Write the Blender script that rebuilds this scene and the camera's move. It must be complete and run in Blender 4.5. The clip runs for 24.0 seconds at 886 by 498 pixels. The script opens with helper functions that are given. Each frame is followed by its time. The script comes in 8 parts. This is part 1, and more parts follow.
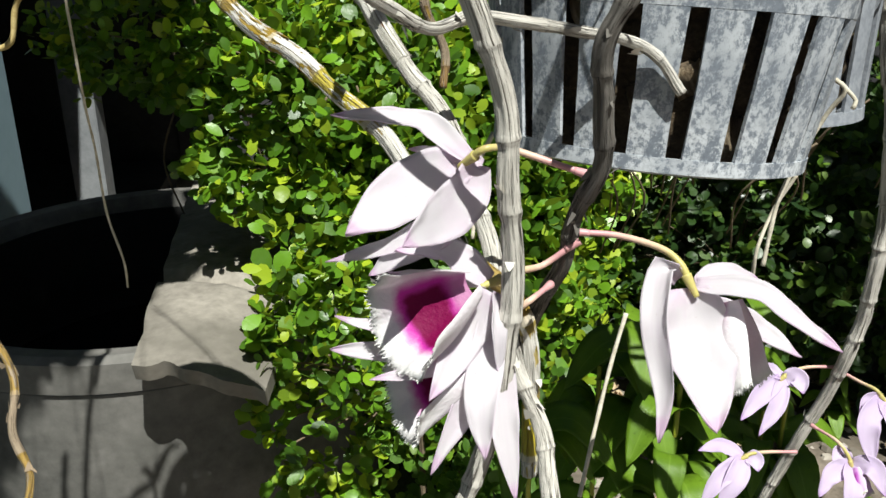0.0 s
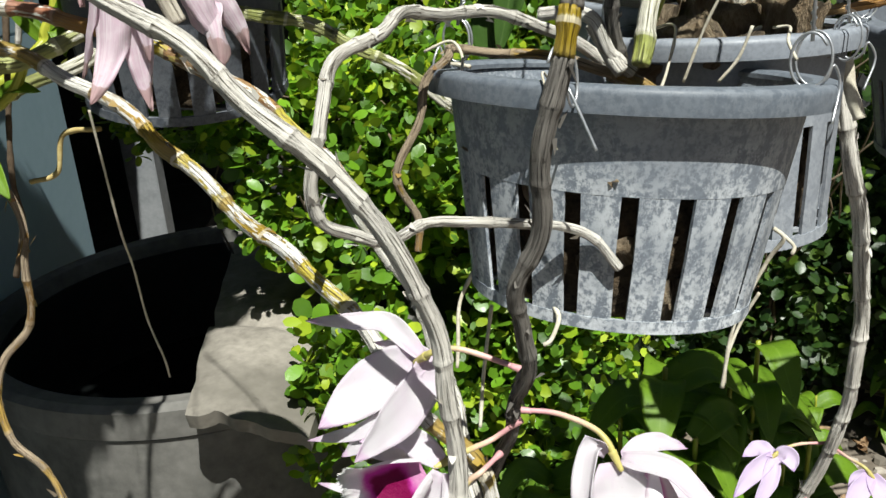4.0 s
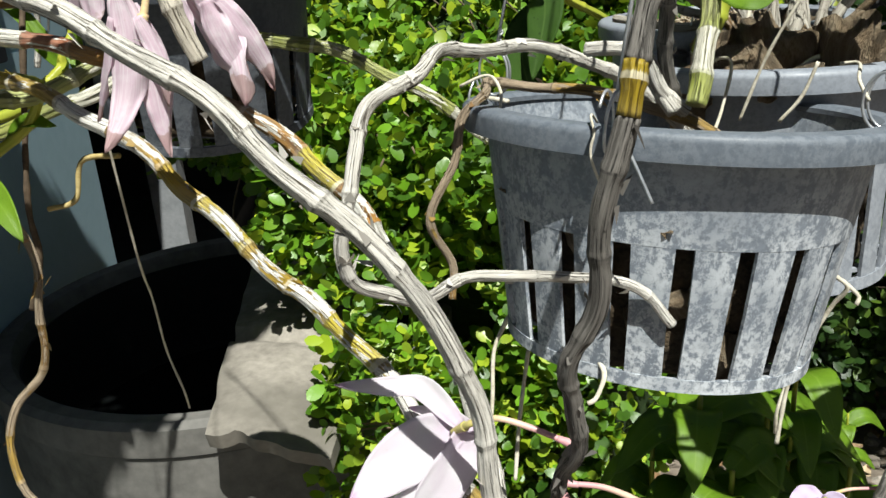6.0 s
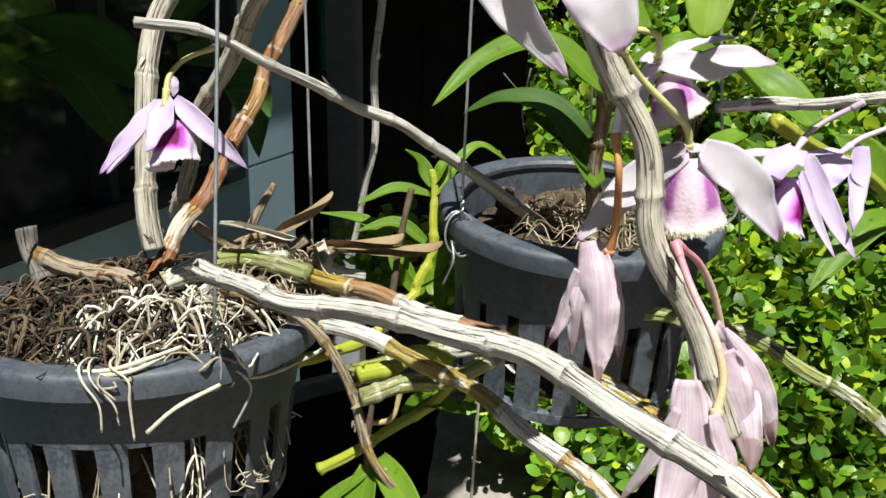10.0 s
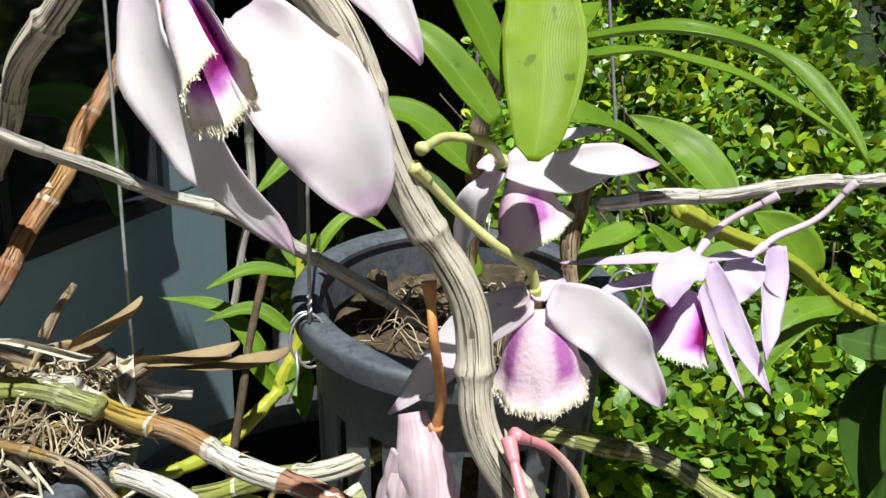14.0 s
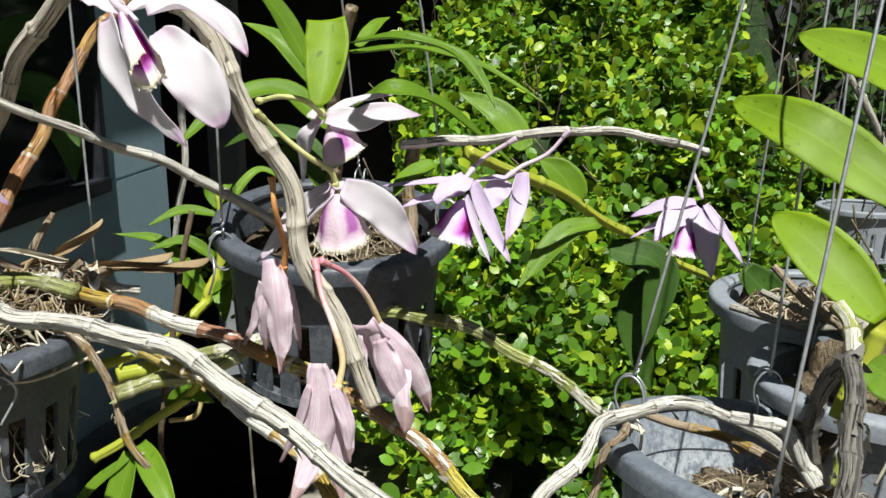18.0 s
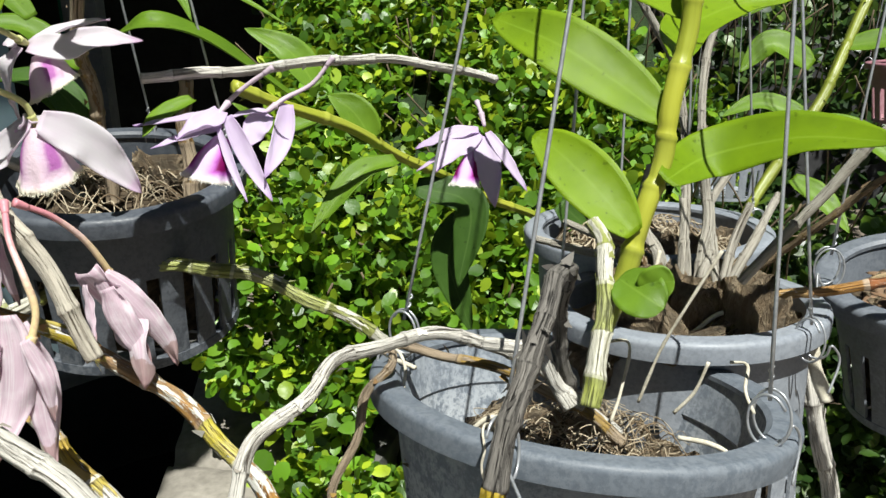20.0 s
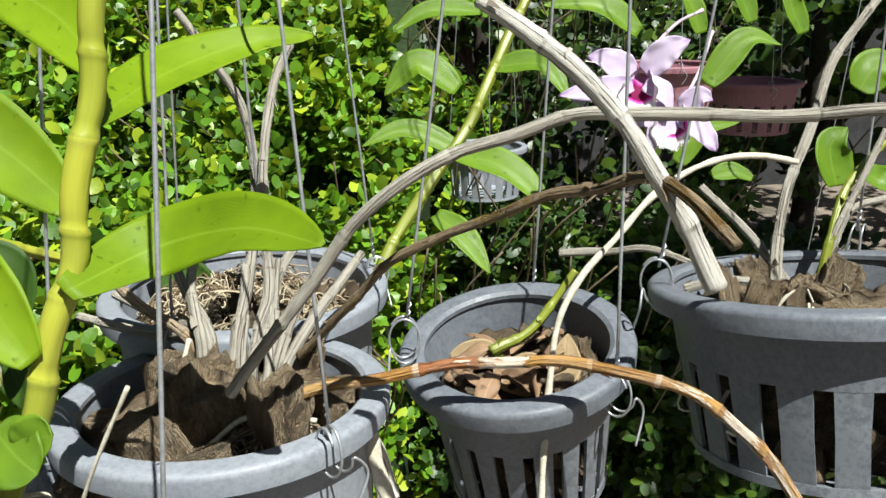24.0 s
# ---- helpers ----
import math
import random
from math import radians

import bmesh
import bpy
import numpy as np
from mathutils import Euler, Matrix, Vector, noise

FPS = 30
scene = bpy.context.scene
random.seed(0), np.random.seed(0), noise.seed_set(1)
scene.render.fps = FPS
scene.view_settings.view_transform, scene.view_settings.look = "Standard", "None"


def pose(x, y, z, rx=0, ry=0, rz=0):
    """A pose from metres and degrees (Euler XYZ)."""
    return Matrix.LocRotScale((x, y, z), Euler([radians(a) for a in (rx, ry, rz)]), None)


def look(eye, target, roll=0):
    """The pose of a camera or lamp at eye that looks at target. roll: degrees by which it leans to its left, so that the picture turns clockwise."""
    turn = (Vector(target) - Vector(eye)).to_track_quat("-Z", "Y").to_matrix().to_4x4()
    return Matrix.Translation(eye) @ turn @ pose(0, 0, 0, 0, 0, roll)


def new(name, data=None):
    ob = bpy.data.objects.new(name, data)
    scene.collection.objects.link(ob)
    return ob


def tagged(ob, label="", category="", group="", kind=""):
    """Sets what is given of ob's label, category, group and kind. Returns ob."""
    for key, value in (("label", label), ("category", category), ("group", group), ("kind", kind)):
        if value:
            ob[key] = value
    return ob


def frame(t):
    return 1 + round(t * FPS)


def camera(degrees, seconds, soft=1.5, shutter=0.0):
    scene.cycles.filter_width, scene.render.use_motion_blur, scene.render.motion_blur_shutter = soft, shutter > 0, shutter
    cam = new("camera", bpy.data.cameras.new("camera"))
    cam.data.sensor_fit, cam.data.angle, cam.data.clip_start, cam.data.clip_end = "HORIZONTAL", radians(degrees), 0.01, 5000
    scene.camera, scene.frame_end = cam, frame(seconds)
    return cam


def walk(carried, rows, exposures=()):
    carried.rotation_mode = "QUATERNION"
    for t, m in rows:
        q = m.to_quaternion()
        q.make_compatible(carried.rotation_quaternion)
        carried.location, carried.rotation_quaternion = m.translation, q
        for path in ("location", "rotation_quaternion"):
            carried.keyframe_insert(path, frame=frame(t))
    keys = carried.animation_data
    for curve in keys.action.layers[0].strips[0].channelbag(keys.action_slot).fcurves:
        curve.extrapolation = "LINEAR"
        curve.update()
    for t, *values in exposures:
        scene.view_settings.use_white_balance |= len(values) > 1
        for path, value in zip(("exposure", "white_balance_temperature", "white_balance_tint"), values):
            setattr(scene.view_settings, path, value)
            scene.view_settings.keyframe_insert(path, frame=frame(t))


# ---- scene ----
cam = camera(57.64, 24.0, soft=1.5)
PATH = [
    (0, (0.0, -0.0, 1.3), (0.0001, 0.9353, 0.9463), 0.14),
    (0.5, (0.0138, -0.0026, 1.3018), (0.0157, 0.9316, 0.9452), 0.44),
    (1, (0.0172, -0.0121, 1.2992), (0.0061, 0.928, 0.9586), -1.02),
    (1.5, (0.0202, -0.0233, 1.3057), (0.0101, 0.9105, 0.948), -0.95),
    (2, (0.0293, -0.0417, 1.3167), (0.0108, 0.8902, 0.9543), -0.61),
    (2.5, (0.036, -0.0447, 1.3408), (-0.0009, 0.8858, 0.9766), -1.43),
    (3, (0.0409, -0.037, 1.3648), (-0.0012, 0.8963, 1.0081), -1.71),
    (3.5, (0.0439, -0.0258, 1.3823), (-0.0187, 0.9058, 1.0243), -3.07),
    (5.5, (0.0432, -0.0001, 1.401), (-0.0387, 0.9329, 1.0505), -3.43),
    (6, (0.0343, 0.014, 1.4043), (-0.0595, 0.9454, 1.0527), -3.66),
    (6.5, (0.0011, 0.0239, 1.4109), (-0.1299, 0.9542, 1.0682), -2.96),
    (7, (-0.0377, 0.0287, 1.4265), (-0.222, 0.9566, 1.1022), -2.04),
    (7.5, (-0.0639, 0.0326, 1.4438), (-0.2824, 0.961, 1.1433), -0.83),
    (8, (-0.0778, 0.0377, 1.455), (-0.3125, 0.966, 1.1666), -0.33),
    (8.5, (-0.0927, 0.0414, 1.4648), (-0.3339, 0.9697, 1.1819), -0.26),
    (9, (-0.1085, 0.0502, 1.4743), (-0.3723, 0.9767, 1.2061), -0.21),
    (9.5, (-0.1175, 0.06, 1.4824), (-0.3848, 0.9877, 1.222), -0.24),
    (10, (-0.1298, 0.0737, 1.4943), (-0.3932, 1.0115, 1.2682), 0.75),
    (10.5, (-0.1406, 0.0888, 1.511), (-0.4072, 1.0284, 1.2967), 1.01),
    (12.5, (-0.1477, 0.1544, 1.5175), (-0.4129, 1.095, 1.3056), 1.35),
    (13, (-0.1366, 0.1622, 1.5196), (-0.3907, 1.1069, 1.312), 1.14),
    (13.5, (-0.123, 0.1682, 1.5243), (-0.3637, 1.1161, 1.3156), 0.85),
    (14, (-0.1022, 0.1729, 1.5227), (-0.3155, 1.1259, 1.3075), 0.57),
    (14.5, (-0.0861, 0.1654, 1.5216), (-0.288, 1.1204, 1.3044), -0.01),
    (15, (-0.0773, 0.1465, 1.5235), (-0.286, 1.1002, 1.3069), -0.14),
    (15.5, (-0.0649, 0.1144, 1.5273), (-0.269, 1.0697, 1.3135), 0.36),
    (16, (-0.0556, 0.0698, 1.5359), (-0.2628, 1.0279, 1.3382), 0.50),
    (16.5, (-0.0537, 0.0306, 1.538), (-0.2619, 0.9897, 1.346), 0.96),
    (17, (-0.0457, 0.0066, 1.5356), (-0.2577, 0.9637, 1.3381), 0.71),
    (17.5, (-0.0302, 0.0069, 1.53), (-0.2146, 0.9673, 1.3208), 0.58),
    (18, (-0.0132, 0.0156, 1.5218), (-0.1671, 0.9777, 1.2966), 0.18),
    (18.5, (0.0047, 0.0194, 1.5132), (-0.1264, 0.9818, 1.2753), -0.21),
    (19, (0.0286, 0.0278, 1.5093), (-0.0728, 0.9914, 1.2617), -0.47),
    (19.5, (0.0503, 0.036, 1.5038), (-0.0213, 0.9975, 1.2384), -0.98),
    (21.5, (0.1171, 0.0766, 1.4937), (0.1343, 1.0382, 1.2198), -2.23),
    (22, (0.1473, 0.0875, 1.4995), (0.1927, 1.0456, 1.2167), -1.59),
    (22.5, (0.1766, 0.0968, 1.5023), (0.2512, 1.0519, 1.2158), -1.47),
    (23, (0.2011, 0.1104, 1.5029), (0.3065, 1.0599, 1.2072), -0.80),
    (23.5, (0.2232, 0.1199, 1.508), (0.3545, 1.0713, 1.2292), -1.35),
    (24, (0.2417, 0.1337, 1.5216), (0.4001, 1.0775, 1.2315), -0.69),
]
walk(cam, [(t, look(eye, target, roll)) for t, eye, target, roll in PATH], ((0, 0.55), (6, 0.62), (9, 0.68), (13, 0.67), (16, 0.69), (19, 0.59), (22, 0.80), (24, 0.84)))

# ---- world, sun, exposure ----
SUN_FROM = Vector((0.38, -1.0, 1.85)).normalized()
world = bpy.data.worlds.new("sky")
scene.world = world
world.use_nodes = True
wn = world.node_tree
sky = wn.nodes.new("ShaderNodeTexSky")
sky.sky_type = "NISHITA"
sky.sun_disc = False
sky.sun_elevation = math.asin(SUN_FROM.z)
sky.sun_rotation = math.atan2(SUN_FROM.x, SUN_FROM.y)
wn.links.new(sky.outputs[0], wn.nodes["Background"].inputs[0])
wn.nodes["Background"].inputs[1].default_value = 0.021
sun = new("sun", bpy.data.lights.new("sun", "SUN"))
sun.data.energy = 5.0
sun.data.angle = radians(0.5)
sun.data.color = (0.98, 0.99, 0.925)
sun.matrix_world = look(SUN_FROM * 6, (0, 0, 0))


# ---- materials ----
class Mat:
    """A node material with short helpers."""

    def __init__(self, name):
        self.m = bpy.data.materials.new(name)
        self.m.use_nodes = True
        self.t = self.m.node_tree
        self.bsdf = self.t.nodes["Principled BSDF"]
        self.out = self.t.nodes["Material Output"]

    def node(self, kind, inputs=()):
        n = self.t.nodes.new(kind)
        for k, v in dict(inputs).items():
            self.put(n.inputs[k], v)
        return n

    def put(self, sock, v):
        if isinstance(v, bpy.types.NodeSocket):
            self.t.links.new(v, sock)
        elif isinstance(v, (tuple, list)) and len(v) == 3 and sock.type == "RGBA":
            sock.default_value = (*v, 1)
        else:
            sock.default_value = v

    def coord(self, which="Object"):
        return self.node("ShaderNodeTexCoord").outputs[which]

    def scaled(self, vec, s):
        return self.node("ShaderNodeMapping", {"Vector": vec, "Scale": s}).outputs[0]

    def noise(self, vec, scale, detail=4, rough=0.55):
        return self.node("ShaderNodeTexNoise", {"Vector": vec, "Scale": scale, "Detail": detail, "Roughness": rough}).outputs[0]

    def ramp(self, fac, stops, ease=False):
        n = self.node("ShaderNodeValToRGB", {"Fac": fac})
        e = n.color_ramp.elements
        while len(e) < len(stops):
            e.new(0.5)
        for el, (p, c) in zip(e, stops):
            el.position = p
            el.color = (*c, 1) if isinstance(c, (tuple, list)) else (c, c, c, 1)
        if ease:
            n.color_ramp.interpolation = "EASE"
        return n.outputs[0]

    def mix(self, fac, a, b, how="MIX"):
        n = self.node("ShaderNodeMix")
        n.data_type, n.blend_type = "RGBA", how
        self.put(n.inputs[0], fac)
        self.put(n.inputs[6], a)
        self.put(n.inputs[7], b)
        return n.outputs[2]

    def math(self, op, a, b=0.0, c=0.0):
        n = self.node("ShaderNodeMath")
        n.operation = op
        for i, v in enumerate((a, b, c)):
            self.put(n.inputs[i], v)
        return n.outputs[0]

    def uv(self):
        s = self.node("ShaderNodeSeparateXYZ", {0: self.coord("UV")})
        return s.outputs[0], s.outputs[1]

    def rand(self):
        return self.node("ShaderNodeObjectInfo").outputs["Random"]

    def island(self):
        return self.node("ShaderNodeNewGeometry").outputs["Random Per Island"]

    def bump(self, height, strength, dist=0.001):
        self.put(self.bsdf.inputs["Normal"], self.node("ShaderNodeBump", {"Height": height, "Strength": strength, "Distance": dist}).outputs[0])

    def surface(self, color, rough=0.5, metal=0.0, spec=0.5, **more):
        self.put(self.bsdf.inputs["Base Color"], color)
        self.put(self.bsdf.inputs["Roughness"], rough)
        self.put(self.bsdf.inputs["Metallic"], metal)
        self.put(self.bsdf.inputs["Specular IOR Level"], spec)
        return self

    def sheer(self, color, share):
        """Lets a share of the light through, as petals and leaves do."""
        tr = self.node("ShaderNodeBsdfTranslucent", {"Color": color})
        mx = self.node("ShaderNodeMixShader", {0: share, 1: self.bsdf.outputs[0], 2: tr.outputs[0]})
        self.t.links.new(mx.outputs[0], self.out.inputs[0])
        return self


def cane_material(name, sheath, stripe, bare, bare2, cover, spots=1.0):
    """Dry papery sheath with fine lengthwise stripes; bare glossy stem where the sheath has gone. UV: x round, y in joints."""
    k = Mat(name)
    u, v = k.uv()
    seg = k.math("FLOOR", v)
    fr = k.math("FRACT", v)
    an = k.math("MULTIPLY", u, 2 * math.pi)
    cs, sn = k.math("COSINE", an), k.math("SINE", an)
    def round_vec(around, along):
        return k.node("ShaderNodeCombineXYZ", {0: k.math("MULTIPLY", cs, around), 1: k.math("MULTIPLY", sn, around), 2: k.math("ADD", k.math("MULTIPLY", v, along), k.math("MULTIPLY", seg, 3.7))}).outputs[0]
    fine = k.noise(round_vec(8.5, 1.3), 1.0, 4, 0.75)
    crack = k.noise(round_vec(4.6, 1.0), 1.0, 5, 0.78)
    patch = k.noise(round_vec(1.5, 2.6), 1.0, 4, 0.6)
    mid = tuple(0.60 * p + 0.40 * q for p, q in zip(sheath, stripe))
    grey = k.ramp(fine, [(0.36, mid), (0.52, sheath)])
    grey = k.mix(k.ramp(crack, [(0.40, 1.0), (0.45, 0.0)]), grey, stripe)
    grey = k.mix(k.ramp(k.noise(round_vec(11.0, 0.8), 1.0, 3, 0.7), [(0.34, 0.85), (0.40, 0.0)]), grey, tuple(0.7 * c for c in stripe))
    grey = k.mix(k.ramp(patch, [(0.46, 0.0), (0.70, 0.45)]), grey, tuple(0.5 * c for c in sheath))
    white = k.node("ShaderNodeTexWhiteNoise")
    white.noise_dimensions = "1D"
    k.put(white.inputs["W"], seg)
    per = white.outputs[0]
    green = k.mix(k.math("FRACT", k.math("MULTIPLY", per, 7.3)), bare, bare2)
    green = k.mix(k.ramp(crack, [(0.40, 0.75 * spots), (0.52, 0.0)]), green, tuple(0.40 * c for c in bare2))
    # the sheath clings over most of a joint and tears away in patches beside the scars
    near = k.ramp(k.math("ABSOLUTE", k.math("SUBTRACT", fr, 0.5)), [(0.30, 0.0), (0.47, 1.0)])
    edge = k.math("ADD", k.math("ADD", patch, k.math("MULTIPLY", per, 0.5)), k.math("MULTIPLY", near, 0.11))
    edge = k.math("ADD", edge, k.math("MULTIPLY", fine, 0.10))
    on = k.ramp(edge, [(cover + 0.06, 1.0), (cover + 0.075, 0.0)])
    col = k.mix(on, green, grey)
    collar = k.math("MULTIPLY", k.ramp(k.math("ADD", fr, k.math("MULTIPLY", fine, 0.12)), [(0.975, 0.0), (0.99, 1.0)]), k.ramp(per, [(0.45, 0.0), (0.75, 0.55)]))
    col = k.mix(collar, col, tuple(min(0.86, 1.12 * c) for c in sheath))
    scar = k.ramp(k.math("ABSOLUTE", k.math("SUBTRACT", fr, k.math("MULTIPLY", fine, 0.04))), [(0.008, 0.65 * (0.4 + 0.6 * spots)), (0.026, 0.0)])
    scar = k.math("MULTIPLY", scar, k.ramp(patch, [(0.40, 0.15), (0.60, 0.9)]))
    col = k.mix(scar, col, tuple(0.5 * c for c in stripe))
    big = k.noise(k.coord(), 40.0, 3)
    col = k.mix(k.ramp(big, [(0.35, 0.30), (0.6, 0.0)]), col, tuple(0.6 * p + 0.4 * q for p, q in zip(stripe, sheath)))
    k.surface(col, k.mix(on, (0.34, 0.34, 0.34), (0.88, 0.88, 0.88)), spec=0.35)
    h = k.math("ADD", k.math("MULTIPLY", fine, 0.5), k.ramp(crack, [(0.34, 0.0), (0.46, 1.0)]))
    k.bump(k.math("ADD", h, k.math("MULTIPLY", on, 0.8)), spots, 0.0009)
    return k.m


def blade_material(name, low, high, vein, gloss, sheer, sheer_col, stripes=18.0, vary=0.25, spec=0.5):
    """A leaf: midrib and parallel veins along the UV, blotches and its own tone for each."""
    k = Mat(name)
    u, v = k.uv()
    cu = k.math("ABSOLUTE", k.math("SUBTRACT", u, 0.5))
    tone = k.math("ADD", k.math("MULTIPLY", k.rand(), vary), k.math("MULTIPLY", k.noise(k.coord(), 55.0, 3), 0.8))
    col = k.mix(k.ramp(tone, [(0.2, 0.0), (0.85, 1.0)]), low, high)
    lines = k.node("ShaderNodeTexWave", {"Vector": k.node("ShaderNodeCombineXYZ", {0: u, 1: k.math("MULTIPLY", v, 0.04)}).outputs[0], "Scale": stripes, "Distortion": 0.6, "Detail": 2}).outputs[1]
    col = k.mix(k.math("MULTIPLY", lines, 0.22), col, vein)
    col = k.mix(k.ramp(cu, [(0.0, 0.75), (0.035, 0.0)]), col, vein)
    col = k.mix(k.ramp(k.noise(k.coord(), 210.0, 2), [(0.66, 0.0), (0.72, 0.6)]), col, tuple(0.35 * c for c in low))
    k.surface(col, gloss, spec=spec)
    k.bump(k.math("ADD", lines, k.noise(k.coord(), 300.0, 2)), 0.25, 0.0004)
    k.sheer(k.mix(0.5, col, sheer_col), sheer)
    return k.m


def petal_material(name, base, tip, vein, sheer=0.35, old=0.0):
    k = Mat(name)
    u, v = k.uv()
    cu = k.math("ABSOLUTE", k.math("SUBTRACT", u, 0.5))
    wob = k.math("MULTIPLY", k.noise(k.coord(), 120.0, 3), 0.35)
    end = k.math("ADD", v, wob)
    col = k.mix(k.ramp(k.math("ADD", v, k.math("MULTIPLY", wob, 0.4)), [(0.92, 0.0), (1.25, 0.6)], True), base, tip)
    col = k.mix(k.ramp(end, [(0.14, 0.35), (0.36, 0.0)], True), col, tip)
    col = k.mix(k.math("MULTIPLY", k.ramp(k.math("ADD", cu, wob), [(0.54, 0.0), (0.72, 0.3)], True), k.ramp(v, [(0.3, 0.0), (0.8, 1.0)])), col, tip)
    col = k.mix(k.ramp(k.noise(k.coord(), 45.0, 2), [(0.45, 0.0), (0.75, 0.22)]), col, tip)
    veins = k.noise(k.node("ShaderNodeCombineXYZ", {0: k.math("MULTIPLY", u, 9.0 + 9.0 * old), 1: k.math("MULTIPLY", v, 0.9 + old), 2: k.math("MULTIPLY", k.rand(), 20.0)}).outputs[0], 1.0, 4, 0.6)
    col = k.mix(k.math("MULTIPLY", k.ramp(veins, [(0.46, 0.0), (0.62, 1.0)]), 0.12 + 0.42 * old), col, vein)
    if old:
        col = k.mix(k.ramp(k.noise(k.coord(), 160.0, 4), [(0.48, 0.0), (0.72, 0.5)]), col, vein)
        col = k.mix(k.ramp(end, [(0.98, 0.0), (1.2, 0.6)]), col, (0.42, 0.24, 0.20))
    col = k.mix(k.ramp(k.noise(k.coord(), 420.0, 2), [(0.70, 0.0), (0.76, 0.22)]), col, (0.50, 0.38, 0.33))
    k.surface(col, 0.55, spec=0.3)
    k.bump(k.math("ADD", k.math("MULTIPLY", veins, 0.12 + 1.2 * old), k.noise(k.coord(), 260.0, 3)), 0.22 + 0.25 * old, 0.0004)
    k.sheer(col, sheer)
    return k.m


def lip_material(name, pale, blotch, dark, eye0, eye1, reach=0.5, rim=(0.86, 0.83, 0.76)):
    """A pale cup with a coloured throat, darker eyes between eye0 and eye1 from its middle line, and a whitish fringe. UV: x across the mouth, y from throat to fringe."""
    k = Mat(name)
    u, v = k.uv()
    wob = k.math("MULTIPLY", k.math("SUBTRACT", k.noise(k.coord(), 150.0, 3), 0.5), 0.16)
    vv = k.math("ADD", v, wob)
    cu = k.math("ADD", k.math("ABSOLUTE", k.math("SUBTRACT", u, 0.5)), k.math("MULTIPLY", wob, 0.4))
    span = k.ramp(cu, [(max(0.0, eye0 - 0.10), 0.15 if eye0 > 0 else 1.0), (eye0 + 0.01, 1.0), (eye1 + 0.03, 1.0), (eye1 + 0.14, 0.0)], True)
    glow = k.math("MULTIPLY", span, k.ramp(vv, [(0.10, 0.6), (0.24, 1.0), (reach, 1.0), (reach + 0.16, 0.0)], True))
    col = k.mix(glow, pale, blotch)
    eye = k.math("MULTIPLY", k.ramp(cu, [(max(0.0, eye0 - 0.02), 0.0 if eye0 > 0 else 1.0), (eye0 + 0.04, 1.0), (eye1 - 0.03, 1.0), (eye1 + 0.03, 0.0)], True), k.ramp(vv, [(0.18, 0.2), (0.28, 1.0), (reach - 0.06, 1.0), (reach + 0.03, 0.0)], True))
    col = k.mix(eye, col, dark)
    col = k.mix(k.ramp(vv, [(0.90, 0.0), (0.98, 1.0)]), col, rim)
    k.surface(col, 0.6, spec=0.25)
    k.bump(k.noise(k.coord(), 600.0, 4), 0.8, 0.0005)
    k.sheer(col, 0.28)
    return k.m


def plastic_material(name, base, stain, amount, rough=0.42):
    """Weathered black plastic: chalky blotches, drip marks and scuffs."""
    k = Mat(name)
    c = k.coord()
    blot = k.noise(k.scaled(c, (1, 1, 0.7)), 95.0, 9, 0.82)
    fine = k.noise(c, 330.0, 5, 0.75)
    wide = k.noise(c, 16.0, 3)
    amt = k.math("MULTIPLY", k.ramp(k.math("ADD", blot, k.math("MULTIPLY", fine, 0.35)), [(0.63, 0.0), (0.70, 1.0)]), k.ramp(wide, [(0.30, 0.35), (0.50, 1.0)]))
    low = k.ramp(k.math("MULTIPLY", k.node("ShaderNodeSeparateXYZ", {0: c}).outputs[2], -1.0), [(0.020, 0.35), (0.060, 1.0)])
    amt = k.math("MULTIPLY", amt, low)
    col = k.mix(k.math("MULTIPLY", amt, amount), base, stain)
    col = k.mix(k.ramp(fine, [(0.40, 0.3), (0.55, 0.0)]), col, tuple(0.45 * b for b in base))
    col = k.mix(k.ramp(k.noise(c, 90.0, 4), [(0.45, 0.0), (0.7, 0.13)]), col, tuple(1.35 * b for b in base))
    k.surface(col, k.ramp(k.math("ADD", amt, k.math("MULTIPLY", fine, 0.3)), [(0.0, rough), (1.0, 0.85)]), spec=0.45)
    k.bump(k.math("ADD", k.math("MULTIPLY", fine, 0.5), blot), 0.22, 0.0008)
    return k.m


def rough_material(name, a, b, scale, rough=0.85, strength=0.6, dist=0.002, vary=0.0, streak=(1, 1, 1), c3=None):
    """Bark, husk, soil, stone: two tones at two scales."""
    k = Mat(name)
    c = k.scaled(k.coord(), streak)
    n1 = k.noise(c, scale, 6, 0.65)
    n2 = k.noise(c, scale * 6.3, 4, 0.6)
    f = k.math("ADD", k.math("MULTIPLY", n1, 0.65), k.math("MULTIPLY", n2, 0.35))
    if vary:
        f = k.math("ADD", f, k.math("MULTIPLY", k.math("SUBTRACT", k.island(), 0.5), vary))
    col = k.ramp(f, [(0.34, a), (0.66, b)])
    if c3:
        col = k.mix(k.ramp(k.noise(c, scale * 0.35, 3), [(0.5, 0.0), (0.68, 0.8)]), col, c3)
    k.surface(col, rough, spec=0.3)
    k.bump(f, strength, dist)
    return k.m


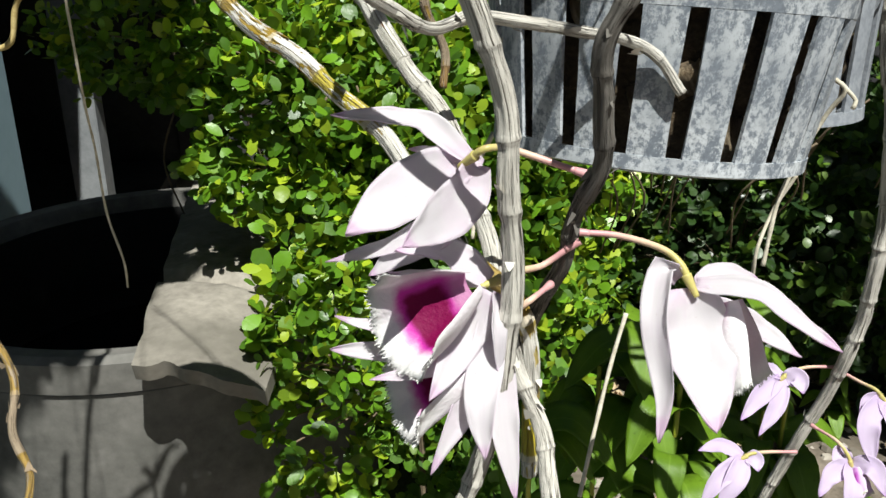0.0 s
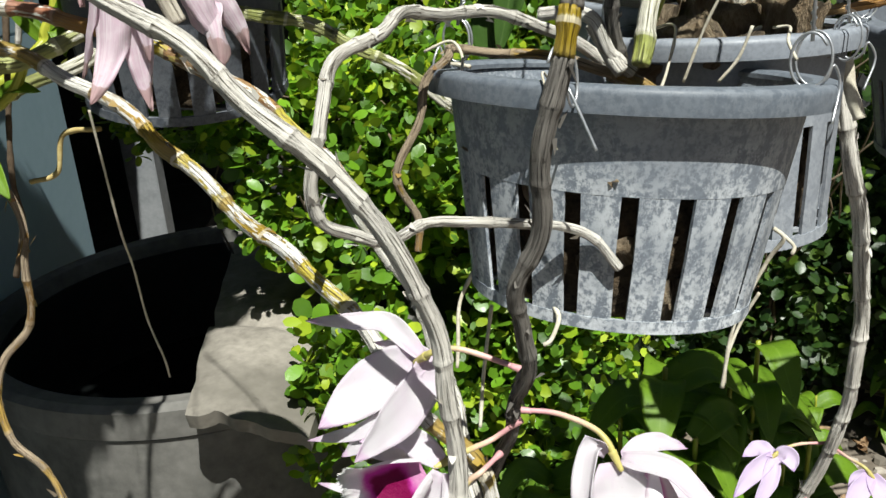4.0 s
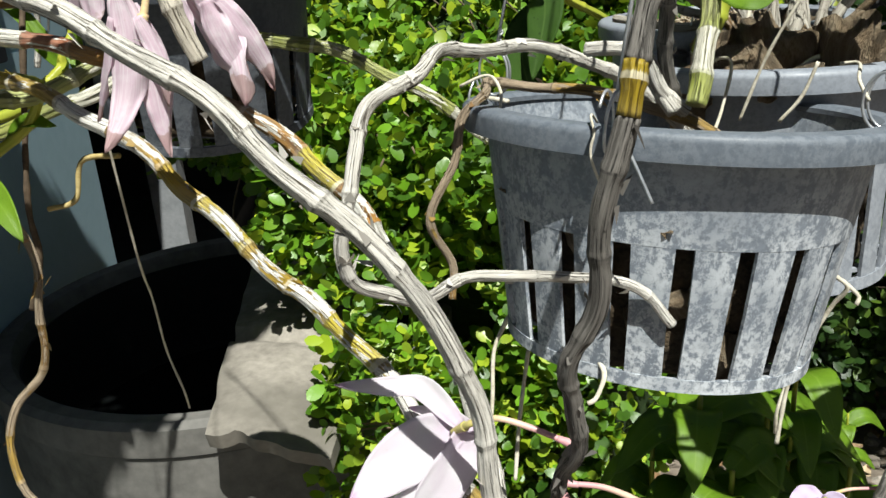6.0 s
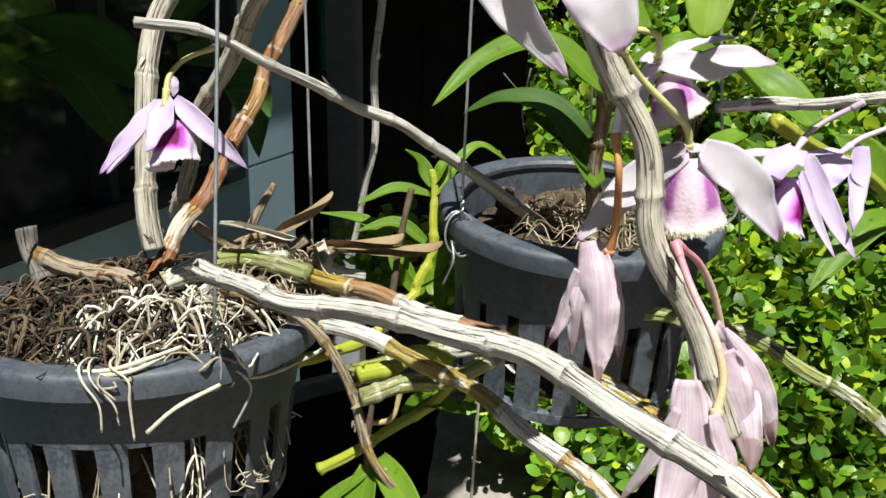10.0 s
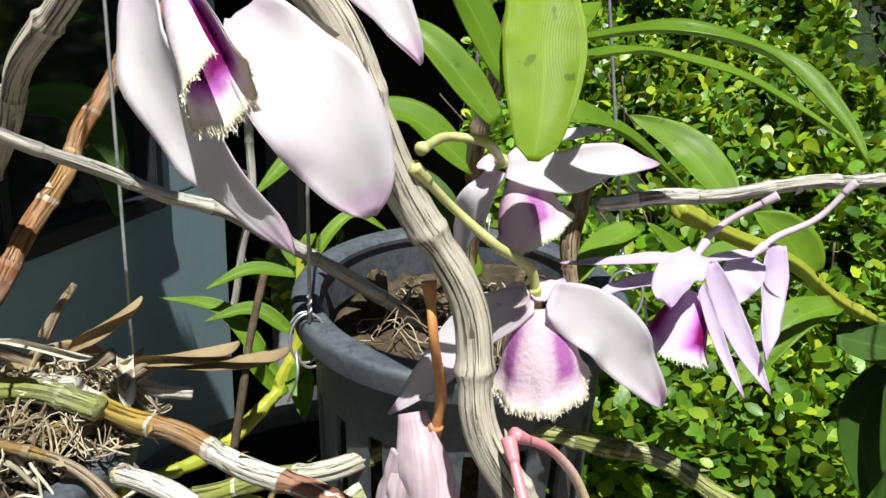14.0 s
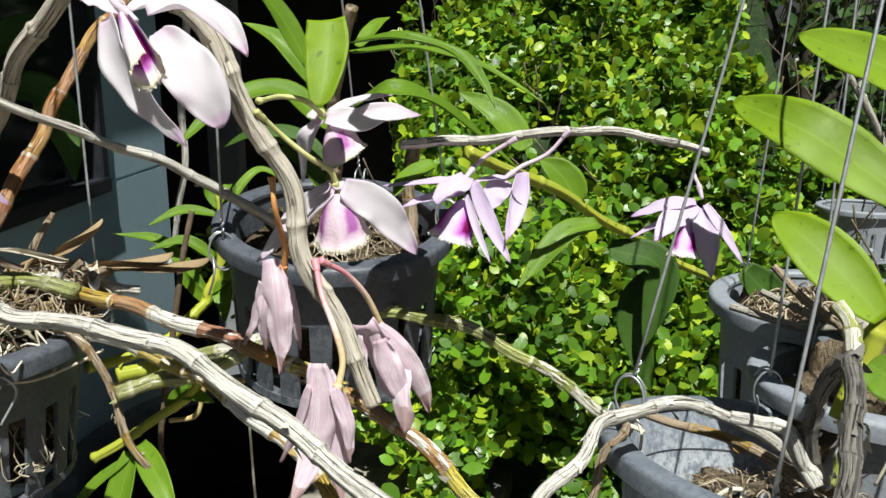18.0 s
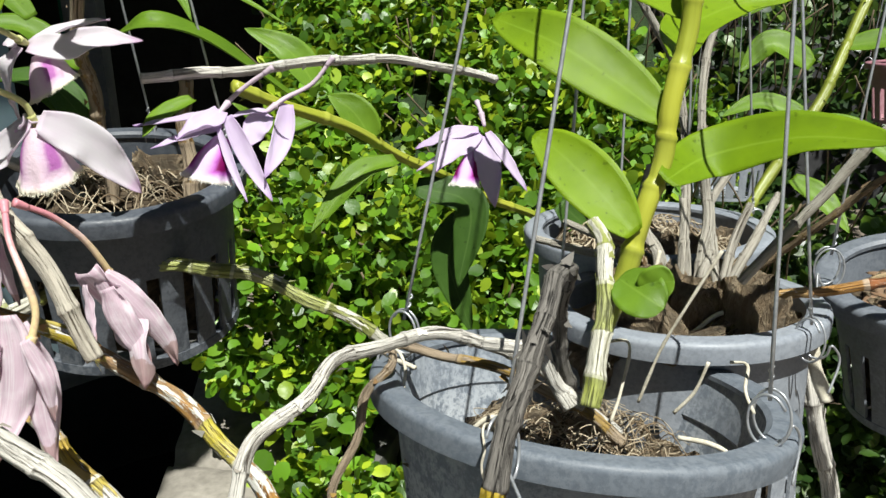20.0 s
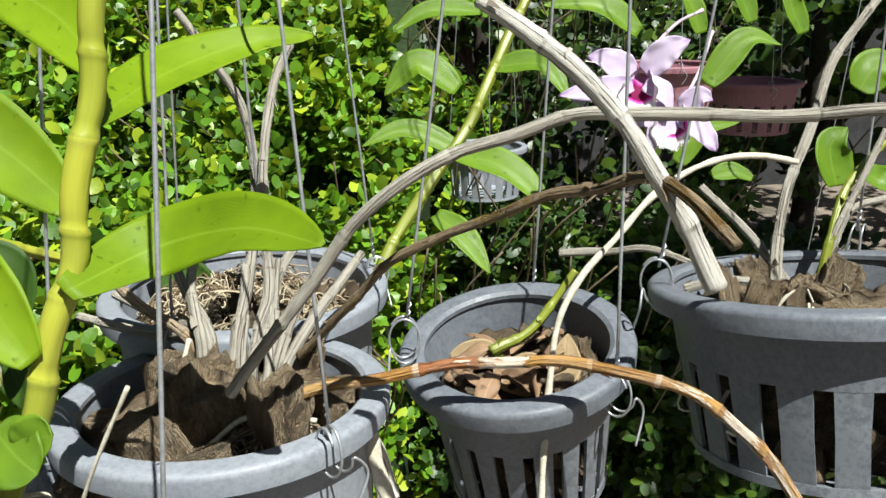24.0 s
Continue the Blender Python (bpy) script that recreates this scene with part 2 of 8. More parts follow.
def stalk_material(name, root, middle, end):
    """A flower stalk: flushed at the cane, paler on its way, greenish under the flower. UV y runs along it."""
    k = Mat(name)
    u, v = k.uv()
    w = k.math("ADD", v, k.math("MULTIPLY", k.math("SUBTRACT", k.noise(k.coord(), 140.0, 3), 0.5), 0.35))
    col = k.mix(k.ramp(w, [(0.15, 0.0), (0.5, 1.0)], True), root, middle)
    col = k.mix(k.ramp(w, [(0.5, 0.0), (0.8, 1.0)], True), col, end)
    col = k.mix(k.ramp(k.noise(k.coord(), 500.0, 3), [(0.5, 0.0), (0.7, 0.35)]), col, tuple(0.6 * c for c in root))
    k.surface(col, 0.42, spec=0.4)
    k.bump(k.noise(k.coord(), 400.0, 3), 0.25, 0.0004)
    return k.m


CANE_GREY = cane_material("dry_grey_cane", (0.68, 0.65, 0.59), (0.12, 0.095, 0.065), (0.44, 0.34, 0.02), (0.28, 0.14, 0.02), 0.958)
CANE_MIXED = cane_material("mottled_cane", (0.74, 0.72, 0.67), (0.20, 0.16, 0.11), (0.46, 0.38, 0.03), (0.34, 0.21, 0.035), 0.81)
CANE_GREEN = cane_material("green_cane", (0.70, 0.68, 0.58), (0.35, 0.33, 0.2), (0.34, 0.38, 0.08), (0.20, 0.22, 0.05), 0.66)
CANE_DARK = cane_material("dark_dry_cane", (0.20, 0.185, 0.165), (0.014, 0.011, 0.009), (0.34, 0.26, 0.04), (0.14, 0.08, 0.03), 1.0)
CANE_BARE = cane_material("bare_yellow_cane", (0.70, 0.66, 0.55), (0.15, 0.10, 0.05), (0.36, 0.26, 0.02), (0.20, 0.10, 0.015), 0.30)
CANE_LACE = cane_material("lace_sheathed_cane", (0.76, 0.74, 0.68), (0.22, 0.18, 0.10), (0.48, 0.42, 0.025), (0.29, 0.08, 0.03), 0.72)
CANE_BROWN = cane_material("fissured_tan_cane", (0.60, 0.55, 0.46), (0.13, 0.09, 0.05), (0.30, 0.32, 0.04), (0.22, 0.13, 0.04), 0.95)
CANE_ASH = cane_material("ash_brown_cane", (0.41, 0.385, 0.33), (0.13, 0.10, 0.07), (0.34, 0.30, 0.08), (0.22, 0.14, 0.07), 0.95)
CANE_RED = cane_material("red_brown_cane", (0.64, 0.56, 0.46), (0.30, 0.17, 0.10), (0.44, 0.26, 0.06), (0.28, 0.095, 0.03), 0.61)
CANE_YELLOW = cane_material("yellow_green_stem", (0.40, 0.42, 0.08), (0.25, 0.28, 0.04), (0.39, 0.40, 0.045), (0.29, 0.33, 0.035), 0.05, 0.12)
CANE_OLIVE = cane_material("olive_green_stem", (0.30, 0.32, 0.08), (0.15, 0.17, 0.03), (0.22, 0.26, 0.03), (0.16, 0.19, 0.025), 0.10, 0.2)
CANE_UMBER = cane_material("dark_umber_cane", (0.27, 0.20, 0.12), (0.07, 0.045, 0.025), (0.30, 0.22, 0.05), (0.16, 0.09, 0.03), 0.92)
CANE_TAN = cane_material("dry_tan_stem", (0.38, 0.30, 0.21), (0.12, 0.08, 0.045), (0.40, 0.26, 0.06), (0.20, 0.11, 0.04), 0.86)
LEAF = blade_material("orchid_leaf", (0.085, 0.18, 0.012), (0.175, 0.31, 0.018), (0.21, 0.34, 0.04), 0.40, 0.32, (0.36, 0.53, 0.015), spec=0.38)
LEAF_BRIGHT = blade_material("bright_orchid_leaf", (0.125, 0.22, 0.006), (0.24, 0.375, 0.008), (0.25, 0.39, 0.03), 0.44, 0.34, (0.42, 0.56, 0.01), spec=0.3)
# Orchid leaf again, darkened in its colour for leaves that hang in shade.
LEAF_SHADED = blade_material("shaded_orchid_leaf", (0.024, 0.062, 0.008), (0.050, 0.115, 0.014), (0.08, 0.15, 0.03), 0.5, 0.14, (0.16, 0.30, 0.02), spec=0.25)
LEAF_DEAD = blade_material("dead_leaf", (0.20, 0.13, 0.06), (0.46, 0.36, 0.21), (0.20, 0.11, 0.04), 0.8, 0.12, (0.5, 0.3, 0.1), 26.0)
LEAF_BROWN = blade_material("brown_dead_leaf", (0.07, 0.038, 0.02), (0.27, 0.165, 0.095), (0.45, 0.30, 0.18), 0.6, 0.10, (0.5, 0.2, 0.05), 20.0, 0.9)
LEAF_PALE = blade_material("bleached_dry_leaf", (0.48, 0.44, 0.36), (0.70, 0.67, 0.58), (0.30, 0.25, 0.16), 0.85, 0.12, (0.6, 0.5, 0.3), 26.0)
PETAL = petal_material("white_petal", (0.785, 0.755, 0.785), (0.69, 0.46, 0.67), (0.68, 0.58, 0.69), 0.50)
PETAL_LILAC = petal_material("lilac_petal", (0.70, 0.60, 0.76), (0.55, 0.36, 0.66), (0.56, 0.43, 0.65), 0.40)
PETAL_OLD = petal_material("wilting_petal", (0.72, 0.57, 0.65), (0.60, 0.40, 0.50), (0.90, 0.86, 0.88), 0.42, 1.0)
LIP = lip_material("crimson_eyed_lip", (0.86, 0.82, 0.85), (0.62, 0.04, 0.42), (0.20, 0.0, 0.06), 0.0, 0.21, 0.66, (0.86, 0.85, 0.84))
LIP_VIOLET = lip_material("violet_lip", (0.74, 0.58, 0.78), (0.50, 0.10, 0.52), (0.20, 0.0, 0.09), 0.14, 0.30, 0.76)
LIP_MAROON = lip_material("maroon_eyed_lip", (0.76, 0.62, 0.80), (0.48, 0.08, 0.50), (0.15, 0.0, 0.07), 0.0, 0.24, 0.64, (0.84, 0.80, 0.84))
LIP_SOFT = lip_material("pale_purple_lip", (0.80, 0.66, 0.73), (0.68, 0.48, 0.63), (0.46, 0.15, 0.44), 0.12, 0.25, 0.74, (0.84, 0.80, 0.66))
LIP_HOOD = lip_material("hooded_purple_lip", (0.80, 0.72, 0.78), (0.45, 0.10, 0.46), (0.16, 0.0, 0.10), 0.0, 0.30, 0.72, (0.84, 0.79, 0.64))
STALK_PINK = stalk_material("pink_stalk", (0.60, 0.31, 0.32), (0.66, 0.47, 0.35), (0.46, 0.41, 0.13))
STALK_FLESH = stalk_material("flesh_pink_stalk", (0.60, 0.24, 0.28), (0.70, 0.50, 0.44), (0.62, 0.48, 0.26))
STALK_GREEN = rough_material("green_stalk", (0.40, 0.42, 0.12), (0.60, 0.58, 0.30), 60, 0.45, 0.2, 0.0005)
STALK_LILAC = rough_material("lilac_stalk", (0.42, 0.34, 0.40), (0.60, 0.48, 0.56), 60, 0.5, 0.2, 0.0005)
STALK_ORANGE = rough_material("orange_stalk", (0.46, 0.13, 0.05), (0.62, 0.34, 0.12), 45, 0.45, 0.3, 0.0006)
ROOT = rough_material("dry_root", (0.32, 0.28, 0.20), (0.68, 0.64, 0.53), 160, 0.8, 0.5, 0.0006, 0.5)
ROOT_YELLOW = rough_material("yellow_root", (0.30, 0.20, 0.05), (0.56, 0.46, 0.22), 90, 0.7, 0.5, 0.0006)
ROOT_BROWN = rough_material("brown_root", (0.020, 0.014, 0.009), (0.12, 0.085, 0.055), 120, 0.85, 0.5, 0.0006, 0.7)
HUSK = rough_material("coconut_husk", (0.29, 0.195, 0.11), (0.68, 0.55, 0.38), 2.2, 0.95, 1.0, 0.25, 0.0, (2.2, 2.2, 0.35), c3=(0.30, 0.205, 0.12))
# Husk of the pot cores, much darker than the loose pieces.
HUSK_DARK = rough_material("dark_core_husk", (0.02, 0.015, 0.010), (0.11, 0.08, 0.05), 90, 0.95, 1.0, 0.003)
STRAW = rough_material("straw_fibre", (0.14, 0.10, 0.06), (0.46, 0.39, 0.28), 40, 0.9, 0.4, 0.001, 0.6)
COAL = rough_material("charcoal", (0.03, 0.032, 0.036), (0.34, 0.36, 0.40), 2.0, 0.6, 0.8, 0.2)
POT = plastic_material("weathered_black_plastic", (0.185, 0.212, 0.250), (0.64, 0.67, 0.70), 0.80)
POT_RIM = plastic_material("slate_grey_plastic", (0.115, 0.135, 0.162), (0.36, 0.38, 0.40), 0.40)
POT_CLEAN = plastic_material("black_plastic", (0.062, 0.071, 0.088), (0.36, 0.38, 0.40), 0.22, 0.36)
POT_GREY = plastic_material("dusty_grey_plastic", (0.235, 0.258, 0.295), (0.50, 0.52, 0.54), 0.25, 0.36)
# The grey plastic with shade put into its colour, for pots M and Q.
POT_SHADED = plastic_material("shaded_grey_plastic", (0.130, 0.145, 0.170), (0.42, 0.44, 0.46), 0.22, 0.38)
POT_PINK = plastic_material("faded_pink_plastic", (0.30, 0.13, 0.16), (0.5, 0.4, 0.4), 0.3)
WIRE = rough_material("galvanised_wire", (0.32, 0.33, 0.35), (0.56, 0.58, 0.60), 200, 0.35, 0.2, 0.0003)
WIRE.node_tree.nodes["Principled BSDF"].inputs["Metallic"].default_value = 0.6
CONCRETE = rough_material("weathered_concrete", (0.15, 0.136, 0.115), (0.36, 0.33, 0.285), 9, 0.9, 0.5, 0.003, c3=(0.13, 0.12, 0.10))
DARK_WATER = rough_material("still_dark_water", (0.004, 0.005, 0.005), (0.008, 0.009, 0.009), 5, 0.05, 0.02, 0.001)
# Cement for the jar's inside; its blackness is shade put into the colour.
JAR_SHADE = rough_material("shade_black_cement", (0.010, 0.010, 0.010), (0.022, 0.022, 0.021), 9, 0.7, 0.4, 0.003)
JAR_GREY = rough_material("grey_mossy_cement", (0.075, 0.074, 0.068), (0.185, 0.178, 0.165), 6, 0.8, 0.4, 0.003, c3=(0.065, 0.066, 0.058))
SOIL = rough_material("dry_soil", (0.075, 0.06, 0.045), (0.27, 0.225, 0.18), 7, 0.95, 1.0, 0.01, c3=(0.07, 0.06, 0.045))
PEBBLE = rough_material("stones", (0.15, 0.13, 0.105), (0.38, 0.34, 0.29), 22, 0.9, 0.6, 0.003, 0.5)
LITTER = rough_material("leaf_litter", (0.20, 0.12, 0.06), (0.48, 0.37, 0.24), 25, 0.9, 0.5, 0.002, 0.7)
WALL_PAINT = rough_material("blue_grey_wall_paint", (0.29, 0.42, 0.48), (0.34, 0.475, 0.54), 5, 0.75, 0.25, 0.002)
DARK_FRAME = rough_material("dark_metal_frame", (0.012, 0.014, 0.017), (0.03, 0.033, 0.038), 20, 0.4, 0.2, 0.001)
TIMBER = rough_material("grey_painted_post", (0.16, 0.17, 0.18), (0.26, 0.27, 0.28), 12, 0.7, 0.3, 0.002)
# Plaster coloured near-black so that porch and far walls look unlit.
ROOM_SHADE = rough_material("shade_black_plaster", (0.022, 0.022, 0.023), (0.05, 0.05, 0.052), 5, 0.9, 0.2, 0.002)
# Near-black green: the shade inside the hedge, put into a colour.
HEDGE_SHADE = rough_material("hedge_shade_colour", (0.008, 0.018, 0.005), (0.03, 0.06, 0.014), 30, 0.8, 1.0, 0.02)
# Bark coloured dark so that sunlit back trunks still look shaded.
BARK_SHADE = rough_material("shade_dark_bark", (0.015, 0.012, 0.009), (0.06, 0.05, 0.038), 14, 0.95, 0.8, 0.01)
TWIG = rough_material("hedge_twig", (0.08, 0.06, 0.04), (0.22, 0.17, 0.11), 60, 0.9, 0.5, 0.001)
WHITE_IRON = rough_material("white_painted_iron", (0.60, 0.61, 0.62), (0.80, 0.80, 0.80), 30, 0.5, 0.2, 0.001)
GREEN_CLOTH = rough_material("green_shade_net", (0.01, 0.12, 0.075), (0.03, 0.24, 0.16), 80, 0.9, 0.5, 0.001)


def glass_pane():
    k = Mat("dark_window_glass")
    k.surface((0.012, 0.014, 0.016), 0.06, spec=0.6)
    return k.m


GLASS = glass_pane()


def hedge_leaf_material(name, low, high, young):
    k = Mat(name)
    r = k.island()
    col = k.mix(r, low, high)
    col = k.mix(k.ramp(k.math("FRACT", k.math("MULTIPLY", r, 13.7)), [(0.66, 0.0), (0.97, 0.9)]), col, young)
    col = k.mix(k.ramp(k.noise(k.coord(), 4.0, 3), [(0.35, 0.45), (0.6, 0.0)]), col, low)
    k.surface(col, k.ramp(k.noise(k.coord(), 60.0, 2), [(0.35, 0.34), (0.65, 0.52)]), spec=0.5)
    k.bump(k.noise(k.coord(), 170.0, 2), 0.25, 0.002)
    k.sheer(k.mix(0.5, col, young), 0.26)
    return k.m


HEDGE_LEAF = hedge_leaf_material("hedge_leaf", (0.026, 0.075, 0.008), (0.165, 0.36, 0.016), (0.46, 0.58, 0.03))
WEED_LEAF = hedge_leaf_material("weed_leaf", (0.05, 0.12, 0.015), (0.13, 0.26, 0.03), (0.20, 0.34, 0.03))
# Leaf colour darkened to carry the shade of back trees and far shrubs.
SHADE_LEAF = hedge_leaf_material("shade_dark_leaf", (0.015, 0.04, 0.010), (0.04, 0.09, 0.015), (0.12, 0.2, 0.02))


# ---- mesh helpers ----
rng = random.Random(7)


def mesh_of(name, verts, faces, uvs=None, smooth=True, crease=0):
    me = bpy.data.meshes.new(name)
    me.from_pydata(verts, [], faces)
    if uvs is not None:
        lay = me.uv_layers.new(name="UVMap")
        idx = np.empty(len(me.loops), dtype=np.int32)
        me.loops.foreach_get("vertex_index", idx)
        lay.data.foreach_set("uv", np.asarray(uvs, dtype=np.float32)[idx].ravel())
    if smooth:
        me.polygons.foreach_set("use_smooth", [True] * len(me.polygons))
    me.update()
    if crease:
        me.set_sharp_from_angle(angle=radians(crease))
    return me


def part(name, me, material, parent, label=""):
    ob = new(name, me)
    if not me.materials:
        me.materials.append(material)
    ob.parent = parent
    if label:
        ob["label"] = label
    return ob


def thing(name, label, category, group="", kind="", at=(0, 0, 0)):
    ob = new(name)
    ob.location = at
    ob.empty_display_size = 0.02
    return tagged(ob, label, category, group, kind)


def solid(name, me, material, label, category, group="", kind=""):
    ob = new(name, me)
    me.materials.append(material)
    return tagged(ob, label, category, group, kind)


def spline(pts, n):
    """Points along a smooth curve through pts, evenly spaced."""
    p = [Vector(q) for q in pts]
    if len(p) == 2:
        return [p[0].lerp(p[1], i / n) for i in range(n + 1)]
    p = [2 * p[0] - p[1]] + p + [2 * p[-1] - p[-2]]
    fine = []
    for i in range(1, len(p) - 2):
        a, b, c, d = p[i - 1 : i + 3]
        for s in np.linspace(0, 1, 24, endpoint=False):
            fine.append(0.5 * (2 * b + (c - a) * s + (2 * a - 5 * b + 4 * c - d) * s * s + (3 * b - a - 3 * c + d) * s**3))
    fine.append(p[-2])
    cum = [0.0]
    for a, b in zip(fine, fine[1:]):
        cum.append(cum[-1] + (b - a).length)
    want = np.linspace(0, cum[-1], n + 1)
    out, j = [], 0
    for w in want:
        while j < len(cum) - 2 and cum[j + 1] < w:
            j += 1
        seg = cum[j + 1] - cum[j]
        out.append(fine[j].lerp(fine[j + 1], (w - cum[j]) / seg if seg > 1e-9 else 0))
    return out


def frames(line):
    """Tangent and two side vectors along a line, without twist."""
    out, up = [], None
    for i, p in enumerate(line):
        t = (line[min(i + 1, len(line) - 1)] - line[max(i - 1, 0)]).normalized()
        if up is None:
            up = t.orthogonal().normalized()
        up = (up - t * up.dot(t)).normalized()
        out.append((t, up, t.cross(up)))
    return out


def tube_data(pts, radius, sides=8, step=0.004, taper=1.0, bumpy=0.0, seed=0, caps=True, most=400):
    """Round tube along pts: verts, faces, uvs."""
    length = sum((Vector(b) - Vector(a)).length for a, b in zip(pts, pts[1:]))
    n = max(3, min(most, int(length / step)))
    line = spline(pts, n)
    fr = frames(line)
    V, F, U = [], [], []
    for i, (p, (t, a, b)) in enumerate(zip(line, fr)):
        s = i / n
        r = radius * (1 + (taper - 1) * s)
        if bumpy:
            r *= 1 + bumpy * noise.noise((seed * 3.7, s * length * 90, 0))
        for k in range(sides):
            an = 2 * math.pi * k / sides
            V.append(tuple(p + (a * math.cos(an) + b * math.sin(an)) * r))
            U.append((k / sides, s * length / 0.03))
    for i in range(n):
        for k in range(sides):
            k2 = (k + 1) % sides
            F.append((i * sides + k, i * sides + k2, (i + 1) * sides + k2, (i + 1) * sides + k))
    if caps:
        F.append(tuple(range(sides - 1, -1, -1)))
        F.append(tuple(n * sides + k for k in range(sides)))
    return V, F, U


def tube(name, pts, radius, material, parent, label="", **kw):
    V, F, U = tube_data(pts, radius, **kw)
    return part(name, mesh_of(name, V, F, U), material, parent, label)


def merged(chunks):
    V, F, U = [], [], []
    for v, f, u in chunks:
        o = len(V)
        V += v
        F += [tuple(i + o for i in q) for q in f]
        U += u
    return V, F, U


def cane_data(pts, r0, r1, joint=0.032, seed=0, sides=26, flakes=2, twist=0.0):
    """A jointed orchid cane: ridged, with swollen ring scars and torn flakes of sheath."""
    rr = random.Random(seed * 11 + 3)
    length = sum((Vector(b) - Vector(a)).length for a, b in zip(pts, pts[1:]))
    n = max(8, min(420, int(length / 0.0016)))
    line = spline(pts, n)
    fr = frames(line)
    ridge = [(rr.uniform(-0.24, -0.14) if rr.random() < 0.28 else rr.uniform(-0.06, 0.08)) * (1.0 if flakes else 0.2) for _ in range(sides)]
    V, F, U = [], [], []
    for i, (p, (t, a, b)) in enumerate(zip(line, fr)):
        s = i / n
        v = s * length / joint + 0.37 * seed
        v += 0.42 * noise.noise((v * 0.55, seed * 1.7, 4))
        f = v - math.floor(v)
        d = min(f, 1 - f) * joint
        r = r0 + (r1 - r0) * s
        grow = 1 + 0.15 * math.exp(-((d / 0.0018) ** 2)) - 0.05 * math.exp(-(((f * joint - 0.0045) / 0.002) ** 2)) + 0.07 * f
        side = math.floor(v) % 2 * 2 - 1
        p = p + a * side * r * 0.30 * math.sin(f * math.pi)
        wob = noise.noise((seed * 5.1, v * 1.3, 0)) * 0.11
        for k in range(sides):
            an = 2 * math.pi * k / sides + twist * s
            low = noise.noise((seed + k * 0.9, v * 1.7, math.floor(v) * 3.1)) * 0.08 + noise.noise((seed + k * 2.3, v * 14, 0)) * 0.05 * math.exp(-((d / 0.005) ** 2))
            V.append(tuple(p + (a * math.cos(an) + b * math.sin(an)) * r * (grow + ridge[k] * (0.4 + 0.6 * math.sin(f * 3)) + wob + low)))
            U.append((k / sides, v))
    for i in range(n):
        for k in range(sides):
            k2 = (k + 1) % sides
            F.append((i * sides + k, i * sides + k2, (i + 1) * sides + k2, (i + 1) * sides + k))
    F.append(tuple(range(sides - 1, -1, -1)))
    F.append(tuple(n * sides + k for k in range(sides)))
    # torn bits of sheath standing off near the scars
    joints = int(length / joint)
    for j in range(joints):
        for _ in range(rr.choice((1, flakes, flakes + 2)) if flakes else 0):
            i = min(n - 1, max(1, int((j + rr.uniform(-0.1, 0.3)) * joint / length * n)))
            t, a, b = fr[i]
            an = rr.uniform(0, 6.28)
            out = a * math.cos(an) + b * math.sin(an)
            side = t.cross(out)
            r = (r0 + (r1 - r0) * i / n) * 1.08
            w, ln = rr.uniform(0.0006, 0.0026), rr.uniform(0.002, 0.008)
            base = line[i] + out * r
            o = len(V)
            lean = out * rr.uniform(0.1, 0.7) + t * rr.choice((-1, 1)) * 0.8
            for q in (base - side * w, base + side * w, base + side * w * 0.5 + lean * ln * 0.6, base + lean * ln, base - side * w * 0.7 + lean * ln * 0.55):
                V.append(tuple(q))
                U.append((0.3, 0.25 + j))
            F.append((o, o + 1, o + 2, o + 3, o + 4))
    return V, F, U


def cane(pts, r0, r1, material, parent, label="", seed=1, name="cane", **kw):
    V, F, U = cane_data(pts, r0, r1, seed=seed, **kw)
    return part(name, mesh_of(name, V, F, U), material, parent, label)


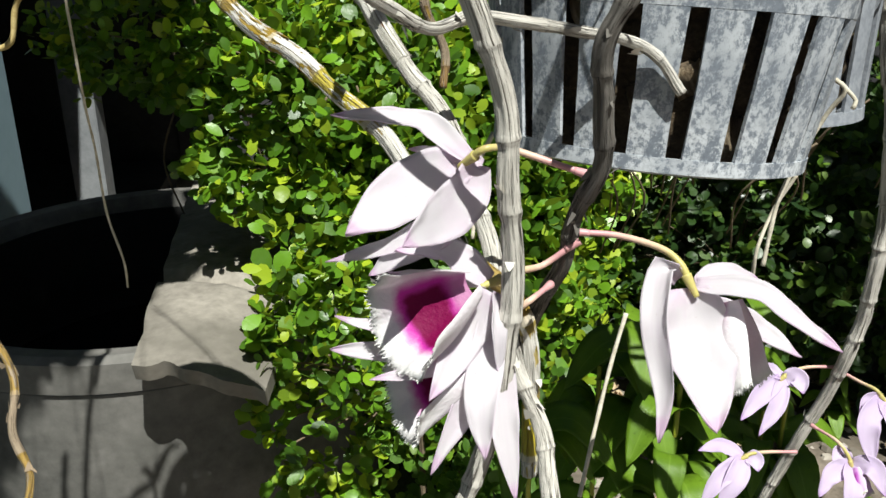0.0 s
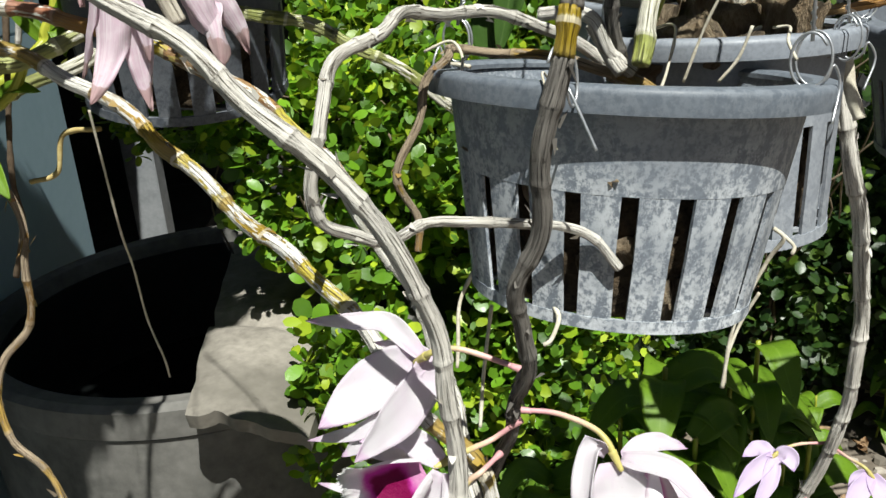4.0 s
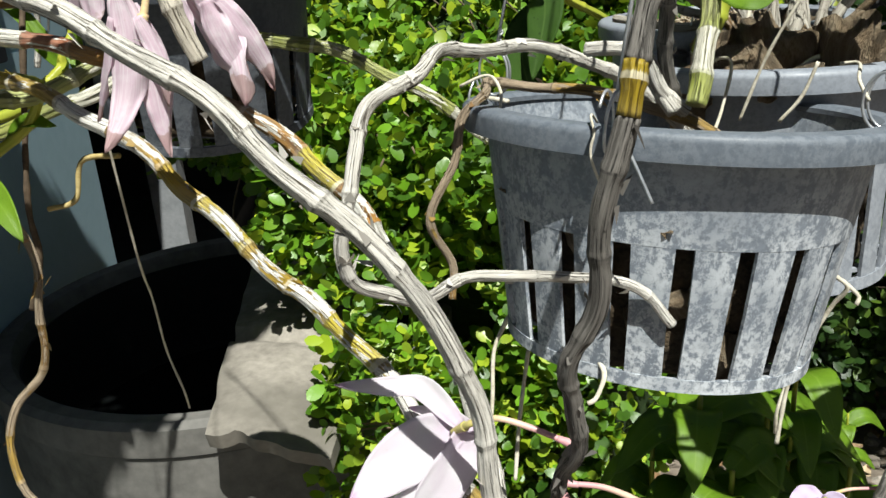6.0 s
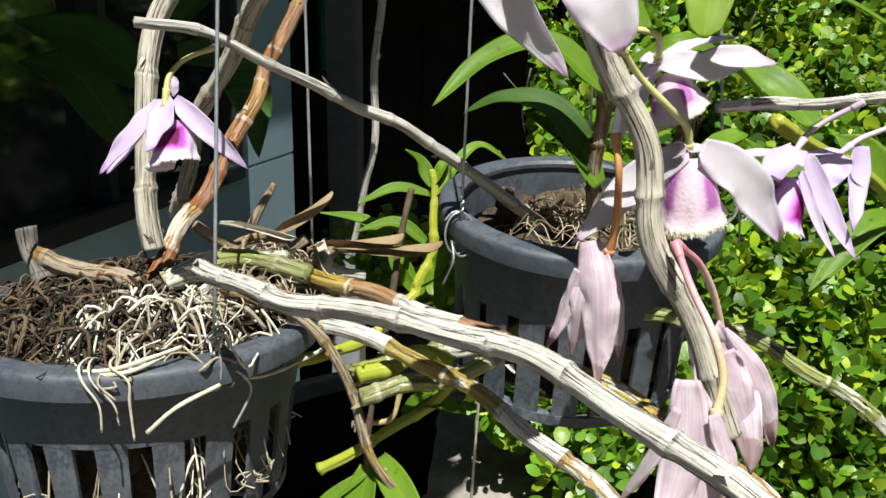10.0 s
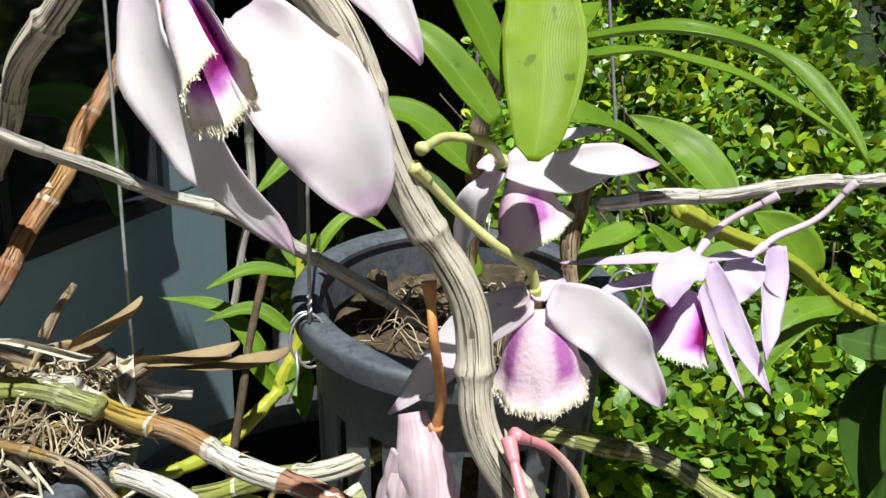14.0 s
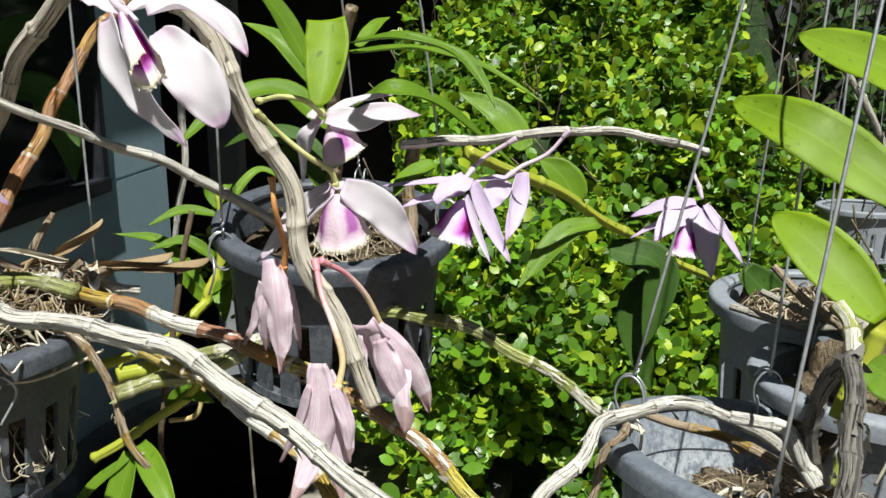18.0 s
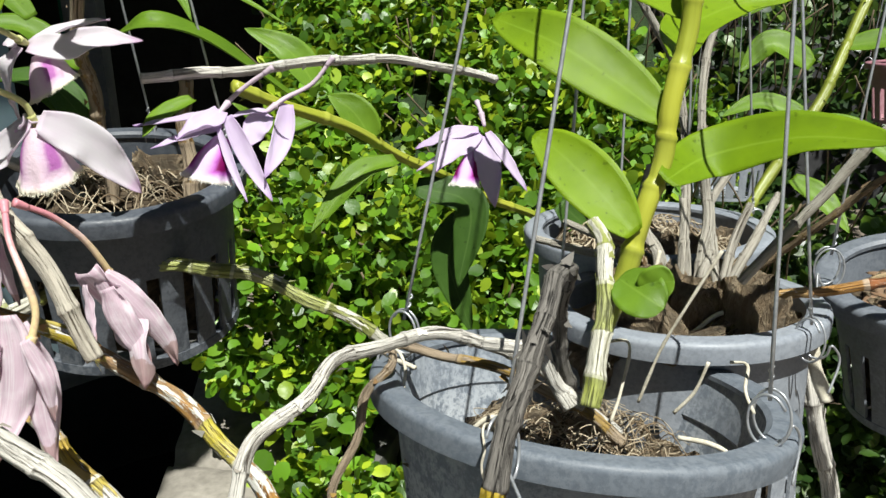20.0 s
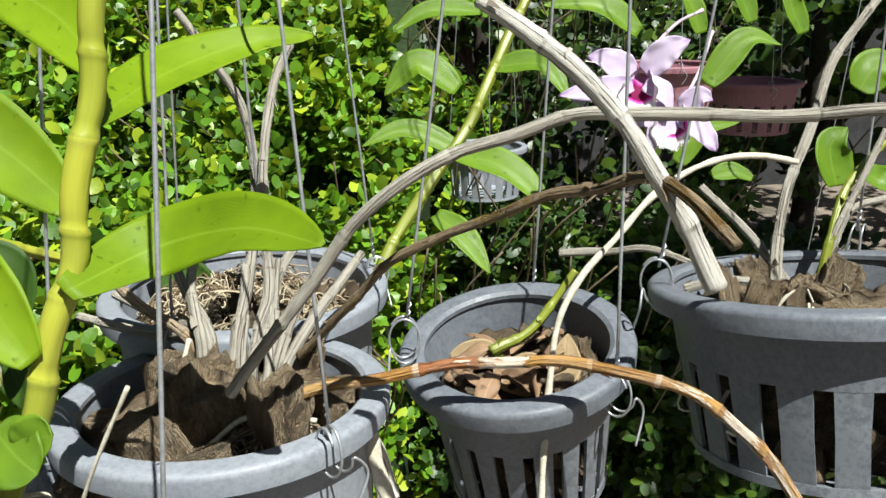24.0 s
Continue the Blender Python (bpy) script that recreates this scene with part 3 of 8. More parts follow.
def blade_data(mid, width, face, cup=0.25, curve="leaf", nu=16, nv=8, thick=0.0005, ripple=0.0, seed=0, twist=0.0):
    """A petal or leaf with thickness along the spline mid; face is the way its upper side looks; cup rolls its edges up."""
    line = spline(mid, nu)
    face = Vector(face).normalized()
    V, F, U = [], [], []
    rows = []
    for i, p in enumerate(line):
        s = i / nu
        t = (line[min(i + 1, nu)] - line[max(i - 1, 0)]).normalized()
        f = face if abs(t.dot(face)) < 0.97 else t.orthogonal()
        up = (f - t * f.dot(t)).normalized()
        if twist:
            up = (Matrix.Rotation(twist * s, 3, t) @ up).normalized()
        side = t.cross(up)
        if curve == "petal":
            w = (math.sin(math.pi * (0.07 + 0.93 * s) ** 0.86) ** 0.75) * (1 - 0.12 * s) + 0.10 * (1 - s) ** 2
        elif curve == "broad":
            w = math.sin(math.pi * (0.05 + 0.945 * s) ** 1.05) ** 0.58
        elif curve == "round":
            w = math.sqrt(max(0.0, 1 - (2 * (0.03 + 0.97 * s) - 1) ** 2)) * 1.0
        elif curve == "tongue":
            w = min(1.0, 0.86 + s * 0.7) * (1 - 0.62 * max(0.0, (s - 0.35) / 0.65) ** 1.7) * min(1.0, (1.0 - s) * 9 + 0.35)
        elif curve == "strap":
            w = min(1.0, 0.45 + s * 2.2) * (1 - 0.75 * max(0.0, (s - 0.80) / 0.20) ** 2.6)
        else:
            w = math.sin(math.pi * (0.09 + 0.91 * s) ** 0.80) ** 0.8
        rows.append((p, side, up, max(w, 0.012) * width / 2, s))
    for layer in (0, 1):
        for p, side, up, hw, s in rows:
            for k in range(nv + 1):
                x = 2 * k / nv - 1
                wav = ripple * width * noise.noise((seed * 2.3 + x * 1.5, s * 5.0, seed)) * abs(x) ** 1.5
                q = p + side * hw * x * (1 - 0.15 * abs(cup) * x * x) + up * (cup * hw * x * x + wav - layer * thick)
                V.append(tuple(q))
                U.append((x * 0.5 + 0.5, s))
    m = nv + 1
    off = (nu + 1) * m
    for i in range(nu):
        for k in range(nv):
            a = i * m + k
            F.append((a, a + 1, a + m + 1, a + m))
            F.append((off + a + m, off + a + m + 1, off + a + 1, off + a))
    for i in range(nu):
        a, b = i * m, i * m + nv
        F.append((a + m, off + a + m, off + a, a))
        F.append((b, off + b, off + b + m, b + m))
    for k in range(nv):
        a, b = k, nu * m + k
        F.append((a, off + a, off + a + 1, a + 1))
        F.append((b + 1, off + b + 1, off + b, b))
    return V, F, U


def blade(name, mid, width, face, material, parent, label="", **kw):
    V, F, U = blade_data(mid, width, face, **kw)
    return part(name, mesh_of(name, V, F, U), material, parent, label)


def lip_data(base, tip, width, up, seed=0, open_deg=250, fringe=0.06, pale_back=False):
    """A rolled, funnel-shaped lip with a toothed edge; its mouth opens along base to tip, its seam faces up."""
    base, tip, up = Vector(base), Vector(tip), Vector(up)
    ax = (tip - base).normalized()
    L = (tip - base).length
    up = (up - ax * up.dot(ax)).normalized()
    side = ax.cross(up)
    rr = random.Random(seed)
    nu, nv = 16, 110
    V, F, U = [], [], []
    for layer in (0, 1):
        for i in range(nu + 1):
            s = i / nu
            half = radians((150 * (1 - s) ** 1.2 + (open_deg / 2) * (1 - (1 - s) ** 1.2)))
            r = width * (0.20 + 0.33 * math.sin(min(1.0, s * 1.2) * math.pi / 2))
            for k in range(nv + 1):
                x = 2 * k / nv - 1
                an = x * half
                ln = s * L
                if i == nu:
                    ln += L * fringe * (rr.random() if k % 2 else -0.25) * (0.6 + 0.4 * math.cos(x * 1.5))
                ln -= L * 0.20 * abs(x) ** 1.6 * s
                rad = r * (1 + 0.07 * math.sin(x * 16 + seed) * s * s) - layer * 0.00035
                q = base + ax * ln - up * math.cos(an) * rad + side * math.sin(an) * rad + up * 0.14 * width * (1 - s)
                if s > 0.7:
                    q += (-up * math.cos(an) + side * math.sin(an)) * width * 0.12 * ((s - 0.7) / 0.3) ** 2
                V.append(tuple(q))
                U.append((k / nv, 0.74 + 0.26 * s if pale_back and layer == 0 else s))
    m = nv + 1
    off = (nu + 1) * m
    for i in range(nu):
        for k in range(nv):
            a = i * m + k
            F.append((a, a + m, a + m + 1, a + 1))
            F.append((off + a + 1, off + a + m + 1, off + a + m, off + a))
    for k in range(nv):
        b = nu * m + k
        F.append((b, off + b, off + b + 1, b + 1))
    for k in range(nv):
        b = nu * m + k
        p, q, back = Vector(V[b]), Vector(V[b + 1]), Vector(V[b - m])
        way = (p - back).normalized()
        for _ in range(3):
            f = rr.random()
            root = p.lerp(q, f)
            tip_at = root + (way + Vector((rr.uniform(-0.5, 0.5), rr.uniform(-0.5, 0.5), rr.uniform(-0.5, 0.5)))) * L * fringe * rr.uniform(0.2, 0.75)
            wide = (q - p) * 0.22
            o = len(V)
            V += [tuple(root - wide), tuple(root + wide), tuple(tip_at)]
            U += [(k / nv, 1.0)] * 3
            F.append((o, o + 1, o + 2))
    return V, F, U


def flower(plant, stalk, petals, lip=None, petal_mat=None, lip_mat=None, stalk_mat=None, seed=1, label="", thin=1.0):
    """stalk: points to the flower's base; petals: (mid points, width, face, cup); lip: (base, tip, width, up)."""
    V, F, U = tube_data(stalk, 0.00112 * thin, sides=10, step=0.0015, taper=1.30, bumpy=0.12, seed=seed)
    far = max(q[1] for q in U)
    U = [(q[0], q[1] / far) for q in U]
    b, a = Vector(stalk[-1]), (Vector(stalk[-1]) - Vector(stalk[-2])).normalized()
    V2, F2, U2 = tube_data([b - a * 0.003, b + a * 0.002, b + a * 0.006], 0.0021 * thin, sides=10, step=0.001, taper=0.5)
    U2 = [(q[0], 1.0) for q in U2]
    f0, d0 = Vector(stalk[0]), (Vector(stalk[1]) - Vector(stalk[0])).normalized()
    knob = tube_data([f0 - d0 * 0.0022, f0, f0 + d0 * 0.0024, f0 + d0 * 0.0040], 0.0018 * thin, sides=10, step=0.001, taper=0.70, bumpy=0.25, seed=seed)
    V, F, U = merged([(V, F, U), (V2, F2, U2), knob])
    body = part("flower", mesh_of("flower", V, F, U), stalk_mat, plant, label)
    old = petal_mat is PETAL_OLD
    for i, (mid, w, face, cup) in enumerate(petals):
        blade("petal", mid, w, face, petal_mat, body, cup=cup * (0.45 if old else 1.0), curve="broad" if w > 0.0195 and lip_mat is LIP_HOOD else "petal", nu=24, nv=12, ripple=0.34 if old else 0.15, twist=0.5 * math.sin(seed * 3 + i) if old else 0.0, seed=seed * 7 + i, thick=0.0005)
    if lip:
        V, F, U = lip_data(*lip, seed=seed, pale_back=lip_mat in (LIP, LIP_HOOD), open_deg=315 if lip_mat is LIP_HOOD else 250)
        part("lip", mesh_of("lip", V, F, U), lip_mat, body)
    return body


def lathe(profile, sides=64):
    """Verts and faces of a closed ring profile turned about z."""
    V, F, U = [], [], []
    n = len(profile)
    for k in range(sides):
        an = 2 * math.pi * k / sides
        for r, z in profile:
            V.append((r * math.cos(an), r * math.sin(an), z))
            U.append((k / sides, z))
    for k in range(sides):
        k2 = (k + 1) % sides
        for i in range(n):
            i2 = (i + 1) % n
            F.append((k * n + i, k2 * n + i, k2 * n + i2, k * n + i2))
    return V, F, U


def box_data(x0, x1, y0, y1, z0, z1):
    V = [(x, y, z) for z in (z0, z1) for y in (y0, y1) for x in (x0, x1)]
    F = [(0, 2, 3, 1), (4, 5, 7, 6), (0, 1, 5, 4), (2, 6, 7, 3), (0, 4, 6, 2), (1, 3, 7, 5)]
    return V, F, [(0, 0)] * 8


def bevelled(name, data, width=0.004, segments=2):
    bm = bmesh.new()
    vs = [bm.verts.new(v) for v in data[0]]
    for f in data[1]:
        bm.faces.new([vs[i] for i in f])
    bmesh.ops.bevel(bm, geom=bm.edges[:], offset=width, segments=segments, affect="EDGES")
    me = bpy.data.meshes.new(name)
    bm.to_mesh(me)
    bm.free()
    return me


# ---- ground, walls and the distance ----
def ground_mesh():
    V, F = [], []
    xs = [-60, -20, -8, -4] + list(np.linspace(-2.4, 3.4, 88)) + [5, 9, 20, 60]
    ys = [-60, -20, -6, -2] + list(np.linspace(0.2, 5.0, 76)) + [7, 12, 25, 60]
    for y in ys:
        for x in xs:
            near = -2.5 < x < 3.5 and 0 < y < 5.1
            z = (noise.noise((x * 3, y * 3, 0)) * 0.025 + noise.noise((x * 14, y * 14, 3)) * 0.010) if near else 0.0
            V.append((x, y, z))
    m = len(xs)
    for j in range(len(ys) - 1):
        for i in range(m - 1):
            a = j * m + i
            F.append((a, a + 1, a + m + 1, a + m))
    return mesh_of("ground", V, F)


solid("ground", ground_mesh(), SOIL, "dry brown garden soil with stones and leaf litter", "ground", kind="structure")


def scatter_mesh(name, count, area, make, seed):
    rr = random.Random(seed)
    V, F = [], []
    for _ in range(count):
        x, y = rr.uniform(*area[0]), rr.uniform(*area[1])
        v, f = make(rr, x, y)
        o = len(V)
        V += v
        F += [tuple(i + o for i in q) for q in f]
    return mesh_of(name, V, F, smooth=False)


def stone(rr, x, y):
    r = rr.uniform(0.006, 0.028) * (1.5 if rr.random() < 0.12 else 1)
    v = []
    for z, k in ((-0.3, 0.7), (0.15, 1.0), (0.6, 0.55)):
        for a in range(6):
            an = a * 1.047 + rr.uniform(-0.3, 0.3)
            q = r * k * rr.uniform(0.75, 1.2)
            v.append((x + q * math.cos(an), y + q * math.sin(an) * 0.8, r * z + 0.004))
    v.append((x, y, r * 0.75))
    f = [(i, (i + 1) % 6, 6 + (i + 1) % 6, 6 + i) for i in range(6)]
    f += [(6 + i, 6 + (i + 1) % 6, 12 + (i + 1) % 6, 12 + i) for i in range(6)]
    f += [(12 + i, 12 + (i + 1) % 6, 18) for i in range(6)]
    return v, f


def fallen_leaf(rr, x, y):
    L, W, an = rr.uniform(0.03, 0.07), rr.uniform(0.010, 0.022), rr.uniform(0, 6.28)
    c, s = math.cos(an), math.sin(an)
    z0 = rr.uniform(0.008, 0.03)
    v = []
    for t in (-1, -0.4, 0.3, 1):
        w = W * (1 - t * t) + 0.001
        for k in (-1, 0, 1):
            px, py = t * L / 2, k * w
            v.append((x + px * c - py * s, y + px * s + py * c, z0 + 0.012 * abs(k) * rr.random() + 0.012 * t * t * rr.random()))
    f = [(r * 3 + k, r * 3 + k + 1, r * 3 + k + 4, r * 3 + k + 3) for r in range(3) for k in range(2)]
    return v, f


solid("pebbles", scatter_mesh("pebbles", 1500, ((-1.2, 2.6), (0.7, 3.6)), stone, 3), PEBBLE, "small pale stones scattered on the soil", "stones", kind="stuff")
solid("leaf_litter", scatter_mesh("leaf_litter", 1700, ((-1.2, 2.6), (0.7, 3.6)), fallen_leaf, 4), LITTER, "dry curled brown leaves lying on the soil", "leaf litter", kind="stuff")


def wall_box(name, x0, x1, y0, y1, z0, z1, material, label, category="wall", bev=0.004, kind="structure"):
    me = bevelled(name, box_data(x0, x1, y0, y1, z0, z1), bev)
    return solid(name, me, material, label, category, kind=kind)



# The house wall stands at the left, nearly in line with the view; past its end is a dark open porch.
def house():
    turn = math.atan2(0.125, 0.86)
    def put(ob):
        ob.matrix_world = Matrix.Translation((-1.18, 2.2, 0)) @ pose(0, 0, 0, 0, 0, math.degrees(turn))
        return ob
    # local: x away from the garden is negative, y runs along the wall, 0 at its far end
    put(wall_box("wall_house_low", -0.16, 0, -4.2, 0, -0.05, 1.235, WALL_PAINT, "blue-grey painted house wall below a window", "wall"))
    put(wall_box("wall_house_end", -0.16, 0, -0.43, 0, 1.235, 2.02, WALL_PAINT, "blue-grey painted wall between window and porch", "wall"))
    put(wall_box("wall_house_near", -0.16, 0, -4.2, -1.60, 1.235, 2.02, WALL_PAINT, "blue-grey painted house wall", "wall"))
    put(wall_box("wall_house_top", -0.16, 0, -4.2, 2.4, 2.02, 2.12, WALL_PAINT, "blue-grey painted wall under the roof", "wall"))
    put(wall_box("roof_edge", -3.4, 0.10, -4.3, 2.5, 2.12, 2.18, TIMBER, "grey painted roof edge of the house", "roof"))
    win = put(thing("window_1", "dark-framed window with black glass in the blue wall", "window", kind="structure"))
    for n, b in (("sill", (-0.06, 0.022, -1.60, -0.43, 1.22, 1.255)), ("lintel", (-0.06, 0.016, -1.60, -0.43, 1.99, 2.03)), ("jamb", (-0.06, 0.016, -0.46, -0.425, 1.235, 2.02)), ("jamb", (-0.06, 0.016, -1.61, -1.575, 1.235, 2.02)), ("mullion", (-0.05, 0.006, -1.0, -0.97, 1.24, 2.0))):
        part(n, bevelled(n, box_data(*b), 0.003), DARK_FRAME, win)
    part("pane", bevelled("pane", box_data(-0.035, -0.030, -1.58, -0.45, 1.24, 2.0), 0.0005, 1), GLASS, win)
    put(wall_box("porch_back", -3.4, 0.0, 2.4, 2.5, -0.05, 2.12, ROOM_SHADE, "plaster wall at the end of the porch, coloured near-black for shade", "wall"))
    put(wall_box("porch_inner", -3.4, -3.3, 0.0, 2.4, -0.05, 2.12, ROOM_SHADE, "plaster wall inside the porch, coloured near-black for shade", "wall"))
    put(wall_box("porch_floor", -3.3, -0.02, 0.0, 2.4, -0.05, 0.12, ROOM_SHADE, "porch floor coloured near-black for shade", "floor"))
    # Made-up wall and two unseen roof pieces, added to darken corner and porch.
    put(wall_box("wall_added_far", 0.0, 1.15, 2.38, 2.5, -0.05, 2.12, ROOM_SHADE, "added near-black wall behind the end of the hedge", "wall"))
    put(wall_box("roof_added_far", 0.10, 1.25, 1.45, 2.5, 2.12, 2.18, TIMBER, "unseen roof piece added to shade the far corner", "roof"))
    put(wall_box("roof_added_near", 0.10, 0.40, 0.10, 1.447, 2.12, 2.18, TIMBER, "unseen roof piece added to shade the porch", "roof"))
    put(wall_box("porch_side", -3.3, -0.16, -0.10, 0.0, -0.05, 2.12, ROOM_SHADE, "plaster wall of the porch, coloured near-black for shade", "wall"))
    put(wall_box("porch_post", -0.14, -0.02, 0.86, 0.98, 0.12, 2.12, TIMBER, "grey painted square porch post", "post"))
    iron = put(thing("iron_grille", "white wrought-iron scroll grille in the dark porch", "grille"))
    for k in range(7):
        y = 0.28 + 0.085 * k
        ring = [(-1.35, y + 0.034 * math.cos(a), 1.665 + 0.034 * math.sin(a)) for a in np.linspace(0, 6.0, 14)]
        tube("scroll", ring, 0.007, WHITE_IRON, iron, sides=6, step=0.008)
    for z in (1.60, 1.73):
        tube("bar", [(-1.35, 0.1, z), (-1.35, 1.2, z)], 0.006, WHITE_IRON, iron, sides=6, step=0.2)
    for y in (0.1, 1.2):
        tube("upright", [(-1.35, y, 0.12), (-1.35, y, 1.74)], 0.009, WHITE_IRON, iron, sides=6, step=0.3)
    cloth = bevelled("shade_net", box_data(-0.30, -0.28, 1.30, 1.75, 1.45, 2.11), 0.004)
    put(solid("shade_net", cloth, GREEN_CLOTH, "dark green shade net hanging in the porch", "net"))


house()
solid("fence_wall", bevelled("fence_wall", box_data(-2.0, 9.0, 6.4, 6.6, -0.1, 3.2), 0.01), ROOM_SHADE, "wall far behind the shrubs, coloured near-black for shade", "wall", kind="structure")


def water_jar():
    jar = thing("water_jar", "big grey cement water jar, half covered by a concrete tile", "jar", at=(-0.596, 1.582, 0))
    V, F, U = lathe([(0.470, 0.640), (0.482, 0.655), (0.482, 0.685), (0.470, 0.697), (0.440, 0.695), (0.432, 0.68), (0.436, 0.60), (0.44, 0.36), (0.36, 0.05), (0.0, 0.04), (0.0, 0.0), (0.38, 0.0), (0.41, 0.02), (0.478, 0.30), (0.480, 0.50), (0.478, 0.632)], 96)
    part("body", mesh_of("body", V, F, U, crease=35), JAR_GREY, jar)
    # Thin liner that paints the jar's shaded inside black.
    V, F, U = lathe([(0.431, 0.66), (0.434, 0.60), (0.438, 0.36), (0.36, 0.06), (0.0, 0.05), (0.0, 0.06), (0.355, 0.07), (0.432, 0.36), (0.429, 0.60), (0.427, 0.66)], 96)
    part("inside", mesh_of("inside", V, F, U, crease=35), JAR_SHADE, jar)
    V, F, U = lathe([(0.0, 0.40), (0.434, 0.40), (0.434, 0.39), (0.0, 0.39)], 72)
    part("water", mesh_of("water", V, F, U, crease=35), DARK_WATER, jar)
    V, F, U = lathe([(0.470, 0.632), (0.4845, 0.638), (0.4855, 0.646), (0.4855, 0.69), (0.470, 0.6985), (0.455, 0.690), (0.455, 0.632)], 96)
    part("moulding", mesh_of("moulding", V, F, U, crease=35), JAR_GREY, jar)


water_jar()


def roof_tile():
    """A thick curved concrete tile, grooved and chipped at its lower end, laid over the jar."""
    tl, tr, bl, br = (Vector(q) for q in ((-0.6533, 2.0503, 0.7281), (-0.2648, 1.9687, 0.7102), (-0.4576, 1.0327, 0.7230), (-0.2527, 1.0015, 0.6971)))
    V, F, U = [], [], []
    nu, nv = 48, 26
    for layer in (0, 1):
        for i in range(nu + 1):
            for k in range(nv + 1):
                s, x = i / nu, k / nv
                q = tl.lerp(bl, s).lerp(tr.lerp(br, s), x)
                h = 0.018 * math.sin(math.pi * min(1, x * 1.1)) - 0.030 * math.exp(-(((s - 0.66) / 0.022) ** 2)) + (0.006 if s > 0.66 else 0.0)
                h += noise.noise((s * 9, x * 7, 1)) * 0.004 + noise.noise((s * 24, x * 20, 1)) * 0.003
                q += Vector((0, -0.3, 1)) * (h - layer * 0.028)
                if i == nu:
                    q += Vector((0, noise.noise((x * 5, 0, 4)) * 0.018, 0))
                if k == 0:
                    q += Vector((noise.noise((0, s * 6, 4)) * 0.006 + (0.02 * max(0, s - 0.82) / 0.18), 0, 0))
                V.append(tuple(q))
                U.append((x, s))
    m, off = nv + 1, (nu + 1) * (nv + 1)
    for i in range(nu):
        for k in range(nv):
            c = i * m + k
            F.append((c, c + m, c + m + 1, c + 1))
            F.append((off + c + 1, off + c + m + 1, off + c + m, off + c))
        F.append((i * m, off + i * m, off + i * m + m, i * m + m))
        F.append((i * m + nv, i * m + nv + m, off + i * m + nv + m, off + i * m + nv))
    for k in range(nv):
        F.append((k, k + 1, off + k + 1, off + k))
        c = nu * m + k
        F.append((c, off + c, off + c + 1, c + 1))
    solid("roof_tile", mesh_of("roof_tile", V, F, U, crease=40), CONCRETE, "weathered grey concrete tile with a chipped edge, laid over the jar", "roof tile")


roof_tile()

# ---- pots ----
SLAT_N = 20


def slat_mesh(ztop, zbot, rt, rb, wt, wb, thick):
    V, F = [], []
    for z, r, w in ((ztop, rt, wt), (ztop * 0.5 + zbot * 0.5, (rt + rb) / 2, (wt + wb) / 2 * 0.94), (zbot, rb, wb)):
        for dr in (0.0, -thick):
            for k in (-1, -0.5, 0.5, 1):
                a = k * w / 2 / r
                V.append(((r + dr) * math.cos(a), (r + dr) * math.sin(a), z))
    for i in range(2):
        o, p = i * 8, (i + 1) * 8
        for k in range(3):
            F.append((o + k, o + k + 1, p + k + 1, p + k))
            F.append((o + 4 + k + 1, o + 4 + k, p + 4 + k, p + 4 + k + 1))
        F.append((o, p, p + 4, o + 4))
        F.append((o + 3, o + 7, p + 7, p + 3))
    return mesh_of("slat", V, F, crease=35)


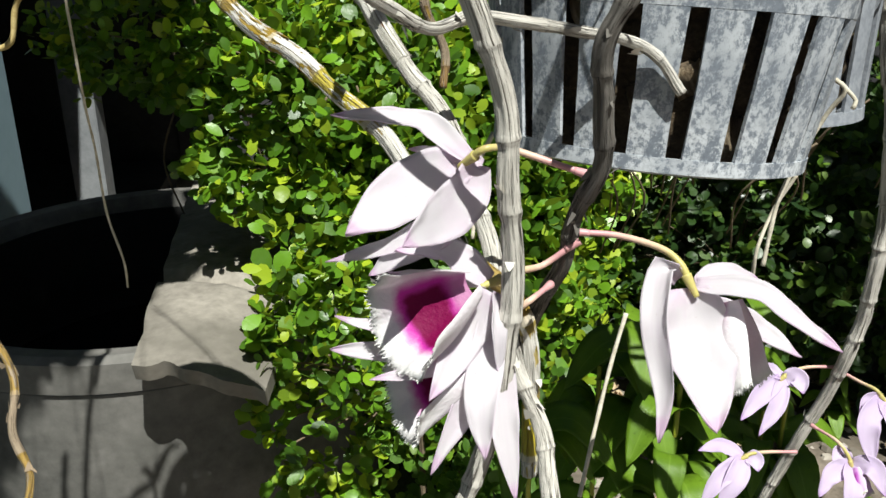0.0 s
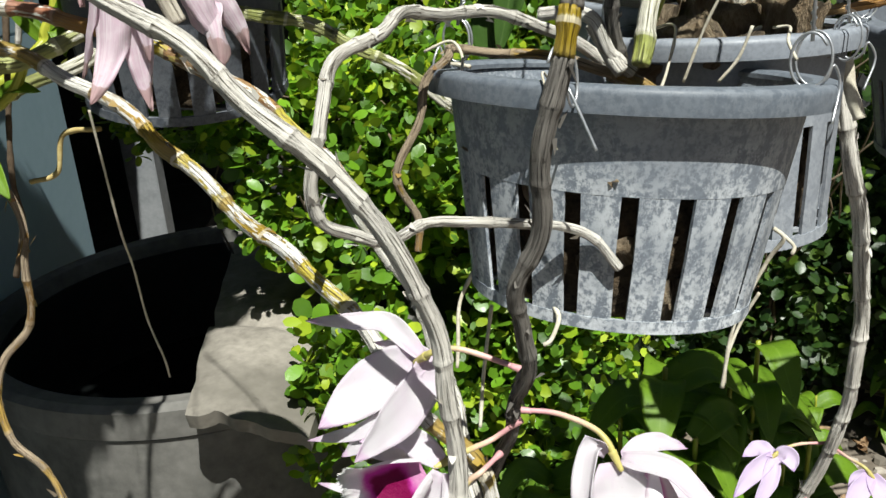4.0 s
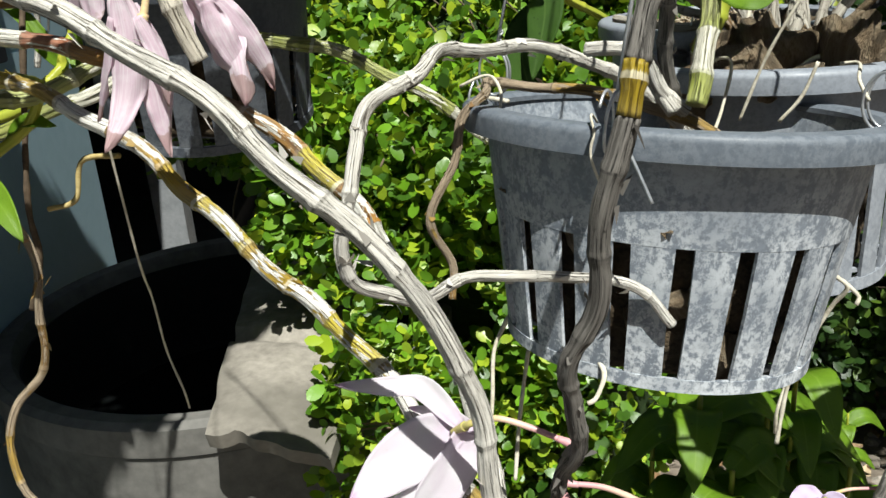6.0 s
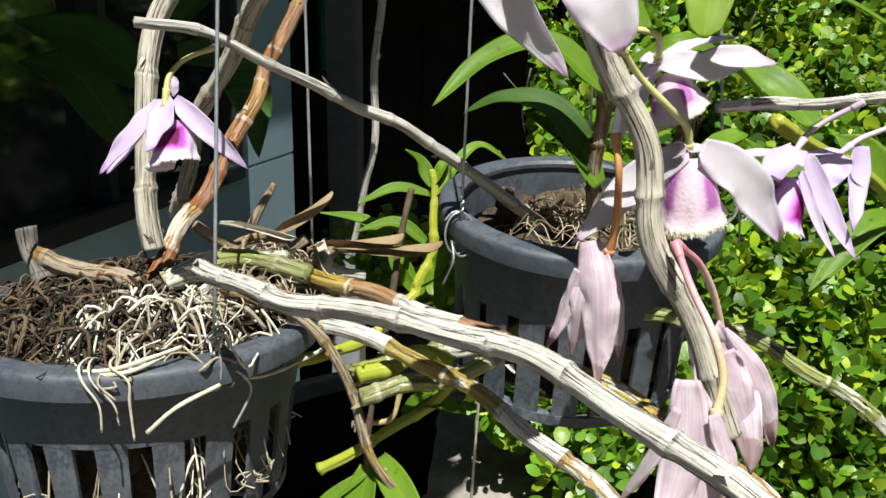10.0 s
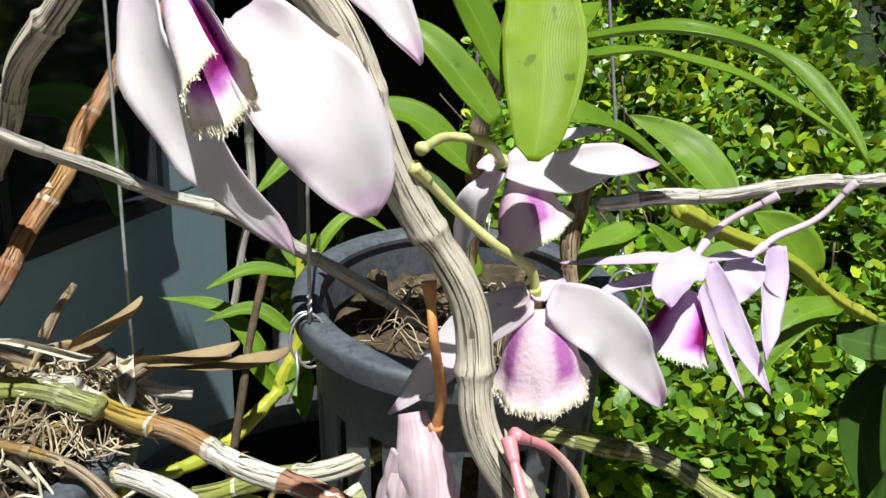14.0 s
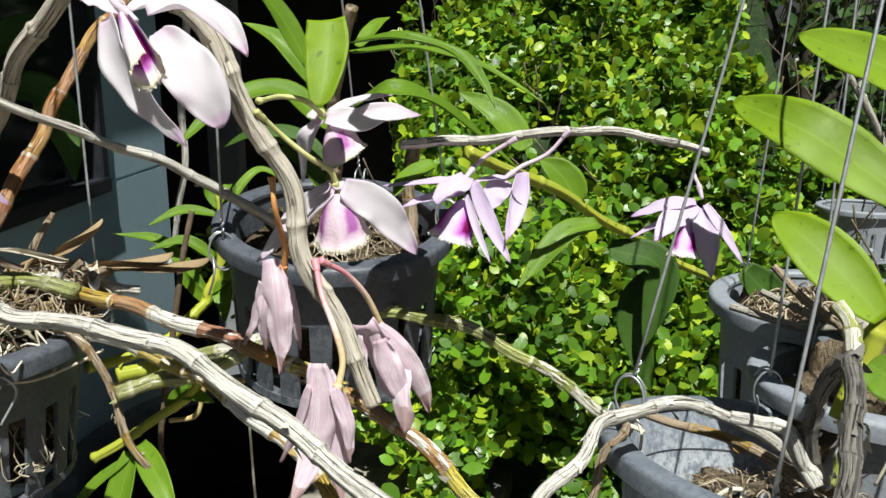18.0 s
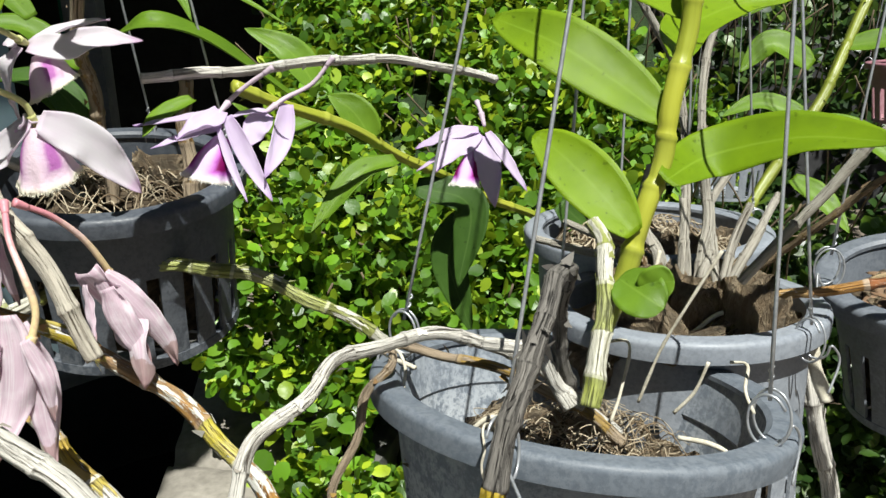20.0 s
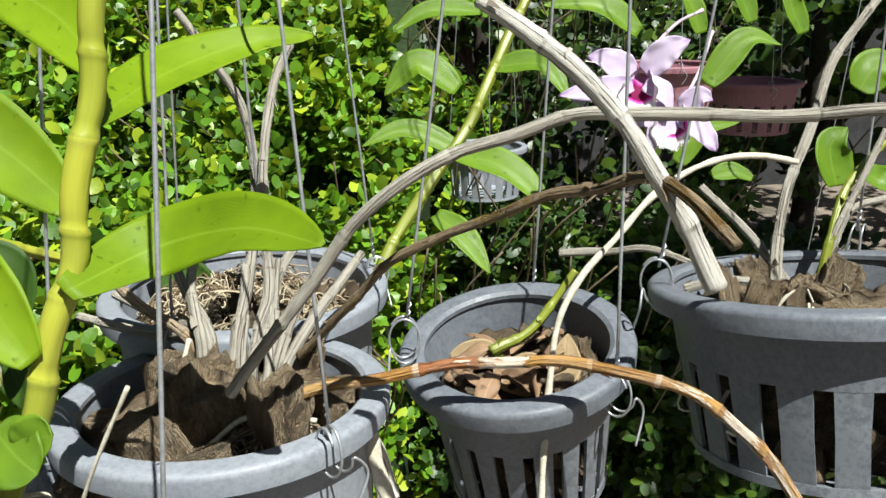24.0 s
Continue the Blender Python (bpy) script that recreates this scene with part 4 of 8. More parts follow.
def basket_pot(centre, rim_r, height, base_r, material, label, turn=0.0, band=0.42, slats=SLAT_N, share=0.66, upper=None, group="hanging pots", tilt=(0, 0), oval=1.0, overhang=0.0095):
    """Tapered slotted plastic pot; its rim's upper edge lies at the height of centre; oval squeezes it out of round."""
    pot = thing("hanging_pot", label, "pot", group)
    H, th = height, 0.0022
    body_r = rim_r - overhang
    def rad(z):
        return body_r + (base_r - body_r) * (-z / H)
    lip = 0.0120
    prof = [(rim_r - 0.0030, 0.0004), (rim_r - 0.0010, 0), (rim_r + 0.0006, -0.0016), (rim_r + 0.0010, -0.0034), (rim_r + 0.0003, -lip), (rim_r - 0.0020, -lip), (rim_r - 0.0026, -0.0040), (rad(-0.004) - 0.004, -0.004), (rad(-0.004) - 0.004, -0.0015), (rad(0) - 0.002, 0.0004)]
    V, F, U = lathe(prof, 96)
    part("rim", mesh_of("rim", V, F, U, crease=35), upper or material, pot)
    zb = -H * band
    prof = [(rad(-0.003), -0.003), (rad(-0.010), -0.010), (rad(zb), zb), (rad(zb) - th, zb), (rad(-0.03) - th, -0.03), (rad(-0.029) - th - 0.0014, -0.028), (rad(-0.003) - th, -0.003)]
    V, F, U = lathe(prof, 96)
    part("band", mesh_of("band", V, F, U, crease=35), material, pot)
    zc = -H * 0.945
    prof = [(rad(zc) + 0.0005, zc), (rad(-H) + 0.0012, -H), (rad(-H) - 0.004, -H - 0.0015), (rad(-H) - 0.012, -H), (rad(-H) - 0.010, -H + 0.003), (rad(zc) - th, zc)]
    V, F, U = lathe(prof, 96)
    part("base_ring", mesh_of("base_ring", V, F, U, crease=35), material, pot)
    for y in (-0.5, -0.17, 0.17, 0.5):
        half = base_r * math.sqrt(1 - y * y) - 0.004
        part("base_bar", mesh_of("base_bar", *box_data(-half, half, y * base_r - 0.004, y * base_r + 0.004, -H - 0.001, -H + 0.0015)[:2], smooth=False), material, pot)
    pitch = 2 * math.pi * rad(zb) / slats
    me = slat_mesh(zb + 0.001, zc - 0.001, rad(zb), rad(zc), pitch * share, pitch * share * rad(zc) / rad(zb), th)
    me.materials.append(material)
    for k in range(slats):
        s = part("slat", me, material, pot)
        s.rotation_euler = (0, 0, 2 * math.pi * (k + 0.5) / slats)
    pot.matrix_basis = Matrix.Translation(centre) @ Euler((radians(tilt[0]), radians(tilt[1]), turn)).to_matrix().to_4x4() @ Matrix.Diagonal((1, oval, 1, 1))
    return pot


def round_rim(centre, rim_r, angles):
    return [(centre[0] + (rim_r - 0.004) * math.cos(a), centre[1] + (rim_r - 0.004) * math.sin(a), centre[2]) for a in angles]


def hanger(centre, ends, apex, group="pot hangers"):
    """Three straight wires from the rim to a hook above, each with a twisted loop at the rim."""
    h = thing("wire_hanger", "thin galvanised wire hanger twisted round the pot rim", "wire hanger", group)
    c, top = Vector(centre), Vector(apex)
    for i, end in enumerate(ends):
        at = Vector(end)
        d = Vector((at.x - c.x, at.y - c.y, 0)).normalized()
        tube("wire", [at + Vector((0, 0, 0.004)), at.lerp(top, 0.5), top], 0.0009, WIRE, h, sides=6, step=0.05)
        side = Vector((-d.y, d.x, 0))
        loop = []
        for k in range(22):
            a = 0.6 + k * 0.56
            loop.append(at + d * (0.001 + 0.0085 * math.cos(a)) + Vector((0, 0, -0.004 + 0.0125 * math.sin(a))) + side * (0.0011 * (k - 11) * 0.45 + 0.0012 * math.sin(a * 0.7 + i)))
        tail = loop + [loop[-1] + d * 0.002 + side * 0.006 + Vector((0, 0, -0.010)), loop[-1] + d * 0.003 + side * (0.014 if i % 2 else -0.004) + Vector((0, 0, -0.026))]
        tube("wire_loop", tail, 0.0007, WIRE, h, sides=6, step=0.0016)
        twist = [at.lerp(top, 0.010 + 0.0012 * k) + d * 0.0010 * math.cos(k * 1.6) + side * 0.0010 * math.sin(k * 1.6) for k in range(9)]
        tube("wire_twist", twist, 0.0006, WIRE, h, sides=6, step=0.0012)
    for k in range(1):
        tube("hook", [top + Vector((0.012 * math.cos(a), 0, 0.014 + 0.014 * math.sin(a))) for a in np.linspace(-1.57, 3.6, 10)], 0.0012, WIRE, h, sides=6, step=0.003)
    return h


pot_R = basket_pot((0.1115, 0.4200, 1.3224), 0.1068, 0.1229, 0.0778, POT, "chalk-stained black slotted plastic pot hanging on wires", -0.42, upper=POT_RIM, tilt=(-5.2, 1.8), share=0.70, oval=0.806, overhang=0.0108)
pot_L = basket_pot((-0.3968, 0.4301, 1.3639), 0.0956, 0.1013, 0.0719, POT_CLEAN, "black slotted plastic pot overflowing with dry roots", 0.25, tilt=(0.9, 0.6), share=0.58)
pot_B = basket_pot((-0.1819, 0.5739, 1.4116), 0.0872, 0.1167, 0.0744, POT_CLEAN, "black plastic pot with husk chunks and leafy orchid", 0.0, tilt=(11, 4.6))
pot_S = basket_pot((0.1915, 0.5297, 1.3297), 0.0855, 0.1302, 0.0725, POT_GREY, "dusty grey slotted plastic pot with husk filling", 0.2, tilt=(-2.4, 0))
pot_M = basket_pot((0.3535, 0.5501, 1.3364), 0.0674, 0.0993, 0.047, POT_SHADED, "small grey slotted plastic pot with dead leaves", 0.1, tilt=(7.7, -9))
pot_Q = basket_pot((0.5213, 0.5129, 1.376), 0.0967, 0.0956, 0.0745, POT_SHADED, "wide grey slotted pot with many thin canes", 0.3, tilt=(-10, 1))
pot_T = basket_pot((0.1956, 0.6643, 1.3422), 0.0943, 0.12, 0.08, POT_GREY, "dusty grey plastic pot with pale chips", 0.1)
hanger((0.1115, 0.4200, 1.3224), ((0.0245, 0.4470, 1.3440), (0.0740, 0.3350, 1.3390), (0.1880, 0.3630, 1.3370)), (0.237, 0.557, 2.28))
hanger((-0.3968, 0.4301, 1.3639), ((-0.3248, 0.3820, 1.3620), (-0.3325, 0.5060, 1.3640), (-0.4560, 0.3620, 1.3640)), (-0.345, 0.52, 2.3))
hanger((-0.1819, 0.5739, 1.4116), ((-0.2431, 0.5150, 1.4020), (-0.0990, 0.5690, 1.4200), (-0.1850, 0.6560, 1.4280)), (-0.19, 0.41, 2.3))
hanger((0.1915, 0.5297, 1.3297), ((0.2440, 0.4610, 1.3330), *round_rim((0.1915, 0.5297, 1.3297), 0.0855, (1.3, 3.4))), (0.19, 0.62, 2.3))
hanger((0.3535, 0.5501, 1.3364), ((0.3970, 0.5040, 1.3250), (0.2900, 0.5500, 1.3460), (0.3800, 0.6080, 1.3400)), (0.43, 0.63, 2.3))
hanger((0.5213, 0.5129, 1.376), round_rim((0.5213, 0.5129, 1.376), 0.0967, (2.9, 0.8, -1.2)), (0.6, 0.6, 2.3))
hanger((0.1956, 0.6643, 1.3422), round_rim((0.1956, 0.6643, 1.3422), 0.0943, (0.2, 2.2, 4.3)), (0.2, 0.7, 2.3))
for c, r, m in (((0.98, 1.75, 1.40), 0.12, POT_PINK), ((1.30, 1.95, 1.34), 0.12, POT_PINK), ((0.66, 2.0, 1.20), 0.10, POT_GREY), ((1.1, 1.2, 1.10), 0.10, POT_GREY)):
    basket_pot(c, r, 0.12, r * 0.8, m, "faded slotted plastic basket hanging in the shade", 0.2, slats=18, group="far baskets")
    hanger(c, round_rim(c, r, (0.4, 2.5, 4.6)), (c[0], c[1], 2.4), "far hangers")


def root_tangle(name, centre, radius, dome, count, material, label, seed, rootr=(0.0007, 0.0016), rise=0.012, over=0.0, curl=1.1):
    """A matted heap of dry aerial roots on top of a pot."""
    rr = random.Random(seed)
    chunks = []
    c = Vector(centre)
    for i in range(count):
        a, r = rr.uniform(0, 6.28), radius * math.sqrt(rr.random())
        x, y = r * math.cos(a), r * math.sin(a)
        head = rr.uniform(0, 6.28)
        pts = []
        n = rr.randint(6, 12)
        for k in range(n):
            q = math.hypot(x, y) / radius
            z = dome * (1 - q * q) + rr.uniform(-0.3, 1.0) * rise
            if q > 1:
                z = rr.uniform(0, 0.006) - (q - 1) * 0.05 * over
            pts.append(c + Vector((x, y, z)))
            head += rr.uniform(-curl, curl)
            x += math.cos(head) * 0.010
            y += math.sin(head) * 0.010
            if math.hypot(x, y) > radius * (1.0 + 0.12 * over):
                head += 2.4
        chunks.append(tube_data(pts, rr.uniform(*rootr), sides=5, step=0.0035, bumpy=0.3, seed=i, taper=0.6))
    V, F, U = merged(chunks)
    ob = solid(name, mesh_of(name, V, F, U), material, label, "roots", kind="stuff")
    return ob


def husk_piece_mesh(seed, r):
    """A torn slab of husk: thin, fibrous, ragged at the ends."""
    rr = random.Random(seed)
    bm = bmesh.new()
    bmesh.ops.create_icosphere(bm, subdivisions=3, radius=1)
    V = []
    sx, sy, sz = rr.uniform(0.6, 0.9), rr.uniform(0.20, 0.42), rr.uniform(0.9, 1.35)
    for v in bm.verts:
        p = v.co
        p = Vector((math.copysign(abs(p.x) ** 0.4, p.x) * sx, math.copysign(abs(p.y) ** 0.5, p.y) * sy, math.copysign(abs(p.z) ** 0.4, p.z) * sz))
        streak = noise.noise((v.co.x * 7 + seed, v.co.y * 7, 0))
        p.z *= 1 + 0.55 * streak + 0.25 * noise.noise((v.co.x * 16, v.co.y * 16, seed))
        p += Vector((p.x, p.y, 0)) * (0.30 * streak + 0.35 * noise.noise(v.co * 1.6 + Vector((seed, 0, 5))))
        p.y += 0.25 * sz * noise.noise((p.z * 0.9, seed, 0))
        V.append(tuple(p * r))
    F = [tuple(v.index for v in f.verts) for f in bm.faces]
    bm.free()
    return mesh_of("husk_piece", V, F)


def filling(name, label, category, centre, tilt, top_r, low_r, top, bottom, count, size, core, material, seed, stand=0.5, piece="husk_piece", spread=0.85, sides=24, wide=1.0, turn=0.0):
    """What a pot is packed with: a rough dark core and loose pieces lying or standing on it."""
    f = thing(name, label, category, "pot fillings")
    rr = random.Random(seed)
    V, F = [], []
    nk, nz = 72, 22
    for i in range(nz + 1):
        s = i / nz
        for k in range(nk):
            a = 2 * math.pi * k / nk
            d = Vector((math.cos(a), math.sin(a), 0))
            z = bottom + (top - bottom) * s
            r = low_r + (top_r - low_r) * s
            n = noise.noise((d.x * 5 + seed, d.y * 5, z * 90)) + 0.7 * noise.noise((d.x * 14 + seed, d.y * 14, z * 220))
            V.append(tuple(d * (r - 0.005 + 0.005 * n) + Vector((0, 0, z))))
    rings = 9
    for j in range(1, rings):
        for k in range(nk):
            a = 2 * math.pi * k / nk
            r = top_r * (1 - j / rings)
            x, y = r * math.cos(a), r * math.sin(a)
            V.append((x, y, top + 0.006 * noise.noise((x * 60 + seed, y * 60, 0)) + 0.005 * noise.noise((x * 150, y * 150, seed))))
    V.append((0, 0, top))
    for i in range(nz + rings - 1):
        for k in range(nk):
            k2 = (k + 1) % nk
            F.append((i * nk + k, i * nk + k2, (i + 1) * nk + k2, (i + 1) * nk + k))
    o = (nz + rings - 1) * nk
    for k in range(nk):
        F.append((o + k, o + (k + 1) % nk, len(V) - 1))
    F.append(tuple(range(nk - 1, -1, -1)))
    shapes = []
    for k in range(5):
        me = husk_piece_mesh(seed * 10 + k, 1.0)
        me.materials.append(material)
        shapes.append(me)
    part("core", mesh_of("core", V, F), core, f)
    for i in range(sides):
        a, s = rr.uniform(0, 6.28), rr.uniform(0.05, 0.95)
        r = low_r + (top_r - low_r) * s - 0.003
        bit = part(piece, shapes[i % 5], material, f)
        sc = rr.uniform(0.005, 0.010)
        bit.matrix_basis = Matrix.Translation((r * math.cos(a), r * math.sin(a), bottom + (top - bottom) * s)) @ Euler((rr.uniform(-0.6, 0.6), rr.uniform(-0.6, 0.6), a + 1.57)).to_matrix().to_4x4() @ Matrix.Scale(sc, 4)
    for i in range(count):
        a, r = rr.uniform(0, 6.28), top_r * spread * math.sqrt(rr.random())
        sc = rr.uniform(*size)
        ob = part(piece, shapes[i % 5], material, f)
        up = rr.random() < stand
        rot = Euler((rr.uniform(-0.5, 0.5) if up else rr.uniform(1.1, 1.9), rr.uniform(-0.4, 0.4), rr.uniform(0, 6.28)))
        ob.matrix_basis = Matrix.Translation((r * math.cos(a), r * math.sin(a), top + (0.25 if up else 0.10) * sc)) @ rot.to_matrix().to_4x4() @ Matrix.Scale(sc, 4)
    f.matrix_basis = Matrix.Translation(centre) @ Euler((radians(tilt[0]), radians(tilt[1]), turn)).to_matrix().to_4x4() @ Matrix.Diagonal((wide, 1, 1, 1))
    return f


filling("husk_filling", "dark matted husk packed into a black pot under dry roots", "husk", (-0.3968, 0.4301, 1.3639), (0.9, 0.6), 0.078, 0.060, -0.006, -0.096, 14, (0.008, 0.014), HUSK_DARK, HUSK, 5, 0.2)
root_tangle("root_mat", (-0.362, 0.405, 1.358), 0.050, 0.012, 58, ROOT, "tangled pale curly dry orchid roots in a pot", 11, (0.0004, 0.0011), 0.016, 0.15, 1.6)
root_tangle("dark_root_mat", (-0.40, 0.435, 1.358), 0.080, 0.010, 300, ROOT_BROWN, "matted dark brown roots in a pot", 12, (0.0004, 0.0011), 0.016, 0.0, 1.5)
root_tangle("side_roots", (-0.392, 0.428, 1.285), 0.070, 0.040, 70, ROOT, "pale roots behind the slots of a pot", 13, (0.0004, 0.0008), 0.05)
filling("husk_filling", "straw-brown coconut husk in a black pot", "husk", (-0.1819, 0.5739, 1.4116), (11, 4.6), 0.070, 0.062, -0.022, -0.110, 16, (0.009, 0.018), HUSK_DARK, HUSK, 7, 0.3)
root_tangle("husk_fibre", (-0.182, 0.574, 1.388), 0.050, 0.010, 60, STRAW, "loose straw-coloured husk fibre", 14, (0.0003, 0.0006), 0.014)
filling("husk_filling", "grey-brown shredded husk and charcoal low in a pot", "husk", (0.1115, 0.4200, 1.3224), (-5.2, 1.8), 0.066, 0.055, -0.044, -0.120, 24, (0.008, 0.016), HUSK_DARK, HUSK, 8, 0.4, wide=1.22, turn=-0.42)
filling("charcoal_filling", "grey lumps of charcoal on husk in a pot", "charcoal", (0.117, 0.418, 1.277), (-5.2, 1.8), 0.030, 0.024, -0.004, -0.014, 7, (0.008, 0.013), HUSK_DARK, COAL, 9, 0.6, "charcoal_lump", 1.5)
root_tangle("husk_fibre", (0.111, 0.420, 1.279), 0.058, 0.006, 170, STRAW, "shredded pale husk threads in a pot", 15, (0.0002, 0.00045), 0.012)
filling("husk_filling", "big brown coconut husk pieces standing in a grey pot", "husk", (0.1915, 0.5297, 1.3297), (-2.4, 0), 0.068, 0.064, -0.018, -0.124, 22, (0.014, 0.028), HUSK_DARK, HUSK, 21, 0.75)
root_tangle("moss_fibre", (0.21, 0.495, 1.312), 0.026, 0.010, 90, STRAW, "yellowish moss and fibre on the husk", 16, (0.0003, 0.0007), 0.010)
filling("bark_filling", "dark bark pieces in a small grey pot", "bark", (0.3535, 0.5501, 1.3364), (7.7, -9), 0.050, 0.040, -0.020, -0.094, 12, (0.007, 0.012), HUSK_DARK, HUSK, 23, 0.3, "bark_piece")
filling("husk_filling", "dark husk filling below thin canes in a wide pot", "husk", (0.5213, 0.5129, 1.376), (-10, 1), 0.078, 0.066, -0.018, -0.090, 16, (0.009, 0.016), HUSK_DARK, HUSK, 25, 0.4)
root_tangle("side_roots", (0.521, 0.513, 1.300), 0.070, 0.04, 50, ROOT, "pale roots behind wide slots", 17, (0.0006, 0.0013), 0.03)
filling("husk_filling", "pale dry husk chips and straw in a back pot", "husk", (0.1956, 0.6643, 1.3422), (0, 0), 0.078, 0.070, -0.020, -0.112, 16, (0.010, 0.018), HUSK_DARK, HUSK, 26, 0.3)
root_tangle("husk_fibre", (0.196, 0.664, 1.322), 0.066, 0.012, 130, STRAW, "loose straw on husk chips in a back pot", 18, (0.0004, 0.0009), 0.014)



# ---- orchid plants ----

orchid_l = thing("orchid_plant", "orchid with long bare mottled canes arching out of its pot", "orchid", "orchids")
cane([(-0.3172, 0.3630, 1.4089), (-0.2790, 0.3407, 1.4072), (-0.2372, 0.3247, 1.4089), (-0.1935, 0.3109, 1.4104), (-0.1517, 0.2929, 1.4058), (-0.1116, 0.2749, 1.3906), (-0.0723, 0.2617, 1.3711), (-0.0414, 0.2527, 1.3454), (-0.0153, 0.2500, 1.3196), (0.0045, 0.2504, 1.2954), (0.0146, 0.2523, 1.2684), (0.0211, 0.2541, 1.2407), (0.0225, 0.2549, 1.2122), (0.0237, 0.2548, 1.1830), (0.0220, 0.2537, 1.1539), (0.0146, 0.2517, 1.1247), (0.0062, 0.2492, 1.0955)], 0.0039, 0.0034, CANE_GREY, orchid_l, "thick dry silver-grey cane", 1)
cane([(-0.2948, 0.4355, 1.3625), (-0.2578, 0.4257, 1.3590), (-0.2219, 0.4147, 1.3512), (-0.1873, 0.4019, 1.3384), (-0.1526, 0.3886, 1.3221), (-0.1210, 0.3736, 1.2994), (-0.0904, 0.3587, 1.2747), (-0.0587, 0.3430, 1.2528), (-0.0291, 0.3271, 1.2316), (-0.0089, 0.3106, 1.2049), (0.0108, 0.3012, 1.1813), (0.0303, 0.2997, 1.1620), (0.0377, 0.2981, 1.1382), (0.0367, 0.2961, 1.1115), (0.0384, 0.2934, 1.0844)], 0.0041, 0.0036, CANE_MIXED, orchid_l, "mottled cane, silver sheath over yellow-brown stem", 2)
cane([(-0.3414, 0.4554, 1.3884), (-0.2957, 0.4465, 1.3830), (-0.2505, 0.4364, 1.3765), (-0.2048, 0.4280, 1.3677), (-0.1588, 0.4202, 1.3557), (-0.1152, 0.4122, 1.3384), (-0.0758, 0.4007, 1.3146), (-0.0422, 0.3843, 1.2854), (-0.0174, 0.3645, 1.2515)], 0.0042, 0.004, CANE_LACE, orchid_l, "mottled red and yellow cane with torn lacy sheath", 3, flakes=4)
cane([(-0.0174, 0.3645, 1.2515), (0.0052, 0.3447, 1.2202), (0.0167, 0.3242, 1.1889), (0.0245, 0.3053, 1.1605), (0.0321, 0.2886, 1.1347), (0.0414, 0.2745, 1.1107), (0.0441, 0.2607, 1.0867), (0.0455, 0.2468, 1.0627)], 0.004, 0.0035, CANE_GREY, orchid_l, "silver lower stretch of a mottled cane", 4)
cane([(-0.3139, 0.5207, 1.3040), (-0.2732, 0.5218, 1.3159), (-0.2337, 0.5225, 1.3298), (-0.1953, 0.5236, 1.3455), (-0.1566, 0.5254, 1.3543), (-0.1182, 0.5294, 1.3546), (-0.0808, 0.5358, 1.3455), (-0.0457, 0.5419, 1.3263), (-0.0104, 0.5484, 1.3030), (0.0226, 0.5542, 1.2746)], 0.005, 0.004, CANE_GREEN, orchid_l, "greenish cane turning dry and grey", 5)
cane([(-0.4006, 0.4501, 1.3911), (-0.4070, 0.4524, 1.4302), (-0.4089, 0.4589, 1.4705), (-0.4052, 0.4697, 1.5087), (-0.3978, 0.4834, 1.5460), (-0.3920, 0.4958, 1.5839), (-0.3861, 0.5082, 1.6221)], 0.0058, 0.0052, CANE_BROWN, orchid_l, "upright grey-tan cane with torn sheath", 6, joint=0.05, flakes=4)
cane([(-0.4428, 0.5336, 1.3938), (-0.4197, 0.5120, 1.4269), (-0.3949, 0.4902, 1.4601), (-0.3656, 0.4708, 1.4903), (-0.3357, 0.4516, 1.5194), (-0.3018, 0.4350, 1.5459), (-0.2681, 0.4185, 1.5740)], 0.005, 0.0054, CANE_BROWN, orchid_l, "upright dry cane", 7, joint=0.05, flakes=4)
cane([(-0.4028, 0.4384, 1.3669), (-0.3965, 0.4611, 1.3942), (-0.3884, 0.4854, 1.4211), (-0.3818, 0.5097, 1.4503), (-0.3772, 0.5338, 1.4809), (-0.3743, 0.5583, 1.5111), (-0.3690, 0.5856, 1.5389), (-0.3613, 0.6143, 1.5647), (-0.3478, 0.6474, 1.5861)], 0.005, 0.0038, CANE_RED, orchid_l, "orange-brown upright cane with pale bands", 8, joint=0.03)
cane([(-0.4433, 0.4155, 1.3602), (-0.4625, 0.4272, 1.3888), (-0.4671, 0.4291, 1.4029)], 0.005, 0.005, CANE_DARK, orchid_l, "cut dry cane stump", 9)
cane([(-0.4630, 0.4267, 1.3874), (-0.4150, 0.4279, 1.3794), (-0.3800, 0.4257, 1.3732)], 0.005, 0.005, CANE_TAN, orchid_l, "old brown cane lying in the pot", 10)
cane([(-0.3746, 0.4186, 1.3821), (-0.3591, 0.4353, 1.3891), (-0.3343, 0.4427, 1.3909), (-0.3048, 0.4397, 1.3874)], 0.006, 0.005, CANE_GREEN, orchid_l, "thick green stem base", 11)
cane([(-0.3531, 0.4721, 1.4032), (-0.3481, 0.4763, 1.4154), (-0.3456, 0.4847, 1.4257)], 0.0026, 0.0016, CANE_TAN, orchid_l, "short broken stub", 12)
blade("dead_sheath", [(-0.3362, 0.4655, 1.4000), (-0.3199, 0.4733, 1.4135), (-0.3073, 0.4792, 1.4241)], 0.0075, (0.2, -0.7, 0.6), LEAF_DEAD, orchid_l, cup=0.9, curve="strap", nu=28, nv=10, seed=13, ripple=0.05, twist=2.2)
blade("dead_sheath", [(-0.3181, 0.4687, 1.3914), (-0.2990, 0.4855, 1.3945), (-0.2741, 0.5039, 1.3976)], 0.0068, (0, -0.5, 0.8), LEAF_DEAD, orchid_l, cup=1.7, curve="strap", nu=28, nv=10, seed=14, ripple=0.05, twist=2.6)
